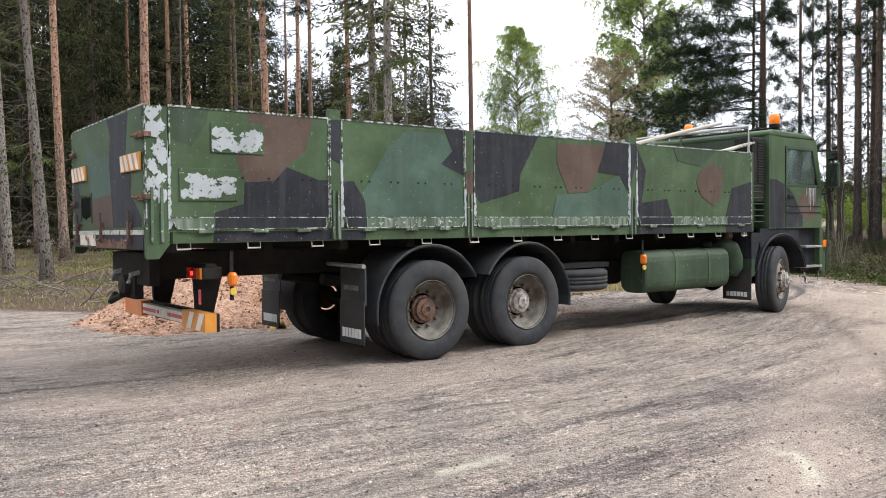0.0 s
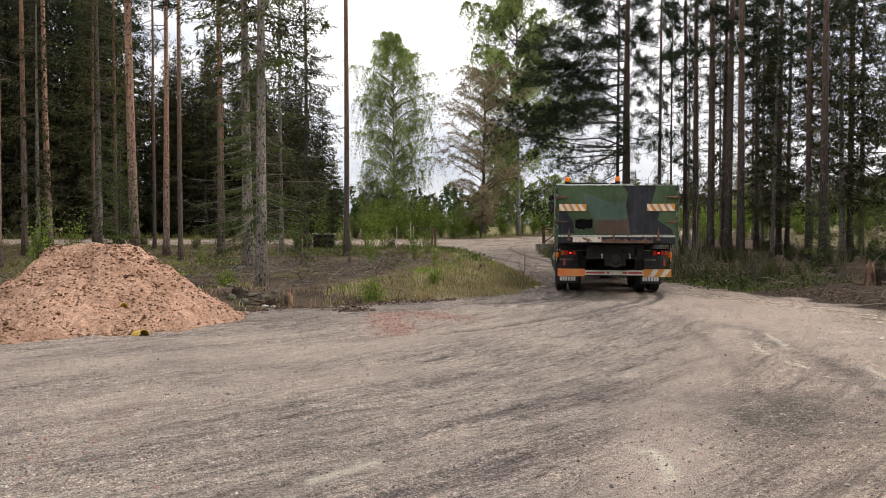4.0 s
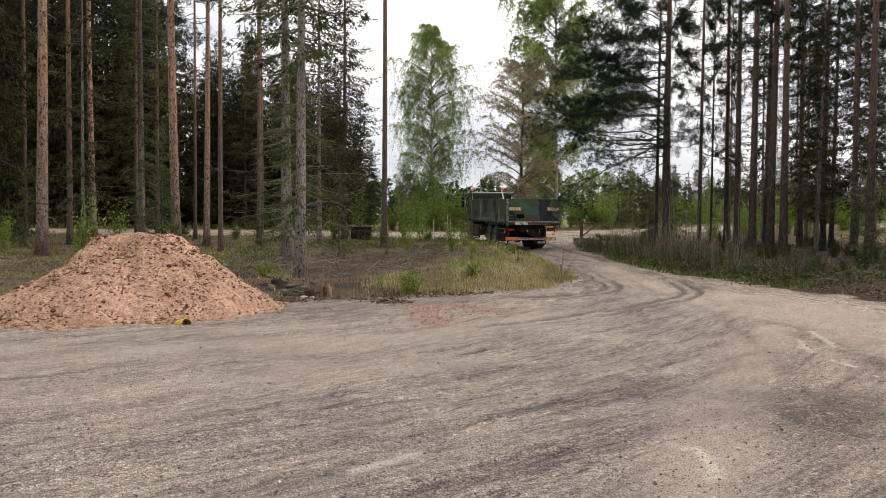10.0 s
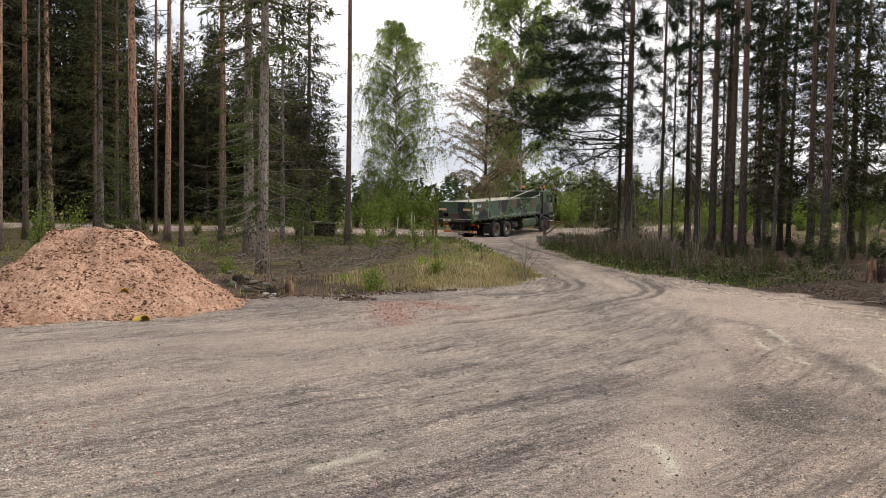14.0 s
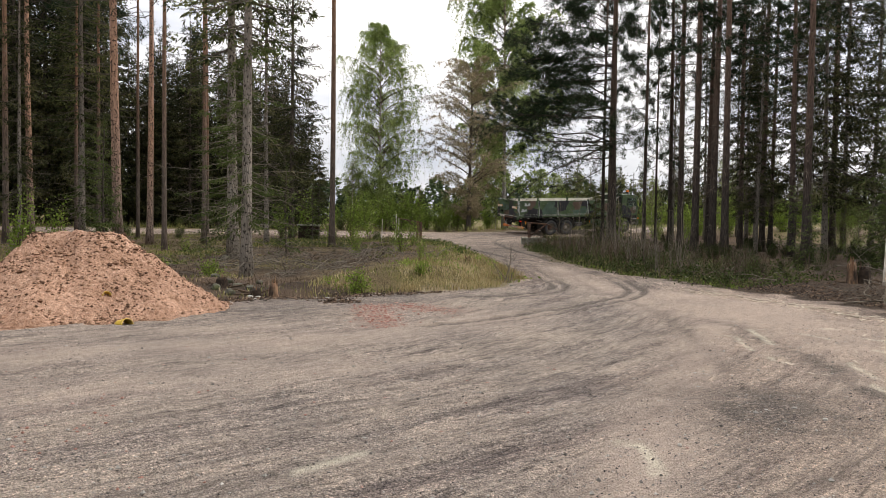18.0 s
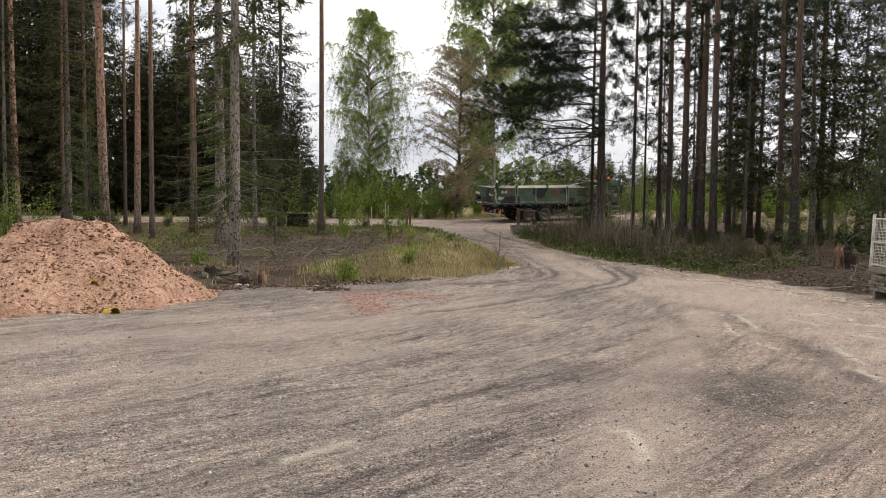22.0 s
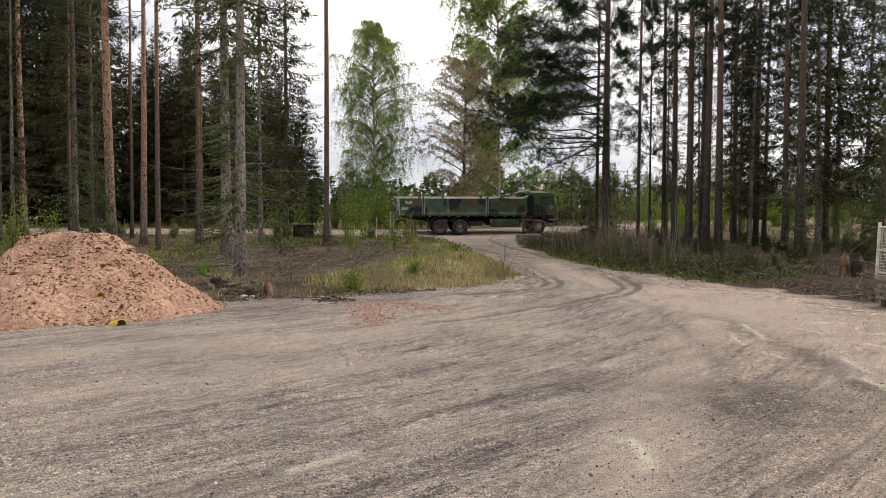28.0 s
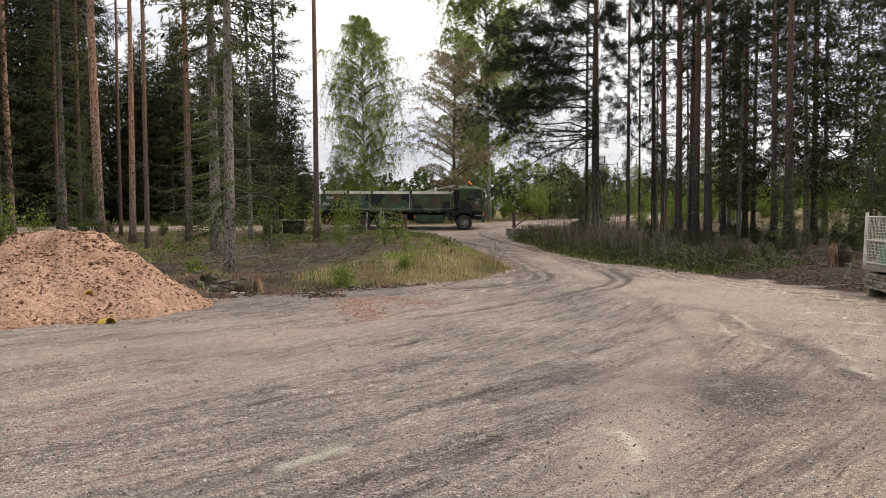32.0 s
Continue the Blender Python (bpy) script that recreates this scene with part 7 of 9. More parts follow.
def litter():
    """Bark strips, chips and clods along the right edge of the yard."""
    rng = np.random.default_rng(161)
    chips, bits = Mesh(), Mesh()
    for _ in range(300):
        k = rng.random()
        x, y = 5.9 + 1.2 * k + rng.normal(0, 0.2), 19.2 - 7.2 * k + rng.normal(0, 0.5)
        a, ln, w = rng.uniform(0, 3.14), rng.uniform(0.04, 0.22), rng.uniform(0.008, 0.045)
        chips.box(-ln / 2, ln / 2, -w / 2, w / 2, 0, 0.008, 0, pose(x, y, float(surface_z(np.array([x]), np.array([y]))[0][0]) + 0.002, rng.uniform(-6, 6), rng.uniform(-6, 6), math.degrees(a)))
    for _ in range(44):
        x, y = rng.uniform(3.6, 6.4), rng.uniform(6.2, 12.5)
        ln, w = 0.05 + 0.22 * rng.random() ** 2, rng.uniform(0.012, 0.035)
        chips.box(-ln / 2, ln / 2, -w / 2, w / 2, 0, 0.004, 0, pose(x, y, float(surface_z(np.array([x]), np.array([y]))[0][0]) + 0.002, 0, rng.uniform(-4, 4), rng.uniform(0, 180)))
    for _ in range(2600):
        k = rng.random()
        x, y = 7.2 + 1.0 * k + abs(rng.normal(0, 1.0)), 21.5 - 8 * k + rng.normal(0, 0.6)
        r = 0.008 + 0.03 * rng.random() ** 2
        pebble(bits, rng, (x, y, on_ground(x, y) + r * 0.3), r)
    single("wood_chips", chips, WOODCHIP, "pale wood chips and bark strips along the yard edge", "wood chips", kind="stuff")
    single("soil_clods", bits, SOILBIT, "dark soil clods and bark on the verge", "soil", kind="stuff")
    for i0, i1 in ((0, 3.2), (3.6, 5.1), (5.9, 7.6), (8.0, 9.2)):
        line = Mesh()
        steps = np.linspace(i0, i1, 7)
        x, y = 6.2 + 0.07 * steps + 0.03 * np.sin(steps * 1.7), 18.4 - 0.62 * steps
        line.tube(np.stack([x, y, surface_z(x, y)[0] + 0.014], 1), rng.uniform(0.016, 0.024), 6)
        single("peeled_pole", line, WOODCHIP, "thin peeled pole lying along the yard edge", "pole", "peeled poles")


litter()


# ---- gate posts at the mouth of the drive ----
def gate_left():
    g = thing("gate_post", "rusty steel gate post on a concrete foot with pale marker poles", "gate post", "gate posts", m=pose(-0.83, 44.0, on_ground(-0.83, 44.0)))
    part("foot", Mesh().box(-0.85, 0.75, -0.4, 0.4, -0.15, 0.14), CONCRETE, g, "mossy concrete foot", bevel=0.04)
    part("post", Mesh().box(0.1, 0.24, -0.1, 0.1, 0.1, 1.15), RUST, g, bevel=0.01)
    part("post", Mesh().box(0.28, 0.42, -0.05, 0.15, 0.2, 1.12), RUST, g, bevel=0.01)
    part("brace", Mesh().tube([(-0.8, -0.1, 1.28), (0.0, 0, 1.14), (0.3, 0, 1.08)], 0.03, 6), RUST, g)
    part("brace", Mesh().tube([(-0.4, 0, 1.2), (0.15, 0, 0.7)], 0.022, 6), RUST, g)
    for x, h in ((-1.0, 1.5), (-0.86, 1.32), (-1.75, 1.25)):
        part("marker_pole", Mesh().tube([(x, -0.15, -0.1), (x + 0.03, -0.15, h)], 0.025, 6), ALU, g, "pale yellowed marker pole")
    return g


def gate_right():
    g = thing("gate_post", "rusty steel gate post with sagging bar on a concrete block", "gate post", "gate posts", m=pose(5.6, 45.6, on_ground(5.6, 45.6)))
    part("foot", Mesh().box(-0.42, 0.95, -0.4, 0.4, -0.2, 0.36), CONCRETE, g, "weathered concrete block", bevel=0.04)
    part("post", Mesh().box(-0.08, 0.08, -0.08, 0.08, 0.25, 1.22), RUST, g, bevel=0.01)
    part("bar", Mesh().tube([(-0.1, 0, 1.2), (1.0, 0, 1.12), (1.62, 0, 0.82)], 0.04, 8), RUST, g)
    part("brace", Mesh().tube([(0.05, 0, 0.45), (0.95, 0, 1.1)], 0.035, 8), RUST, g)
    return g


gate_left()
gate_right()

trough = thing("concrete_box", "dark mossy concrete box among the trees", "box", m=pose(-6.6, 44.6, on_ground(-6.6, 44.6), 0, 0, 4))
part("body", Mesh().box(-0.55, 0.55, -0.4, 0.4, -0.1, 0.78), DARKROOT, trough, bevel=0.03)
part("lid", Mesh().box(-0.62, 0.62, -0.47, 0.47, 0.783, 0.88), CONCRETE, trough, "concrete lid slab", bevel=0.02)


# ---- mesh crate on a stack of boards ----
def crate():
    x0, y0 = 8.4, 13.15
    z0 = on_ground(x0, y0)
    stack = thing("board_stack", "stack of weathered boards on bearers at the yard edge", "boards", m=pose(x0, y0, z0, 0, 0, -8))
    for yy in (-0.4, 0.4):
        part("bearer", Mesh().box(-0.66, 0.9, yy - 0.05, yy + 0.05, -0.05, 0.1), WOODGREY, stack, bevel=0.006)
    rng = np.random.default_rng(171)
    for lay in range(5):
        for row in range(5):
            y = -0.5 + row * 0.205
            j = rng.uniform(-0.03, 0.03)
            part("board", Mesh().box(-0.7 + j, 0.95 + j, y, y + 0.195, 0.105 + lay * 0.055, 0.152 + lay * 0.055), WOODGREY, stack, bevel=0.004)
    cage = thing("mesh_crate", "white wire mesh pallet crate holding green plastic", "crate", m=pose(x0 + 0.02, y0, z0 + 0.4, 0, 2.0, -8))
    part("base", Mesh().box(-0.75, 0.75, -0.5, 0.5, 0.0, 0.07), WOODGREY, cage, "wooden pallet base", bevel=0.005)
    white = surface("chipped_white_enamel", [(0.35, (0.4, 0.38, 0.34)), (0.6, (0.68, 0.67, 0.63))], 12, rough=0.5, stain=(0.5, 0.44, 0.36), stain_scale=5)
    for x in (-0.72, 0.72):
        for y in (-0.47, 0.47):
            part("corner_post", Mesh().tube([(x, y, 0.05), (x, y, 0.98)], 0.028, 8), white, cage)
    for z in (0.12, 0.5, 0.9):
        for a, b in (((-0.72, -0.47), (0.72, -0.47)), ((0.72, -0.47), (0.72, 0.47)), ((0.72, 0.47), (-0.72, 0.47)), ((-0.72, 0.47), (-0.72, -0.47))):
            part("rail", Mesh().tube([(*a, z), (*b, z)], 0.014, 6), white, cage)
    for side in range(4):
        w = Mesh()
        a, b = (((-0.72, -0.47), (0.72, -0.47)), ((0.72, -0.47), (0.72, 0.47)), ((0.72, 0.47), (-0.72, 0.47)), ((-0.72, 0.47), (-0.72, -0.47)))[side]
        a, b = np.array(a), np.array(b)
        n = 28 if side % 2 == 0 else 18
        for k in range(1, n):
            p = a + (b - a) * k / n
            w.tube([(p[0], p[1], 0.12), (p[0], p[1], 0.9)], 0.003, 4, cap=False)
        for k in range(1, 15):
            z = 0.12 + 0.78 * k / 15
            w.tube([(*a, z), (*b, z)], 0.003, 4, cap=False)
        part("wire_mesh", w, white, cage)
    tray = thing("plastic_tub", "green plastic tub inside the mesh crate", "tub", m=pose(x0 + 0.02, y0, z0 + 0.475, 0, 2.0, -8))
    part("body", Mesh().box(-0.55, 0.5, -0.35, 0.35, 0, 0.3), GREENPLASTIC, tray, bevel=0.03)
    part("rim", Mesh().box(-0.58, 0.53, -0.38, 0.38, 0.302, 0.34), GREENPLASTIC, tray, bevel=0.008)
    tag = Mesh().box(-0.57, -0.42, -0.487, -0.48, 0.15, 0.21)
    part("label_plate", tag, SIGNWHITE, cage, "white label plate")


crate()

# ---- the camouflaged army truck; x ahead, y left, z up from the ground under the rearmost axle ----
REAR, FRONT, HALF, TOP = -2.94, 5.85, 1.26, 2.43
AXLES = (0.0, 1.37, 6.75)
RADIUS = 0.523
truck = thing("truck", "camouflaged three-axle flatbed army truck with dropside body", "truck")

SIDE_SHAPES = [
    (1, [(-2.72, 2.43), (-2.39, 2.43), (-2.41, 2.32), (-2.55, 2.1), (-2.72, 2.16)]),
    (4, [(-2.03, 2.43), (-1.38, 2.43), (-1.46, 2.12), (-1.66, 1.96), (-1.78, 1.83), (-2.06, 1.8), (-2.15, 2.01), (-2.02, 2.32)]),
    (3, [(-2.07, 1.81), (-1.78, 1.83), (-1.66, 1.96), (-1.33, 1.85), (-1.2, 1.85), (-1.2, 1.26), (-2.37, 1.26), (-2.35, 1.54), (-2.08, 1.62)]),
    (3, [(-1.22, 2.43), (-1.08, 2.43), (-1.08, 2.0), (-1.22, 2.06)]),
    (2, [(-0.55, 2.19), (-0.3, 2.38), (0.16, 2.37), (0.27, 2.2), (0.12, 2.06), (0.38, 1.9), (0.43, 1.45), (-0.79, 1.46), (-0.85, 1.74)]),
    (3, [(-1.08, 1.84), (-0.95, 1.85), (-0.82, 1.65), (-0.81, 1.27), (-1.09, 1.27)]),
    (3, [(0.16, 2.43), (0.45, 2.43), (0.45, 1.93), (0.12, 2.06), (0.27, 2.2)]),
    (4, [(0.42, 2.0), (0.58, 1.95), (0.58, 1.55), (0.42, 1.6)]),
    (3, [(0.55, 2.43), (1.53, 2.43), (1.24, 1.98), (1.22, 1.79), (0.65, 1.65), (0.55, 1.78)]),
    (4, [(1.83, 2.36), (2.68, 2.38), (2.53, 2.07), (2.35, 1.8), (2.01, 1.78), (1.82, 2.13)]),
    (2, [(1.82, 1.76), (2.35, 1.79), (2.92, 2.02), (3.1, 1.77), (3.1, 1.41), (1.72, 1.43)]),
    (3, [(2.68, 2.43), (3.24, 2.43), (3.24, 2.2), (3.1, 1.81), (2.92, 2.02), (2.53, 2.05)]),
    (3, [(3.26, 2.4), (3.44, 2.1), (3.35, 1.68), (3.87, 1.74), (3.99, 1.48), (3.99, 1.26), (3.26, 1.26)]),
    (1, [(4.0, 2.43), (5.0, 2.43), (4.6, 2.2), (4.1, 2.25)]),
    (4, [(4.61, 2.14), (4.9, 2.26), (5.17, 2.15), (5.07, 1.79), (4.9, 1.65), (4.61, 1.79), (4.51, 1.98)]),
    (3, [(5.35, 1.91), (5.85, 2.02), (5.85, 1.26), (5.21, 1.26), (5.21, 1.51)]),
]
REAR_SHAPES = [
    (2, [(0.7, 2.3), (0.2, 2.1), (-0.2, 2.08), (-0.26, 1.73), (0.44, 1.68), (0.6, 1.95)]),
    (4, [(0.44, 1.7), (-0.27, 1.73), (-0.29, 1.4), (0.44, 1.4)]),
    (3, [(-0.14, 2.42), (-0.81, 2.42), (-0.7, 2.0), (-0.88, 1.86), (-0.84, 1.71), (-1.14, 1.51), (-1.16, 1.41), (-0.29, 1.41), (-0.26, 1.65), (-0.19, 2.01), (-0.24, 2.27)]),
    (3, [(1.19, 1.9), (1.06, 1.92), (0.9, 1.69), (0.86, 1.44), (1.19, 1.42)]),
]
CAMO = [GREEN, DGREEN, TEAL, NAVY, BROWN, WORN, BARE, INNER, RUSTWHITE, CHASSIS]


def clipped(poly, x0, x1, z0, z1):
    """A polygon cut to a rectangle."""
    for axis, limit, keep_over in ((0, x0, True), (0, x1, False), (1, z0, True), (1, z1, False)):
        out = []
        for a, b in zip(poly, poly[1:] + poly[:1]):
            ia, ib = ((p[axis] >= limit) == keep_over or p[axis] == limit for p in (a, b))
            if ia:
                out.append(a)
            if ia != ib:
                k = (limit - a[axis]) / (b[axis] - a[axis])
                out.append((a[0] + k * (b[0] - a[0]), a[1] + k * (b[1] - a[1])))
        poly = out
        if len(poly) < 3:
            return []
    return poly


def painted(mesh, shapes, plane, face, out, x0, x1, z0, z1):
    """Paint fields laid on a panel, each a hair prouder than the last."""
    for k, (slot, poly) in enumerate(shapes):
        cut = clipped(poly, x0, x1, z0, z1)
        if cut:
            a, b = sorted((face - out * 0.004, face + out * (0.0012 + 0.0003 * k)))
            mesh.prism(cut, plane, a, b, slot)


def mirrored(shapes):
    return [(slot, [(2.91 - x, z) for x, z in poly[::-1]]) for slot, poly in shapes]


def body_sides():
    panels = [(-2.74, -1.22), (-1.08, 0.43), (0.56, 3.1), (3.26, 5.84)]
    posts = [(-2.94, -2.755), (-1.21, -1.09), (0.44, 0.55), (3.11, 3.25)]
    for s, shapes in ((-1, SIDE_SHAPES), (1, mirrored(SIDE_SHAPES))):
        face = s * HALF
        for i, (x0, x1) in enumerate(panels):
            m = Mesh()
            m.box(x0, x1, min(face, face - s * 0.03), max(face, face - s * 0.03), 1.385, TOP)
            m.box(x0 + 0.02, x1 - 0.02, min(face - s * 0.031, face - s * 0.045), max(face - s * 0.031, face - s * 0.045), 1.39, TOP - 0.01, 7)
            painted(m, shapes, "xz", face, s, x0 + 0.012, x1 - 0.012, 1.5, TOP - 0.004)
            for x in np.arange(x0 + 0.22, x1 - 0.1, 0.34):
                for dx in (0, 0.09):
                    a, b = sorted((face, face + s * 0.009))
                    m.box(x + dx - 0.009, x + dx + 0.009, a, b, 1.84, 1.858, 9)
            panel = part("side_panel", m, CAMO, truck)
            lip = Mesh()
            lip.prism([(x0 + 0.0, 1.5), (x0 + 0.05, 1.395), (x1 - 0.05, 1.395), (x1, 1.5)], "xz", *sorted((face + s * 0.001, face + s * 0.022)), 5)
            painted(lip, [q for q in shapes if q[0] in (3, 4)], "xz", face + s * 0.022, s, x0 + 0.05, x1 - 0.05, 1.4, 1.492)
            part("lower_lip", lip, CAMO, panel, "chipped lower edge of the dropside")
            rim = Mesh()
            f0, f1 = sorted((face + s * 0.0205, face + s * 0.0255))
            rim.prism([(x0 + 0.003, 1.492), (x1 - 0.003, 1.492), (x1 - 0.007, 1.502), (x0 + 0.007, 1.502)], "xz", f0, f1)
            rim.prism([(x0 + 0.05, 1.393), (x0 + 0.062, 1.393), (x0 + 0.012, 1.491), (x0 + 0.002, 1.491)], "xz", f0, f1)
            rim.prism([(x1 - 0.062, 1.393), (x1 - 0.05, 1.393), (x1 - 0.002, 1.491), (x1 - 0.012, 1.491)], "xz", f0, f1)
            rim.box(x0 + 0.064, x1 - 0.064, f0, f1, 1.392, 1.402)
            part("worn_rim", rim, EDGECHIP, panel, "paint worn to white metal round the lip")
            e = Mesh()
            for a0, a1, b0, b1 in ((x0, x1, TOP + 0.001, TOP + 0.016), (x0, x0 + 0.011, 1.5, TOP), (x1 - 0.011, x1, 1.5, TOP)):
                e.box(a0, a1, *sorted((face - s * 0.012, face + s * 0.006)), b0, b1)
            part("edge_strip", e, EDGECHIP, panel, "worn pale panel edge")
            for x in (x0 + 0.3, (x0 + x1) / 2 + 0.05, x1 - 0.28):
                part("hinge", Mesh().box(x - 0.07, x + 0.07, *sorted((face + s * 0.0, face + s * 0.03)), 1.36, 1.392), WORN, panel, bevel=0.006)
        for x0, x1 in posts:
            m = Mesh().box(x0, x1, *sorted((face - s * 0.06, face + s * 0.004)), 1.275, TOP + (0.1 if x0 > -2 and abs(x0 + 1.21) < 0.1 or abs(x0 - 3.11) < 0.1 else 0.0))
            painted(m, shapes, "xz", face + s * 0.004, s, x0 + 0.004, x1 - 0.004, 1.28, TOP)
            for k in (0.25, 0.7):
                x = x0 + (x1 - x0) * k
                m.box(x - 0.011, x + 0.011, *sorted((face, face + s * 0.024)), 1.29, 1.75, 5)
            post = part("side_post", m, CAMO, truck)
            part("edge_strip", Mesh().box(x0 - 0.001, x0 + 0.009, *sorted((face - s * 0.05, face + s * 0.009)), 1.4, TOP + 0.004), EDGECHIP, post, "chipped pale post edge")
        m = Mesh().box(-2.72, FRONT, *sorted((face - s * 0.08, face - s * 0.002)), 1.275, 1.378)
        painted(m, shapes, "xz", face - s * 0.002, s, -2.72, FRONT, 1.28, 1.376)
        part("side_rail", m, CAMO, truck, bevel=0.004)
        for k in range(14):
            x = -2.62 + k * 0.64
            u = [(x - 0.06, face - s * 0.03, 1.28), (x - 0.06, face - s * 0.02, 1.225), (x + 0.06, face - s * 0.02, 1.225), (x + 0.06, face - s * 0.03, 1.28)]
            part("rope_hook", Mesh().tube(u, 0.008, 6), ALU, truck, "pale bent steel rope hook")
    # repair plates on the rear dropside
    for x0, x1, z0, z1 in ((-2.38, -1.88, 2.06, 2.33), (-2.66, -2.14, 1.64, 1.92)):
        plate = part("repair_plate", Mesh().box(x0, x1, -HALF - 0.009, -HALF + 0.002, z0, z1), GREEN, truck, bevel=0.003)
        rng = np.random.default_rng(int(z0 * 100))
        flakes = Mesh()
        for k in range(34):
            cx = x0 + (x1 - x0) * (0.1 + 0.8 * rng.random())
            cz = z0 + (z1 - z0) * (0.15 + 0.5 * rng.random() * (1.2 if k % 3 else 0.5))
            r = rng.uniform(0.03, 0.095)
            poly = [(min(max(cx + r * rng.uniform(0.5, 1.3) * math.cos(a), x0 + 0.01), x1 - 0.01), min(max(cz + 0.6 * r * rng.uniform(0.4, 1.3) * math.sin(a), z0 + 0.008), z1 - 0.008)) for a in np.linspace(0, 6.15, 19)]
            flakes.prism(poly, "xz", -HALF - 0.0106 - 0.0001 * k, -HALF - 0.008)
        tagged(part("bare_patch", flakes, BARE, plate, "flaked patch of bare pale primer"), kind="stuff")
        for x in (x0 + 0.02, (x0 + x1) / 2, x1 - 0.02):
            for z in (z0 + 0.015, z1 - 0.015):
                part("rivet", Mesh().lathe([(0.008, 0), (0.006, -0.006)], (x, -HALF - 0.009, z), "y", 8), WORN, plate)
    # chipped patches down the rear corner posts
    rng = np.random.default_rng(9)
    for s in (-1, 1):
        chips = Mesh()
        for k in range(34):
            cx, cz, r = rng.uniform(-2.92, -2.79), rng.uniform(1.6, 2.41), rng.uniform(0.02, 0.06)
            poly = [(min(max(cx + r * rng.uniform(0.4, 1.2) * math.cos(a), -2.935), -2.762), cz + 1.3 * r * rng.uniform(0.4, 1.2) * math.sin(a)) for a in np.linspace(0, 6.1, 17)]
            chips.prism(poly, "xz", *sorted((s * (HALF + 0.002), s * (HALF + 0.0095 + 0.0001 * k))))
        tagged(part("bare_patch", chips, BARE, truck, "flaked paint on the corner post"), kind="stuff")
    # paint flaked off along the panel joints
    for s in (-1, 1):
        for x, z1 in ((-2.745, 2.0), (-1.085, 2.05), (0.435, 1.8), (0.565, 1.75), (3.115, 2.4), (3.255, 2.1)):
            flake = Mesh()
            zs = np.linspace(1.4, z1, 15)
            edge = rng.uniform(0.004, 0.034, 15) * np.linspace(1.25, 0.5, 15)
            flake.prism([(x - 0.012, 1.4), (x + 0.01, 1.4)] + list(zip(x + edge, zs)) + [(x - 0.012, z1)], "xz", *sorted((s * (HALF + 0.0055), s * (HALF + 0.0105))))
            part("bare_patch", flake, BARE, truck, "paint flaked to pale primer along a panel joint")
    part("bed_floor", Mesh().box(REAR + 0.05, FRONT, -HALF + 0.08, HALF - 0.08, 1.29, 1.37), INNER, truck, "worn plank bed floor")
    head = Mesh().box(FRONT + 0.002, FRONT + 0.05, -HALF, HALF, 1.28, TOP + 0.02)
    head.box(FRONT - 0.012, FRONT + 0.0, -HALF + 0.06, HALF - 0.06, 1.4, TOP - 0.02, 7)
    part("headboard", head, CAMO, truck)
    for k in range(11):
        x = -2.6 + k * 0.8
        part("cross_member", Mesh().box(x - 0.04, x + 0.04, -1.15, 1.15, 1.19, 1.286), CHASSIS, truck)


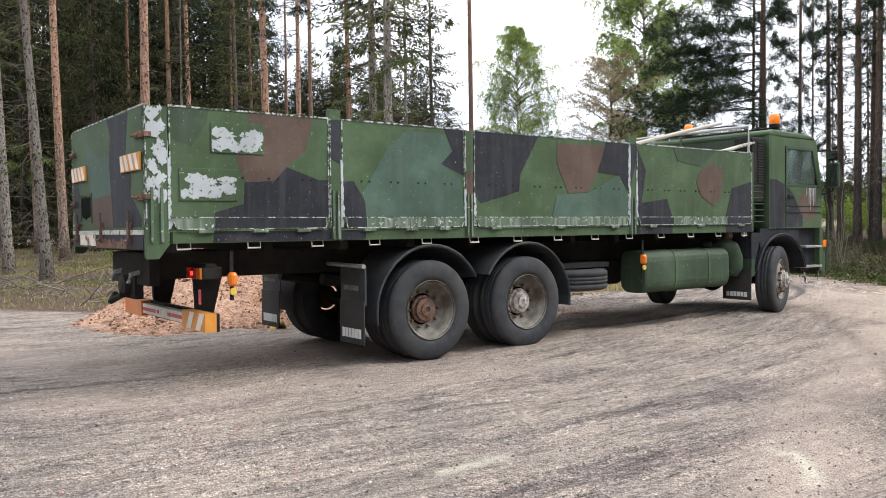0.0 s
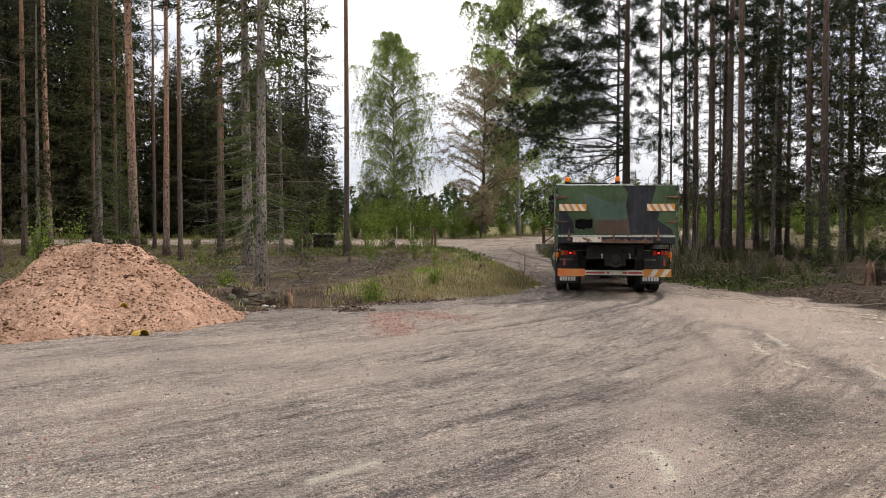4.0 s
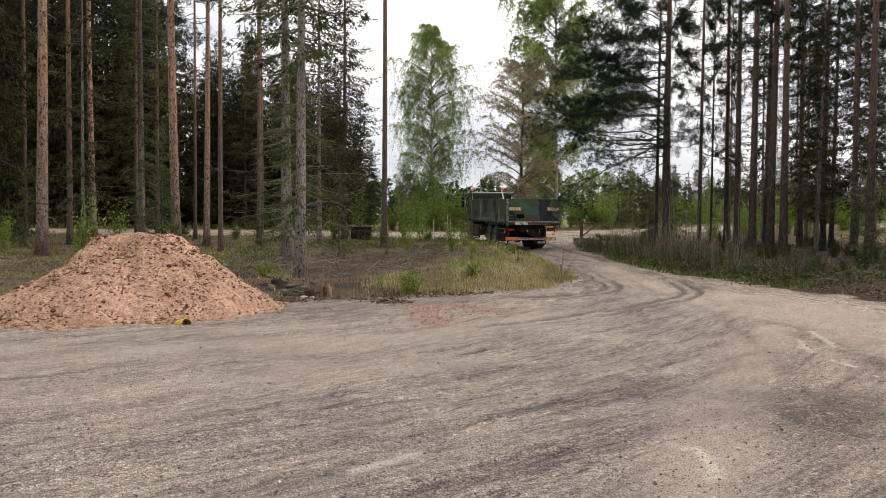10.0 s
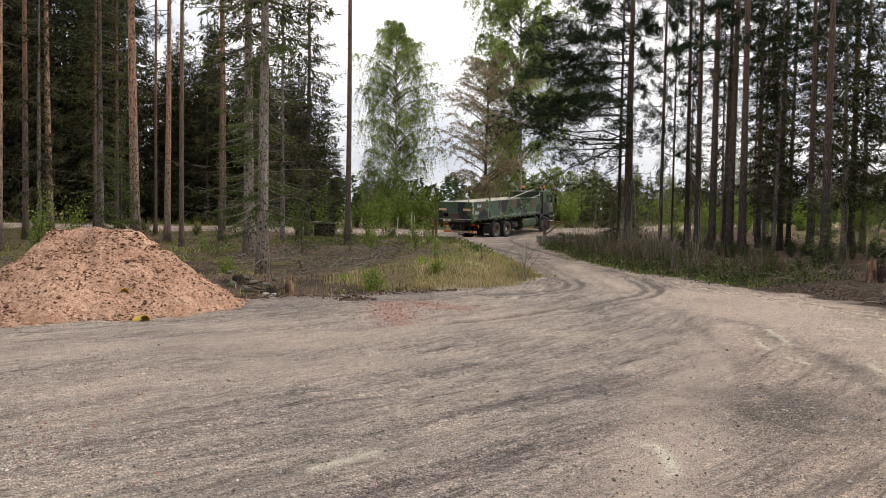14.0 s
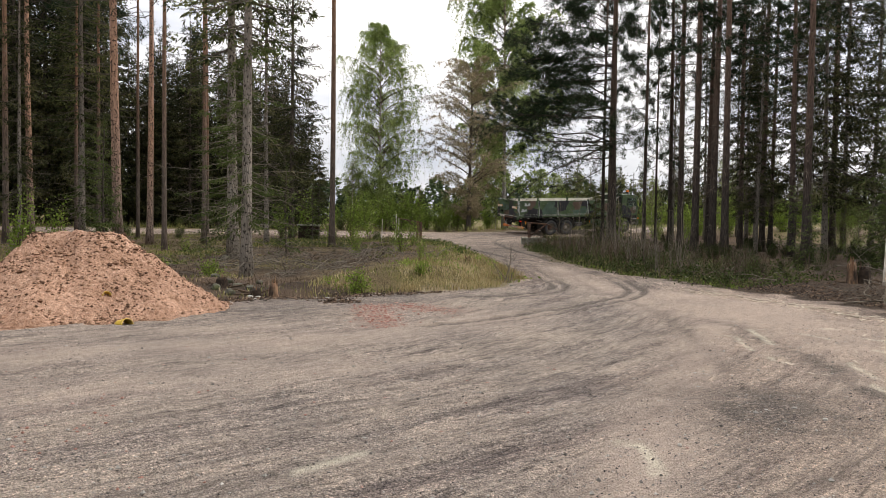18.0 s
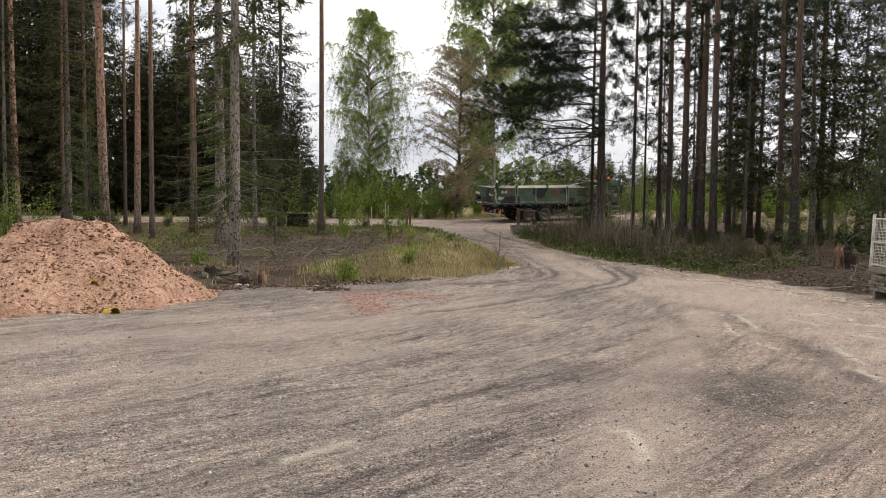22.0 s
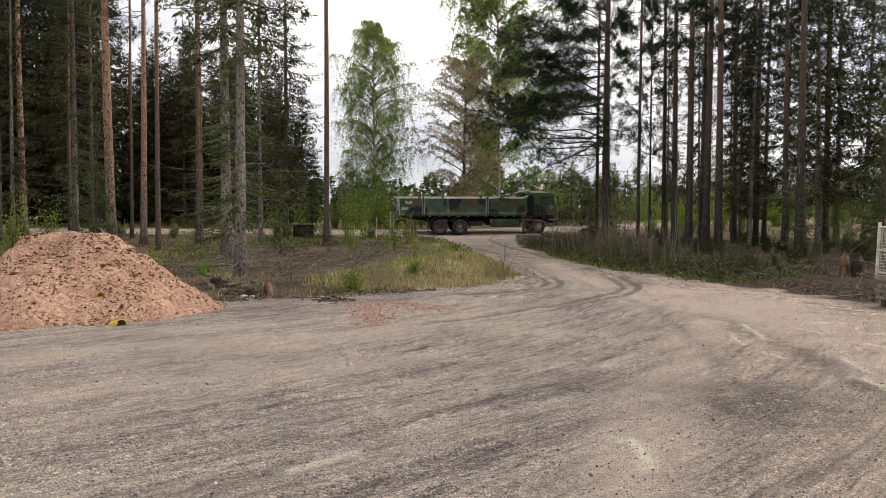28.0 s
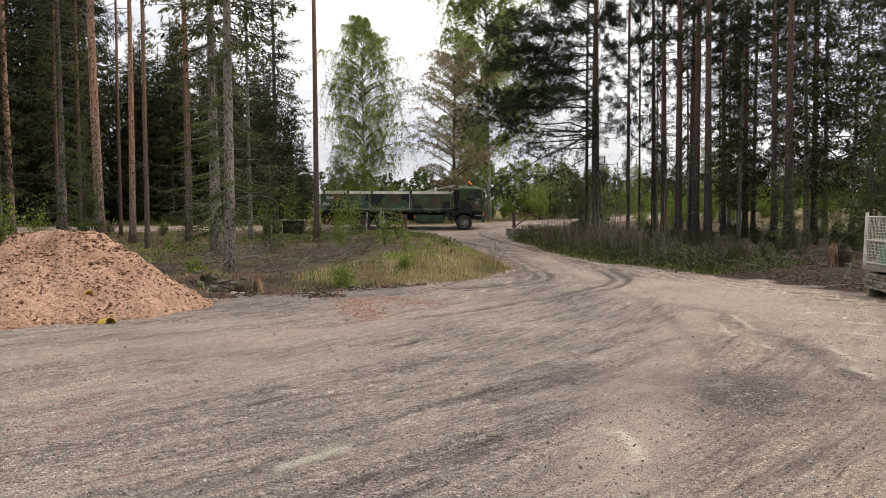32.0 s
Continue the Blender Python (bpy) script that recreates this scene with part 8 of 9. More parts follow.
def tailgate():
    t = Mesh().box(REAR - 0.002, REAR + 0.035, -1.2, 1.2, 1.395, TOP)
    t.box(REAR + 0.036, REAR + 0.05, -1.18, 1.18, 1.4, TOP - 0.01, 7)
    painted(t, REAR_SHAPES, "yz", REAR - 0.002, -1, -1.185, 1.185, 1.42, TOP - 0.004)
    gate = part("tailgate", t, CAMO, truck)
    sill = Mesh().box(REAR - 0.012, REAR + 0.04, -1.2, 1.2, 1.225, 1.36, 3)
    part("sill", sill, CAMO, gate, "battered tailgate sill", bevel=0.006)
    part("sill_patch", Mesh().box(REAR - 0.0165, REAR - 0.01, 0.3, 0.9, 1.245, 1.355), RUSTWHITE, gate, "flaked white and rusty patch")
    rng = np.random.default_rng(14)
    edge = [(y, 1.29 + rng.uniform(-0.03, 0.05)) for y in np.linspace(0.29, -0.75, 22)]
    part("rust_patch", Mesh().prism([(-0.75, 1.23), (0.29, 1.23)] + edge, "yz", REAR - 0.0155, REAR - 0.01), RUST, gate, "rust eaten along the sill")
    part("trim_strip", Mesh().box(REAR - 0.019, REAR - 0.001, -1.2, 1.2, 1.356, 1.394), TRIMWHITE, gate, "worn white strip with rust showing")
    part("edge_strip", Mesh().box(REAR - 0.006, REAR + 0.04, -1.2, 1.2, TOP + 0.001, TOP + 0.015), EDGECHIP, gate, "worn pale top edge")
    frame_h = Mesh()
    frame_h.box(REAR - 0.012, REAR - 0.003, 0.45, 0.88, 1.47, 1.49).box(REAR - 0.012, REAR - 0.003, 0.45, 0.88, 1.75, 1.77)
    frame_h.box(REAR - 0.012, REAR - 0.003, 0.45, 0.47, 1.49, 1.75).box(REAR - 0.012, REAR - 0.003, 0.86, 0.88, 1.49, 1.75)
    part("number_board", frame_h, GREEN, gate)
    rng = np.random.default_rng(4)
    poly = [(0.49, 1.55)] + [(y, 1.53 + rng.uniform(-0.03, 0.02)) for y in np.linspace(0.52, 0.82, 7)] + [(0.85, 1.56), (0.845, 1.72)] + [(y, 1.725 + rng.uniform(-0.02, 0.015)) for y in np.linspace(0.82, 0.52, 7)] + [(0.49, 1.71)]
    part("black_field", Mesh().prism(poly, "yz", REAR - 0.0115, REAR - 0.002), BLACKFIELD, gate, "black painted-over number field")
    for y in (0.98, 0.05, -0.86):
        latch = Mesh().box(REAR - 0.04, REAR - 0.003, y - 0.022, y + 0.022, 1.28, 1.47)
        latch.tube([(REAR - 0.05, y - 0.045, 1.3), (REAR - 0.05, y + 0.045, 1.3)], 0.014, 6).tube([(REAR - 0.03, y, 1.45), (REAR - 0.03, y, 1.56)], 0.01, 6)
        part("latch", latch, RUST, gate, "rusty tailgate latch")
    for s in (-1, 1):
        for z in (2.19, 1.67):
            h = Mesh().box(REAR - 0.03, REAR + 0.0, *sorted((s * 1.06, s * 1.235)), z - 0.026, z + 0.026)
            h.tube([(REAR - 0.034, s * 1.0, z + 0.005), (REAR - 0.036, s * 1.2, z - 0.004)], 0.011, 6).box(REAR - 0.01, REAR + 0.05, *sorted((s * 1.262, s * 1.28)), z - 0.02, z + 0.02)
            part("corner_latch", h, RUST, gate, "rusty corner latch")
        post = Mesh().box(REAR - 0.001, REAR + 0.02, *sorted((s * 1.203, s * (HALF + 0.003))), 1.16, TOP)
        part("rear_post", post, CAMO[0], truck)
        foot = Mesh().prism([(REAR + 0.0, 1.28), (REAR + 0.2, 1.28), (REAR + 0.1, 1.15), (REAR, 1.15)], "xz", *sorted((s * (HALF - 0.02), s * (HALF + 0.006))))
        part("corner_gusset", foot, GREEN, truck)
        # hazard boards
        y0, y1 = (-1.19, -0.62) if s < 0 else (0.62, 1.19)
        board = part("warning_board", Mesh().box(REAR - 0.024, REAR - 0.006, y0, y1, 1.9, 2.05), SIGNORANGE, truck, "orange and white striped warning board", bevel=0.004)
        for k in range(4):
            a = y0 + 0.02 + k * 0.14
            cut = clipped([(a, 1.905), (a + 0.075, 1.905), (a + 0.155, 2.045), (a + 0.08, 2.045)], y0 + 0.006, y1 - 0.006, 1.9, 2.05)
            part("stripe", Mesh().prism(cut, "yz", REAR - 0.0262, REAR - 0.02), SIGNWHITE, board)


def bar_print(parent, mat, x, y0, y1, z0, z1, n=6):
    """A maker's mark as plain bars."""
    w = (y1 - y0) / n
    for k in range(n):
        part("mark", Mesh().box(x - 0.004, x + 0.0, y0 + k * w + 0.08 * w, y0 + (k + 0.88) * w, z0, z1), mat, parent)


def flaps():
    for s in (-1, 1):
        y0, y1 = sorted((s * 0.72, s * 1.2))
        up = Mesh().box(-0.8, -0.78, y0, y1, 0.62, 1.0)
        guard = part("flap_holder", up, FENDER, truck)
        low = part("mud_flap", Mesh().box(-0.815, -0.803, y0, y1, 0.22, 0.66), FLAP, truck, "black rubber mud flap with a pale mark", bevel=0.003)
        bar_print(low, LETTER, -0.816, y0 + 0.05, y1 - 0.05, 0.28, 0.375)
        bar_print(guard, RIM, -0.801, y0 + 0.12, y1 - 0.06, 0.76, 0.81, 5)
        front = part("mud_flap", Mesh().box(5.93, 5.945, y0, y1, 0.25, 0.72), FLAP, truck, "black rubber mud flap with a pale mark", bevel=0.003)
        bar_print(front, LETTER, 5.929, y0 + 0.06, y1 - 0.06, 0.3, 0.37)
        part("flap_rod", Mesh().tube([(-0.8, s * 0.35, 1.02), (-0.82, s * 1.22, 1.01)], 0.022, 8), STEEL, truck)


def shell_arc(c, r, a0, a1, y0, y1, t=0.018, n=16):
    """An arched mudguard with thickness and a rolled rim."""
    m = Mesh()
    outer = [(c[0] + (r + t) * math.cos(a), c[1] + (r + t) * math.sin(a)) for a in np.linspace(a0, a1, n)]
    inner = [(c[0] + r * math.cos(a), c[1] + r * math.sin(a)) for a in np.linspace(a1, a0, n)]
    v = [(x, y, z) for y in (y0, y1) for x, z in outer + inner]
    k = 2 * n
    faces = [(i, (i + 1) % k, k + (i + 1) % k, k + i) for i in range(k)]
    for side in (0, k):
        for i in range(n - 1):
            quad = (side + i, side + i + 1, side + k - 2 - i, side + k - 1 - i)
            faces.append(quad if side else quad[::-1])
    m.add(v, faces)
    for y in (y0, y1):
        m.tube([(c[0] + (r + t) * math.cos(a), y, c[1] + (r + t) * math.sin(a)) for a in np.linspace(a0, a1, n)], 0.014, 6)
    return m


def running_gear():
    for s in (-1, 1):
        y = s * 0.42
        rail = Mesh().box(-2.72, 7.9, y - 0.035, y + 0.035, 0.93, 1.187)
        part("chassis_rail", rail, CHASSIS, truck, bevel=0.006)
        for ax, a0, a1, words in ((0.0, 0.5, 2.75, "dusty black mudguard"), (1.37, -0.12, 2.62, "dusty black mudguard"), (0.0, 2.6, 3.3, "dusty black mudguard tail")):
            g = shell_arc((ax, RADIUS), 0.665, a0, a1, *sorted((s * 0.62, s * 1.235)))
            part("mudguard", g, FENDER, truck, words)
        part("spring", Mesh().tube([(-0.9, s * 0.5, 0.86), (0.0, s * 0.5, 0.72), (0.7, s * 0.5, 0.7), (1.4, s * 0.5, 0.72), (2.3, s * 0.5, 0.86)], 0.06, 6), CHASSIS, truck)
        part("spring", Mesh().tube([(6.0, s * 0.5, 0.86), (6.75, s * 0.5, 0.68), (7.5, s * 0.5, 0.86)], 0.055, 6), CHASSIS, truck)
    for ax in AXLES:
        m = Mesh().tube([(ax, -0.9, RADIUS), (ax, -0.3, RADIUS), (ax, 0.3, RADIUS), (ax, 0.9, RADIUS)], [0.085, 0.1, 0.1, 0.085], 10)
        m.lathe([(0.05, -0.2), (0.2, -0.15), (0.24, 0), (0.2, 0.15), (0.05, 0.2)], (ax, 0.05, RADIUS), "x", 16)
        part("axle", m, CHASSIS, truck, smooth=False)
    part("drive_shaft", Mesh().tube([(1.5, 0.05, 0.62), (3.6, 0.0, 0.75), (5.5, 0, 0.85)], 0.06, 8), CHASSIS, truck)
    part("gearbox", Mesh().box(3.3, 4.1, -0.3, 0.3, 0.55, 0.95), CHASSIS, truck, bevel=0.06)
    part("rear_beam", Mesh().box(-2.72, -2.62, -0.6, 0.6, 0.88, 1.18), CHASSIS, truck, bevel=0.01)
    hitch = Mesh().lathe([(0.05, 0), (0.11, 0.02), (0.12, 0.12), (0.07, 0.18)], (-2.82, 0.0, 0.86), "x", 14)
    hitch.tube([(-2.83, -0.12, 0.78), (-2.9, 0, 0.72), (-2.83, 0.12, 0.78)], 0.03, 8).box(-2.74, -2.66, -0.22, 0.22, 0.74, 1.0)
    part("tow_hitch", hitch, CHASSIS, truck, "greasy tow coupling")
    for y in (-0.3, 0.28):
        part("air_coupling", Mesh().tube([(-2.7, y, 1.0), (-2.8, y, 0.98), (-2.82, y, 0.9)], 0.025, 8), STEEL, truck)
    for y in (-0.62, 0.62):
        part("hanger", Mesh().prism([(-2.32, 0.93), (-2.06, 0.93), (-2.16, 0.52), (-2.3, 0.52)], "xz", y - 0.03, y + 0.03), CHASSIS, truck)
    bar = part("underrun_bar", Mesh().box(-2.42, -2.34, -1.2, 1.2, 0.52, 0.625), SIGNWHITE, truck, "dented underrun bar with red-white and orange stripes", bevel=0.008)
    part("bar_back", Mesh().box(-2.335, -2.3, -1.2, 1.2, 0.49, 0.65), CHASSIS, bar)
    for s in (-1, 1):
        y0, y1 = sorted((s * 0.62, s * 1.205))
        end = part("end_field", Mesh().box(-2.434, -2.33, y0, y1, 0.492, 0.652), FLAMEORANGE if s > 0 else SIGNORANGE, bar)
        for k in range(2 if s < 0 else 0):
            a = y0 + 0.02 + k * 0.24
            part("stripe", Mesh().prism(clipped([(a + 0.11, 0.494), (a + 0.22, 0.494), (a + 0.11, 0.65), (a, 0.65)], y0 + 0.002, y1 - 0.002, 0.494, 0.65), "yz", -2.437, -2.43), SIGNWHITE, bar)
    for y, w in ((-0.6, 0.3), (-0.28, 0.1), (0.1, 0.05), (0.2, 0.4)):
        part("red_field", Mesh().box(-2.425, -2.418, y, y + w, 0.555, 0.59), REDMARK, bar)
    for s in (-1, 1):
        y0, y1 = sorted((s * 0.8, s * 1.15))
        lamp = part("tail_light", Mesh().box(-2.43, -2.25, y0, y1, 0.95, 1.06), CHASSIS, truck, "rectangular tail light cluster", bevel=0.012)
        for k, mt in enumerate((LAMPRED, LAMPGLOW, LAMPRED, AMBERDIM)):
            a, b = sorted((s * (0.81 + 0.085 * k), s * (0.885 + 0.085 * k)))
            part("lens", Mesh().box(-2.452, -2.36, a, b + (0.002 if s > 0 else 0), 0.956, 1.054) if mt is not LAMPGLOW else Mesh().box(-2.454, -2.438, a + 0.018, b - 0.018, 0.985, 1.02), mt, lamp)
        part("lamp_bracket", Mesh().box(-2.4, -2.3, *sorted((s * 0.6, s * 1.15)), 1.062, 1.09), CHASSIS, truck)
        part("reflector", Mesh().box(-2.43, -2.42, *sorted((s * 1.04, s * 1.085)), 0.73, 0.86), REDMARK, truck, "hanging red reflector")
        for x, yy in ((-2.18, 1.2), (3.45, 1.2)):
            mark = part("side_marker", Mesh().lathe([(0.028, 0), (0.042, 0.02), (0.044, 0.1), (0.03, 0.125)], (x, s * (yy + 0.01), 0.885), "z", 12), AMBER, truck, "amber side marker lamp", bevel=0.008)
            part("reflector", Mesh().lathe([(0.035, 0), (0.03, s * 0.015)], (x, s * (yy + 0.02), 0.84), "y", 14), YELLOW, mark)
            part("bracket", Mesh().box(x - 0.015, x + 0.015, *sorted((s * (yy - 0.02), s * yy)), 0.76, 1.2), CHASSIS, mark)
    # tanks and boxes between the axles
    tank = Mesh()
    prof = [(-0.98 + 0.22 * math.copysign(abs(math.cos(a)) ** 0.5, math.cos(a)), 0.77 + 0.285 * math.copysign(abs(math.sin(a)) ** 0.55, math.sin(a))) for a in np.linspace(0, 2 * math.pi, 25)[:-1]]
    tank.prism(prof, "yz", 3.5, 5.4)
    body = part("fuel_tank", tank, DGREEN, truck, "dull green fuel tank with straps", smooth=False, bevel=0.04)
    for x in (4.15, 4.9):
        strap = [(-0.98 + 1.03 * (p + 0.98), 0.77 + 1.03 * (z - 0.77)) for p, z in prof]
        part("strap", Mesh().prism(strap, "yz", x - 0.02, x + 0.02), GREEN, body)
    part("filler_cap", Mesh().lathe([(0.06, 0), (0.06, 0.05), (0.04, 0.06)], (5.15, -1.0, 1.07), "z", 14), CHASSIS, body)
    box = part("battery_box", Mesh().box(4.1, 5.3, 0.7, 1.2, 0.48, 1.02), DGREEN, truck, bevel=0.03)
    part("box_lid", Mesh().box(4.08, 5.32, 0.68, 1.22, 1.022, 1.06), GREEN, box, bevel=0.01)
    part("air_tank", Mesh().lathe([(0.02, -0.5), (0.13, -0.46), (0.14, 0), (0.13, 0.46), (0.02, 0.5)], (3.3, 0.95, 0.85), "x", 16), CHASSIS, truck, smooth=True)
    part("air_tank", Mesh().lathe([(0.02, -0.4), (0.13, -0.36), (0.14, 0), (0.13, 0.36), (0.02, 0.4)], (2.9, 0.9, 0.62), "x", 16), CHASSIS, truck, smooth=True)
    bend = [(5.44, -0.93, 1.04), (5.58, -0.95, 1.06), (5.72, -0.96, 1.0), (5.8, -0.96, 0.88), (5.81, -0.96, 0.74), (5.78, -0.95, 0.62)]
    part("silencer", Mesh().tube(bend, [0.1, 0.15, 0.165, 0.165, 0.155, 0.1], 18), DGREEN, truck, "fat bent green exhaust elbow", smooth=True)
    part("exhaust_pipe", Mesh().tube([(5.66, -0.8, 1.1), (5.78, -0.8, 1.2), (5.95, -0.82, 1.22), (6.1, -0.8, 1.1)], 0.06, 10), RUST, truck, smooth=True)
    part("hose", Mesh().tube([(5.95, -1.05, 1.25), (6.05, -1.1, 1.15), (6.0, -1.05, 1.0)], 0.035, 8), STEEL, truck)
    sp = Mesh().lathe(tyre_profile(0.27), (2.45, -0.78, 0.72), "z", 48, closed=True)
    spare = part("spare_wheel", sp, RUBBER, truck, "spare tyre lying flat under the bed", smooth=True)
    part("rim", Mesh().lathe([(0.3, -0.1), (0.29, 0.0), (0.12, 0.03), (0.1, 0.05)], (2.45, -0.78, 0.72), "z", 30, caps=False), RIM, spare, smooth=True)
    part("carrier", Mesh().box(2.0, 2.9, -1.1, -0.4, 0.87, 0.93), CHASSIS, truck)
    # mesh guard over the headboard, poles lying on the load bed
    guard = part("guard_frame", Mesh().tube([(5.87, -1.2, 2.44), (5.87, -1.2, 2.84), (5.87, 1.2, 2.84), (5.87, 1.2, 2.44)], 0.022, 8), STEEL, truck, "grey steel mesh guard behind the cab")
    part("guard_rail", Mesh().tube([(5.87, 0, 2.46), (5.87, 0, 2.84)], 0.018, 8), DGREEN, guard)
    net = Mesh()
    for k in range(-6, 49):
        a, b = (-1.2 + k * 0.05, 2.46), (-1.2 + k * 0.05 + 0.3, 2.83)
        for p, q in ((a, b), ((a[0], b[1]), (b[0], a[1]))):
            lo, hi = max(-1.19, min(p[0], q[0])), min(1.19, max(p[0], q[0]))
            if hi - lo > 0.02:
                f = lambda y, p=p, q=q: p[1] + (q[1] - p[1]) * (y - p[0]) / (q[0] - p[0])  # noqa: E731
                net.tube([(5.87, lo, f(lo)), (5.87, hi, f(hi))], 0.0035, 4, cap=False)
    part("guard_mesh", net, CHASSIS, guard, "woven wire mesh")
    part("loose_pole", Mesh().tube([(2.75, 0.1, 2.2), (4.5, -0.25, 2.6), (6.15, -0.55, 2.98)], 0.03, 8), ALU, truck, "long pale pole leaning over the guard")
    part("loose_pole", Mesh().tube([(4.9, -0.9, 2.32), (6.12, -1.12, 2.62)], 0.028, 8), ALU, truck, "short pale pole at the bed front")


def tyre_profile(width):
    w, r = width / 2, RADIUS
    return [(0.3, -w * 0.8), (0.36, -w * 0.98), (0.42, -w), (0.48, -w * 0.93), (r - 0.012, -w * 0.82), (r, -w * 0.68), (r, -w * 0.42), (r - 0.014, -w * 0.38), (r - 0.014, -w * 0.3), (r, -w * 0.26),
            (r, -0.006), (r - 0.014, 0), (r, 0.006), (r, w * 0.26), (r - 0.014, w * 0.3), (r - 0.014, w * 0.38), (r, w * 0.42), (r, w * 0.68), (r - 0.012, w * 0.82), (0.48, w * 0.93), (0.42, w), (0.36, w * 0.98), (0.3, w * 0.8)]


def wheel(x, side, dual):
    """A wheel with its tyre or twin tyres, rim, hub and nuts; its own space is centred on the hub, outer face towards side."""
    ob = part_empty("wheel", (x, side * (0.94 if dual else 1.06), RADIUS))
    s = side
    off = 0.16 if dual else 0.0

    def tyre(y):
        m = Mesh().lathe(tyre_profile(0.285), (0, y, 0), "y", 56, closed=True)
        return part("tyre", m, RUBBER, ob, smooth=False)

    outer = tyre(s * off + (s * 0.0))
    for poly in outer.data.polygons[:56 * 22]:
        poly.use_smooth = True
    if dual:
        inner = tyre(-s * 0.16)
        for poly in inner.data.polygons[:56 * 22]:
            poly.use_smooth = True
    y0 = s * (off + 0.135)
    if dual:
        prof = [(0.312, 0.0), (0.318, -0.012), (0.3, -0.022), (0.285, -0.04), (0.275, -0.14), (0.25, -0.17), (0.17, -0.18), (0.165, -0.2)]
    else:
        prof = [(0.312, 0.0), (0.318, -0.012), (0.3, -0.022), (0.288, -0.05), (0.27, -0.06), (0.22, -0.02), (0.16, 0.0), (0.155, -0.05)]
    rim = part("rim", Mesh().lathe([(r, y0 + s * a) for r, a in prof], (0, 0, 0), "y", 40, caps=False), RIM, ob, "grey dusty steel rim", smooth=True)
    base = -0.18 if dual else 0.0
    hub = Mesh().lathe([(0.15, y0 + s * base), (0.148, y0 + s * (base + 0.03)), (0.125, y0 + s * (base + 0.036)), (0.12, y0 + s * (base + 0.075)), (0.075, y0 + s * (base + 0.08)), (0.07, y0 + s * (base + 0.1)), (0.03, y0 + s * (base + 0.105)), (0.028, y0 + s * (base + 0.085))], (0, 0, 0), "y", 24)
    part("hub", hub, RUST if (dual and x == 0) else HUBGREY, ob, "rusty wheel hub" if x == 0 else "bright worn wheel hub", smooth=False)
    for k in range(10):
        a = 2 * math.pi * k / 10
        part("wheel_nut", Mesh().lathe([(0.017, y0 + s * (base - 0.005)), (0.016, y0 + s * (base + 0.035)), (0.01, y0 + s * (base + 0.045))], (0.19 * math.cos(a), 0, 0.19 * math.sin(a)), "y", 6), RUST, ob)
    return ob


def part_empty(name, place):
    ob = new(name)
    ob.parent = truck
    ob.location = place
    ob.empty_display_size = 0.1
    return ob


def outward(ob):
    """Turns the faces of a closed pane outwards."""
    bm = bmesh.new()
    bm.from_mesh(ob.data)
    bmesh.ops.recalc_face_normals(bm, faces=bm.faces)
    bm.to_mesh(ob.data)
    bm.free()


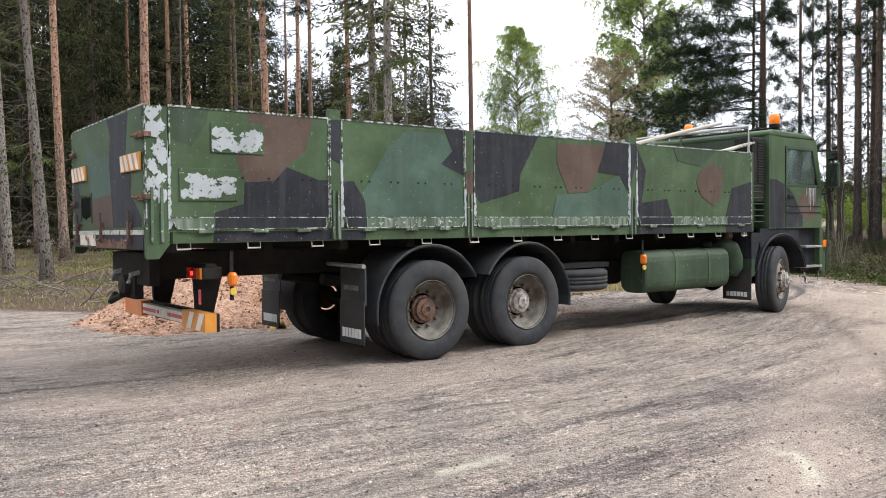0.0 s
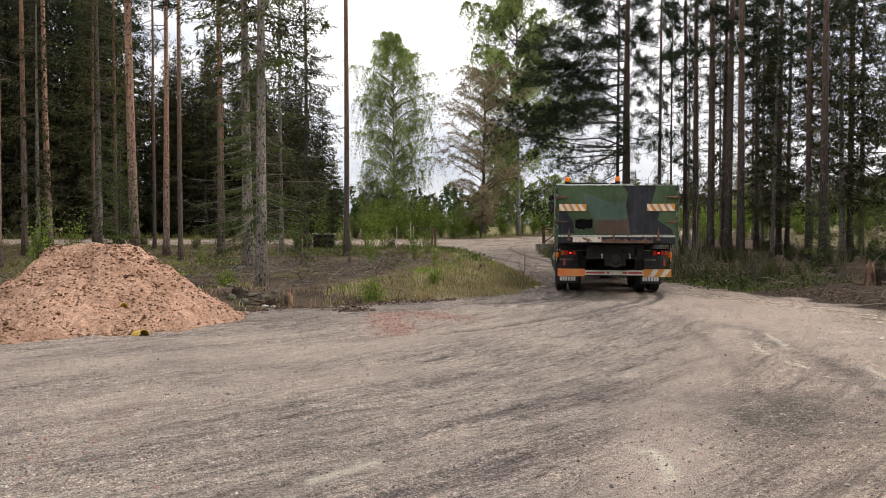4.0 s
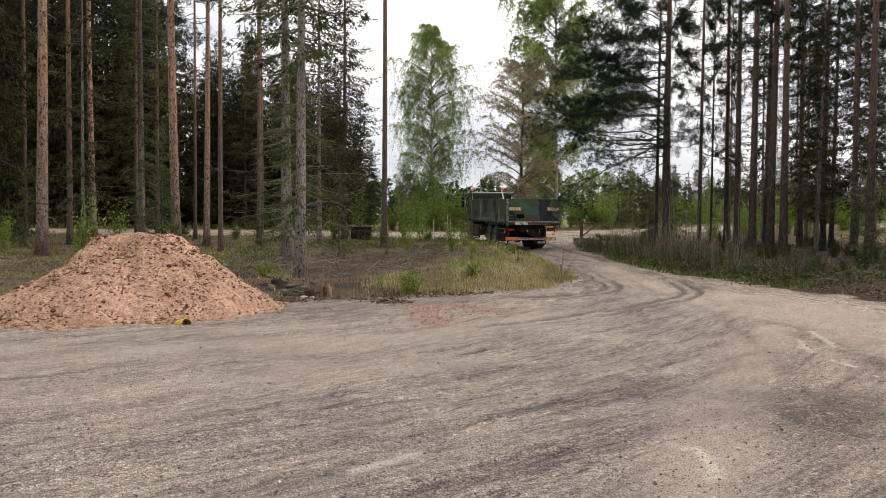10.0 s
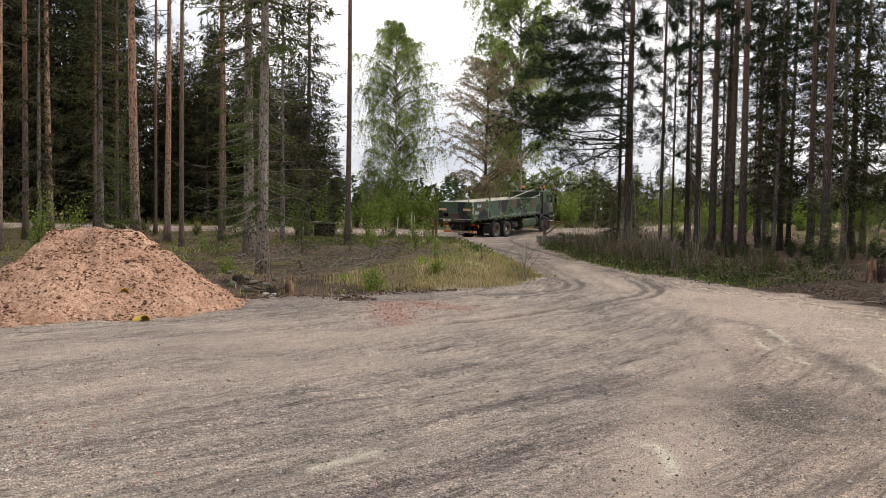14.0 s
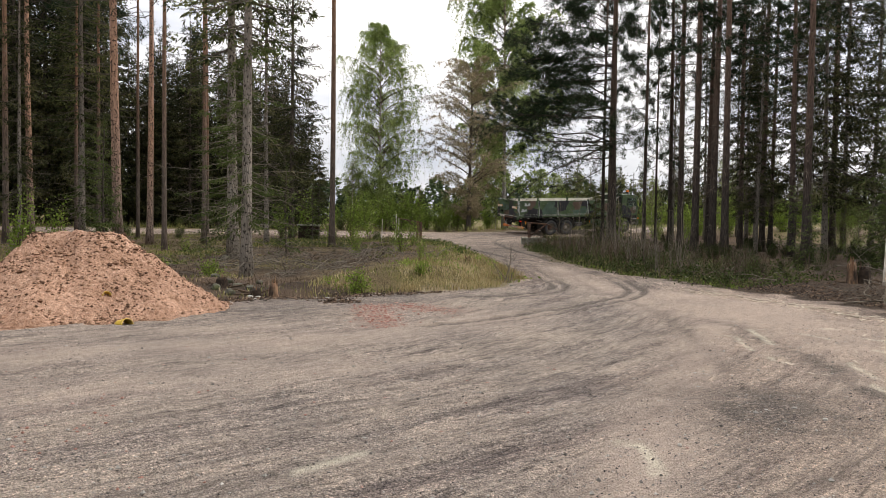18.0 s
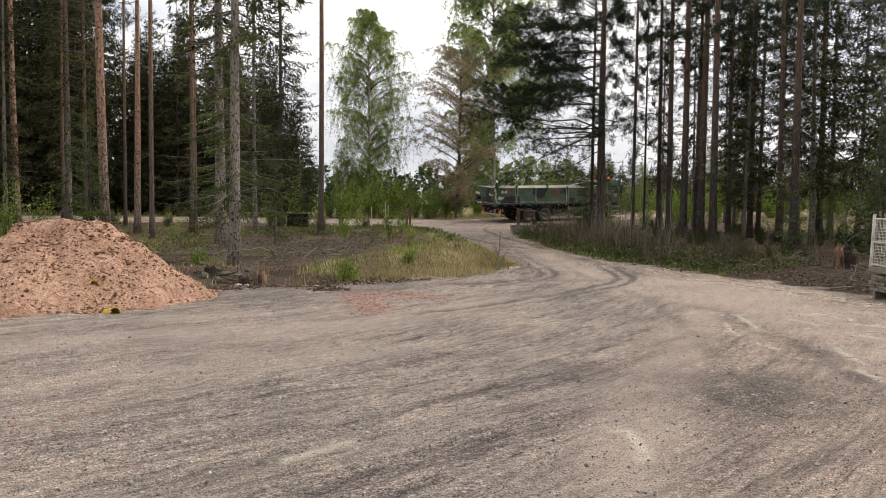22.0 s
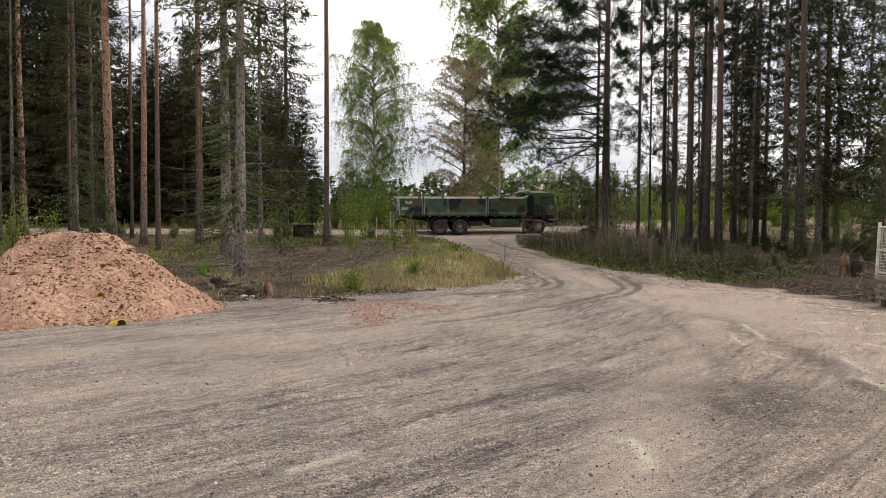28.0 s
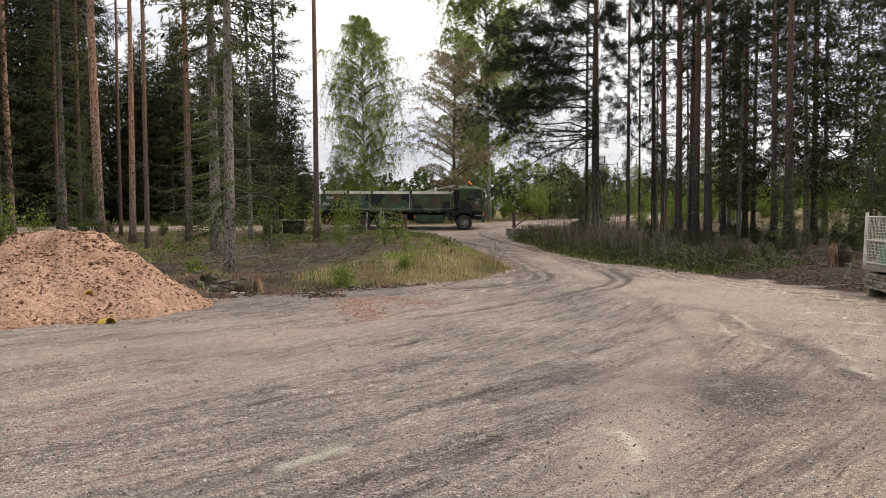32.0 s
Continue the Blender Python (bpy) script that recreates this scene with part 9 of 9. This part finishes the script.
def cab():
    body = Mesh()
    for s in (-1, 1):
        a, b = sorted((s * 1.2, s * 1.15))
        side = Mesh().prism([(6.42, 1.32), (6.86, 1.32), (6.86, 2.73), (6.42, 2.75)], "xz", a, b)
        side.prism([(6.86, 2.6), (7.69, 2.6), (7.66, 2.73), (6.86, 2.73)], "xz", a, b)
        side.prism([(7.87, 1.99), (7.97, 1.97), (7.79, 2.73), (7.66, 2.73), (7.69, 2.6)], "xz", a, b)
        painted(side, [(3, [(6.2, 2.06), (6.6, 2.08), (6.86, 2.0), (6.86, 1.32), (6.2, 1.32)]), (1, [(6.2, 2.75), (6.5, 2.75), (6.45, 2.3), (6.2, 2.35)])], "xz", s * 1.2, s, 6.43, 6.85, 1.33, 2.72)
        part("cab_side", side, CAMO, truck, bevel=0.0)
        d = Mesh().prism([(6.875, 1.32), (7.95, 1.32), (7.96, 1.97), (6.875, 1.97)], "xz", *sorted((s * 1.205, s * 1.16)))
        painted(d, [(4, [(7.42, 1.95), (7.78, 1.97), (7.82, 1.66), (7.66, 1.42), (7.42, 1.46), (7.2, 1.68)]), (3, [(6.87, 1.97), (6.98, 1.94), (7.12, 1.82), (7.24, 1.66), (7.38, 1.5), (7.36, 1.32), (6.87, 1.32)])], "xz", s * 1.205, s, 6.89, 7.93, 1.34, 1.96)
        d.box(6.9, 7.93, *sorted((s * 1.205, s * 1.214)), 1.56, 1.572, 9).box(6.9, 7.93, *sorted((s * 1.205, s * 1.214)), 1.66, 1.672, 9)
        for x, z0 in ((7.55, 1.7), (7.6, 1.62), (7.64, 1.76), (7.69, 1.66), (7.73, 1.72), (7.48, 1.82)):
            d.prism([(x, 1.965), (x + 0.022, 1.965), (x + 0.014, z0), (x + 0.006, z0)], "xz", *sorted((s * 1.204, s * 1.2085)), 6)
        door = part("door", d, CAMO, truck)
        part("door_handle", Mesh().box(6.93, 7.07, *sorted((s * 1.207, s * 1.235)), 1.8, 1.84), CHASSIS, door, bevel=0.006)
        part("window_frame", window_ring([(6.89, 1.975), (7.88, 1.975), (7.7, 2.6), (6.89, 2.6)], 0.04, *sorted((s * 1.204, s * 1.165))), DGREEN, door)
        pane = part("window_pane", Mesh().prism([(6.9, 1.98), (7.87, 1.98), (7.69, 2.595), (6.9, 2.595)], "xz", *sorted((s * 1.186, s * 1.18))), GLASS, door)
        outward(pane)
        pane.visible_shadow = False
        # wing, steps and arch
        arch = shell_arc((6.75, RADIUS), 0.68, 0.25, 2.9, *sorted((s * 0.7, s * 1.22)), t=0.03, n=18)
        part("wheel_arch", arch, DGREEN if s > 0 else NAVY, truck)
        fill = Mesh().prism([(6.2, 1.32), (7.3, 1.32)] + [(6.75 + 0.712 * math.cos(t), RADIUS + 0.712 * math.sin(t)) for t in np.linspace(0.75, 2.42, 10)], "xz", *sorted((s * 1.18, s * 1.13)))
        part("wing", fill, CAMO[3], truck)
        skirt = Mesh().prism([(5.96, 1.26), (6.24, 1.26), (6.12, 1.0), (6.07, 0.86), (5.96, 0.86)], "xz", *sorted((s * 1.19, s * 0.75)), 3)
        skirt.prism([(5.96, 0.858), (6.07, 0.858), (6.05, 0.62), (5.98, 0.6)], "xz", *sorted((s * 1.188, s * 0.76)), 1)
        part("rear_wing", skirt, CAMO, truck)
        st = Mesh().prism([(7.42, 1.315), (7.98, 1.315), (8.0, 0.62), (7.5, 0.62), (7.44, 0.85)], "xz", *sorted((s * 1.1, s * 1.04)), 3)
        st.prism([(7.9, 1.315), (8.0, 1.315), (8.02, 0.62), (7.9, 0.62)], "xz", *sorted((s * 1.2, s * 1.1)), 0)
        steps = part("step_well", st, CAMO, truck)
        for z in (0.68, 1.0):
            part("step", Mesh().box(7.45, 7.95, *sorted((s * 1.22, s * 1.0)), z, z + 0.035), STEEL, steps, "worn steel step", bevel=0.005)
        # mirrors
        part("mirror_arm", Mesh().tube([(7.86, s * 1.18, 2.56), (8.02, s * 1.3, 2.6), (8.05, s * 1.34, 2.5), (8.05, s * 1.34, 1.92), (7.95, s * 1.2, 1.86)], 0.014, 8), CHASSIS, truck)
        mir = part("mirror", Mesh().box(8.02, 8.1, *sorted((s * 1.25, s * 1.45)), 1.97, 2.38), DGREEN, truck, "green wing mirror housing", bevel=0.03)
        part("mirror_glass", Mesh().box(8.012, 8.018, *sorted((s * 1.27, s * 1.43)), 2.0, 2.35), MIRROR, mir)
        wide = part("mirror", Mesh().box(8.0, 8.1, *sorted((s * 1.25, s * 1.44)), 2.41, 2.58), CHASSIS, truck, "black wide-angle mirror housing", bevel=0.05)
        part("mirror_glass", Mesh().box(7.994, 7.999, *sorted((s * 1.28, s * 1.41)), 2.44, 2.55), MIRROR, wide)
        part("foot_rung", Mesh().tube([(7.5, s * 1.16, 0.62), (7.52, s * 1.17, 0.44), (7.9, s * 1.17, 0.44), (7.94, s * 1.16, 0.62)], 0.014, 8), EDGECHIP, truck, "hanging steel foot rung")
        b_ = part("beacon", Mesh().lathe([(0.085, 0), (0.085, 0.05), (0.03, 0.06)], (7.2, s * 0.82, 2.95), "z", 16), CHASSIS, truck, "amber rotating beacon on the roof")
        part("lens", Mesh().lathe([(0.082, 0), (0.08, 0.11), (0.066, 0.15), (0.01, 0.155)], (7.2, s * 0.82, 3.012), "z", 16), AMBERGLOW, b_, smooth=True)
        hl = part("headlight", Mesh().box(8.1, 8.13, *sorted((s * 0.7, s * 1.05)), 0.72, 0.92), CANE, truck, bevel=0.01)
        part("indicator", Mesh().box(8.0, 8.12, *sorted((s * 1.12, s * 1.21)), 1.0, 1.12), AMBER, truck, "amber corner indicator", bevel=0.01)
        part("bull_bar_post", Mesh().tube([(8.1, s * 0.5, 0.5), (8.24, s * 0.52, 0.8), (8.22, s * 0.5, 1.5), (8.06, s * 0.48, 1.65)], 0.03, 8), DGREEN, truck)
        part("seat", Mesh().box(6.6, 7.15, *sorted((s * 0.35, s * 0.85)), 1.75, 1.9).box(6.52, 6.67, *sorted((s * 0.35, s * 0.85)), 1.85, 2.4), SEATCLOTH, truck, "dark cab seat", bevel=0.04)
    roof = Mesh().prism([(6.42, 2.735), (7.8, 2.735), (7.74, 2.79), (7.5, 2.82), (6.52, 2.84), (6.42, 2.8)], "xz", -1.2, 1.2)
    part("roof", roof, GREEN, truck, bevel=0.03)
    part("roof_rail", Mesh().tube([(7.2, -0.9, 2.94), (7.2, 0.9, 2.94)], 0.02, 8), CHASSIS, truck)
    for y in (-0.82, 0.82):
        part("rail_post", Mesh().tube([(7.2, y, 2.8), (7.2, y, 2.97)], 0.018, 8), CHASSIS, truck)
    back = Mesh().box(6.42, 6.46, -1.15, 1.15, 1.32, 2.73, 1)
    part("cab_back", back, CAMO, truck)
    front = Mesh().prism([(7.97, 0.95), (8.02, 0.95), (8.02, 1.95), (7.97, 1.965)], "xz", -1.15, 1.15)
    part("cab_front", front, CAMO, truck)
    part("grille", Mesh().box(8.022, 8.05, -0.8, 0.8, 1.1, 1.6), CHASSIS, truck, bevel=0.01)
    glass = part("windscreen", Mesh().prism([(7.955, 1.98), (7.962, 1.98), (7.79, 2.72), (7.783, 2.72)], "xz", -1.1, 1.1), GLASS, truck)
    outward(glass)
    glass.visible_shadow = False
    part("bumper", Mesh().box(7.95, 8.12, -1.2, 1.2, 0.55, 0.94), DGREEN, truck, bevel=0.04)
    part("bull_bar", Mesh().tube([(8.22, -0.9, 1.5), (8.24, 0, 1.52), (8.22, 0.9, 1.5)], 0.03, 8), DGREEN, truck)
    part("sun_visor", Mesh().prism([(7.78, 2.74), (8.02, 2.64), (8.02, 2.655), (7.78, 2.76)], "xz", -1.1, 1.1), DGREEN, truck)
    part("cab_floor", Mesh().box(6.46, 7.96, -1.12, 1.12, 1.322, 1.36), CHASSIS, truck)
    part("dashboard", Mesh().box(7.55, 7.95, -1.1, 1.1, 1.7, 1.96), SEATCLOTH, truck, bevel=0.05)
    part("steering_wheel", Mesh().tube([(7.35 + 0.1 * math.sin(a), 0.6 + 0.22 * math.cos(a), 2.0 + 0.2 * math.sin(a)) for a in np.linspace(0, 6.283, 22)], 0.014, 6, cap=False), SEATCLOTH, truck)
    part("engine_block", Mesh().box(6.3, 7.7, -0.4, 0.4, 0.7, 1.3), CHASSIS, truck, bevel=0.05)
    snork = part("air_intake", Mesh().box(6.06, 6.39, -1.14, -0.82, 1.72, 2.7), CHASSIS, truck, "black ribbed air intake behind the cab", bevel=0.02)
    for k in range(16):
        part("slat", Mesh().box(6.2, 6.385, -1.155, -0.85, 2.02 + k * 0.04, 2.038 + k * 0.04), FLAP, snork)
    part("bellows", Mesh().lathe([(0.09 + 0.012 * (k % 2), k * 0.03) for k in range(12)], (6.2, -1.0, 1.36), "z", 14), FLAP, truck, "ribbed rubber bellows")
    for k in range(7):
        part("ladder_rung", Mesh().box(6.08, 6.36, -1.15, -1.1, 1.42 + k * 0.09, 1.435 + k * 0.09), DGREEN, truck)
    part("grab_ladder", Mesh().tube([(6.02, -0.95, 1.5), (6.02, -0.95, 2.5)], 0.016, 6), GREEN, truck)
    part("warning_pipe", Mesh().tube([(8.1, -1.2, 0.6), (8.14, -1.22, 1.5), (8.05, -1.2, 1.9)], 0.02, 8), DGREEN, truck)


def window_ring(poly, w, y0, y1):
    """A frame along a window's outline."""
    cx, cz = sum(p[0] for p in poly) / len(poly), sum(p[1] for p in poly) / len(poly)
    inn = [(cx + (x - cx) * (1 - w / abs(0.49)), cz + (z - cz) * (1 - w / 0.31)) for x, z in poly]
    m = Mesh()
    for i in range(len(poly)):
        j = (i + 1) % len(poly)
        m.prism([poly[i], poly[j], inn[j], inn[i]], "xz", y0, y1)
    return m


body_sides()
tailgate()
flaps()
running_gear()
cab()
WHEELS = [(wheel(ax, s, ax < 3), ax, s) for ax in AXLES for s in (-1, 1)]

# ---- the truck drives off, turns into the road, stops and backs up again ----
# seconds, place of the rearmost axle, heading (degrees to the left of straight ahead)
DRIVE_ROWS = [(0.0, -2.32, 9.19, -44.1), (0.6, -1.18, 10.35, -40.2), (1.0, -0.36, 11.25, -37.4), (1.5, 0.65, 12.5, -33.5), (2.0, 1.635, 13.91, -28.9), (2.5, 2.45, 15.33, -23.6), (3.0, 3.11, 16.8, -18.0), (3.5, 3.62, 18.33, -12.7), (4.0, 4.0, 19.91, -7.5),
              (4.4, 4.2, 21.25, -3.4), (5.2, 4.25, 24.1, 3.5), (6.0, 3.98, 26.9, 6.6), (7.0, 3.58, 30.3, 8.3), (8.0, 3.05, 33.8, 9.9), (9.0, 2.48, 37.3, 11.0), (10.0, 1.86, 40.6, 11.6), (11.0, 1.27, 44.2, 8.5), (12.0, 0.97, 47.3, -0.6),
              (13.0, 1.22, 50.1, -17.0), (14.0, 2.3, 52.7, -34.5), (15.0, 4.1, 54.95, -48.0), (16.0, 5.95, 56.7, -58.0), (16.5, 6.75, 57.35, -61.0), (17.2, 7.6, 58.05, -62.0), (18.0, 8.0, 58.35, -62.2), (20.0, 8.0, 58.35, -62.2),
              (20.6, 7.97, 58.33, -62.2), (21.3, 7.65, 58.12, -62.8), (22.0, 7.15, 57.8, -63.8), (23.0, 6.25, 57.3, -66.8), (24.0, 5.25, 56.85, -70.5), (25.0, 4.15, 56.45, -74.0), (25.5, 3.6, 56.27, -75.8), (26.5, 2.52, 55.97, -79.0), (27.5, 1.45, 55.75, -82.0),
              (28.0, 0.93, 55.67, -83.2), (29.0, -0.2, 55.5, -85.5), (30.0, -1.25, 55.38, -87.2), (31.0, -2.4, 55.3, -88.8), (32.0, -3.45, 55.28, -90.0)]


def glide(ts, xs, t):
    """A smooth curve through the rows that does not overshoot."""
    h = np.diff(ts)
    d = np.diff(xs) / h
    m = np.zeros(len(ts))
    for i in range(1, len(ts) - 1):
        if d[i - 1] * d[i] > 0:
            w1, w2 = 2 * h[i] + h[i - 1], h[i] + 2 * h[i - 1]
            m[i] = (w1 + w2) / (w1 / d[i - 1] + w2 / d[i])
    m[0], m[-1] = d[0], d[-1]
    i = np.clip(np.searchsorted(ts, t) - 1, 0, len(h) - 1)
    k = (t - ts[i]) / h[i]
    return ((2 * k ** 3 - 3 * k ** 2 + 1) * xs[i] + (k ** 3 - 2 * k ** 2 + k) * h[i] * m[i] + (3 * k ** 2 - 2 * k ** 3) * xs[i + 1] + (k ** 3 - k ** 2) * h[i] * m[i + 1])


def motions():
    rows = np.array(DRIVE_ROWS)
    t = np.round(np.arange(0, 32.0001, 0.1), 3)
    x, y, head = (glide(rows[:, 0], rows[:, c], t) for c in (1, 2, 3))
    way = np.stack([-np.sin(np.radians(head)), np.cos(np.radians(head))], 1)
    rear_x, rear_y = x + 0.68 * way[:, 0], y + 0.68 * way[:, 1]
    fx, fy = x + AXLES[2] * way[:, 0], y + AXLES[2] * way[:, 1]
    zr, zf = lie(rear_x, rear_y), lie(fx, fy)
    tilt = np.arctan2(zf - zr, AXLES[2] - 0.68)
    z = zr - 0.68 * np.sin(tilt)
    half = 1.0
    lean = 0
    for along_x in (0.0, AXLES[2]):
        cx, cy = x + along_x * way[:, 0], y + along_x * way[:, 1]
        up = lie(cx - half * way[:, 1], cy + half * way[:, 0]) - lie(cx + half * way[:, 1], cy - half * way[:, 0])
        lean = lean + 0.5 * np.degrees(np.arctan2(up, 2 * half))
    walk(truck, [(tt, pose(x[i], y[i], z[i] + 0.004, lean[i], -math.degrees(tilt[i]), 90 + head[i])) for i, tt in enumerate(t)])
    step = np.concatenate([[0], np.diff(x) * way[1:, 0] + np.diff(y) * way[1:, 1]])
    roll = np.degrees(np.cumsum(step) / RADIUS)
    turn = np.gradient(np.radians(head), 0.1)
    speed = np.gradient(np.cumsum(step), 0.1)
    steer = np.degrees(np.arctan2(AXLES[2] * turn * np.sign(speed), np.maximum(np.abs(speed), 0.6)))
    steer = np.clip(np.convolve(np.pad(steer, 4, "edge"), np.ones(9) / 9, "valid"), -30, 30)
    for ob, ax, s in WHEELS:
        place = ob.location.copy()
        walk(ob, [(tt, Matrix.Translation(place) @ Matrix.Rotation(math.radians(steer[i]) if ax > 3 else 0.0, 4, "Z") @ Matrix.Rotation(math.radians(roll[i]), 4, "Y")) for i, tt in enumerate(t)])


motions()
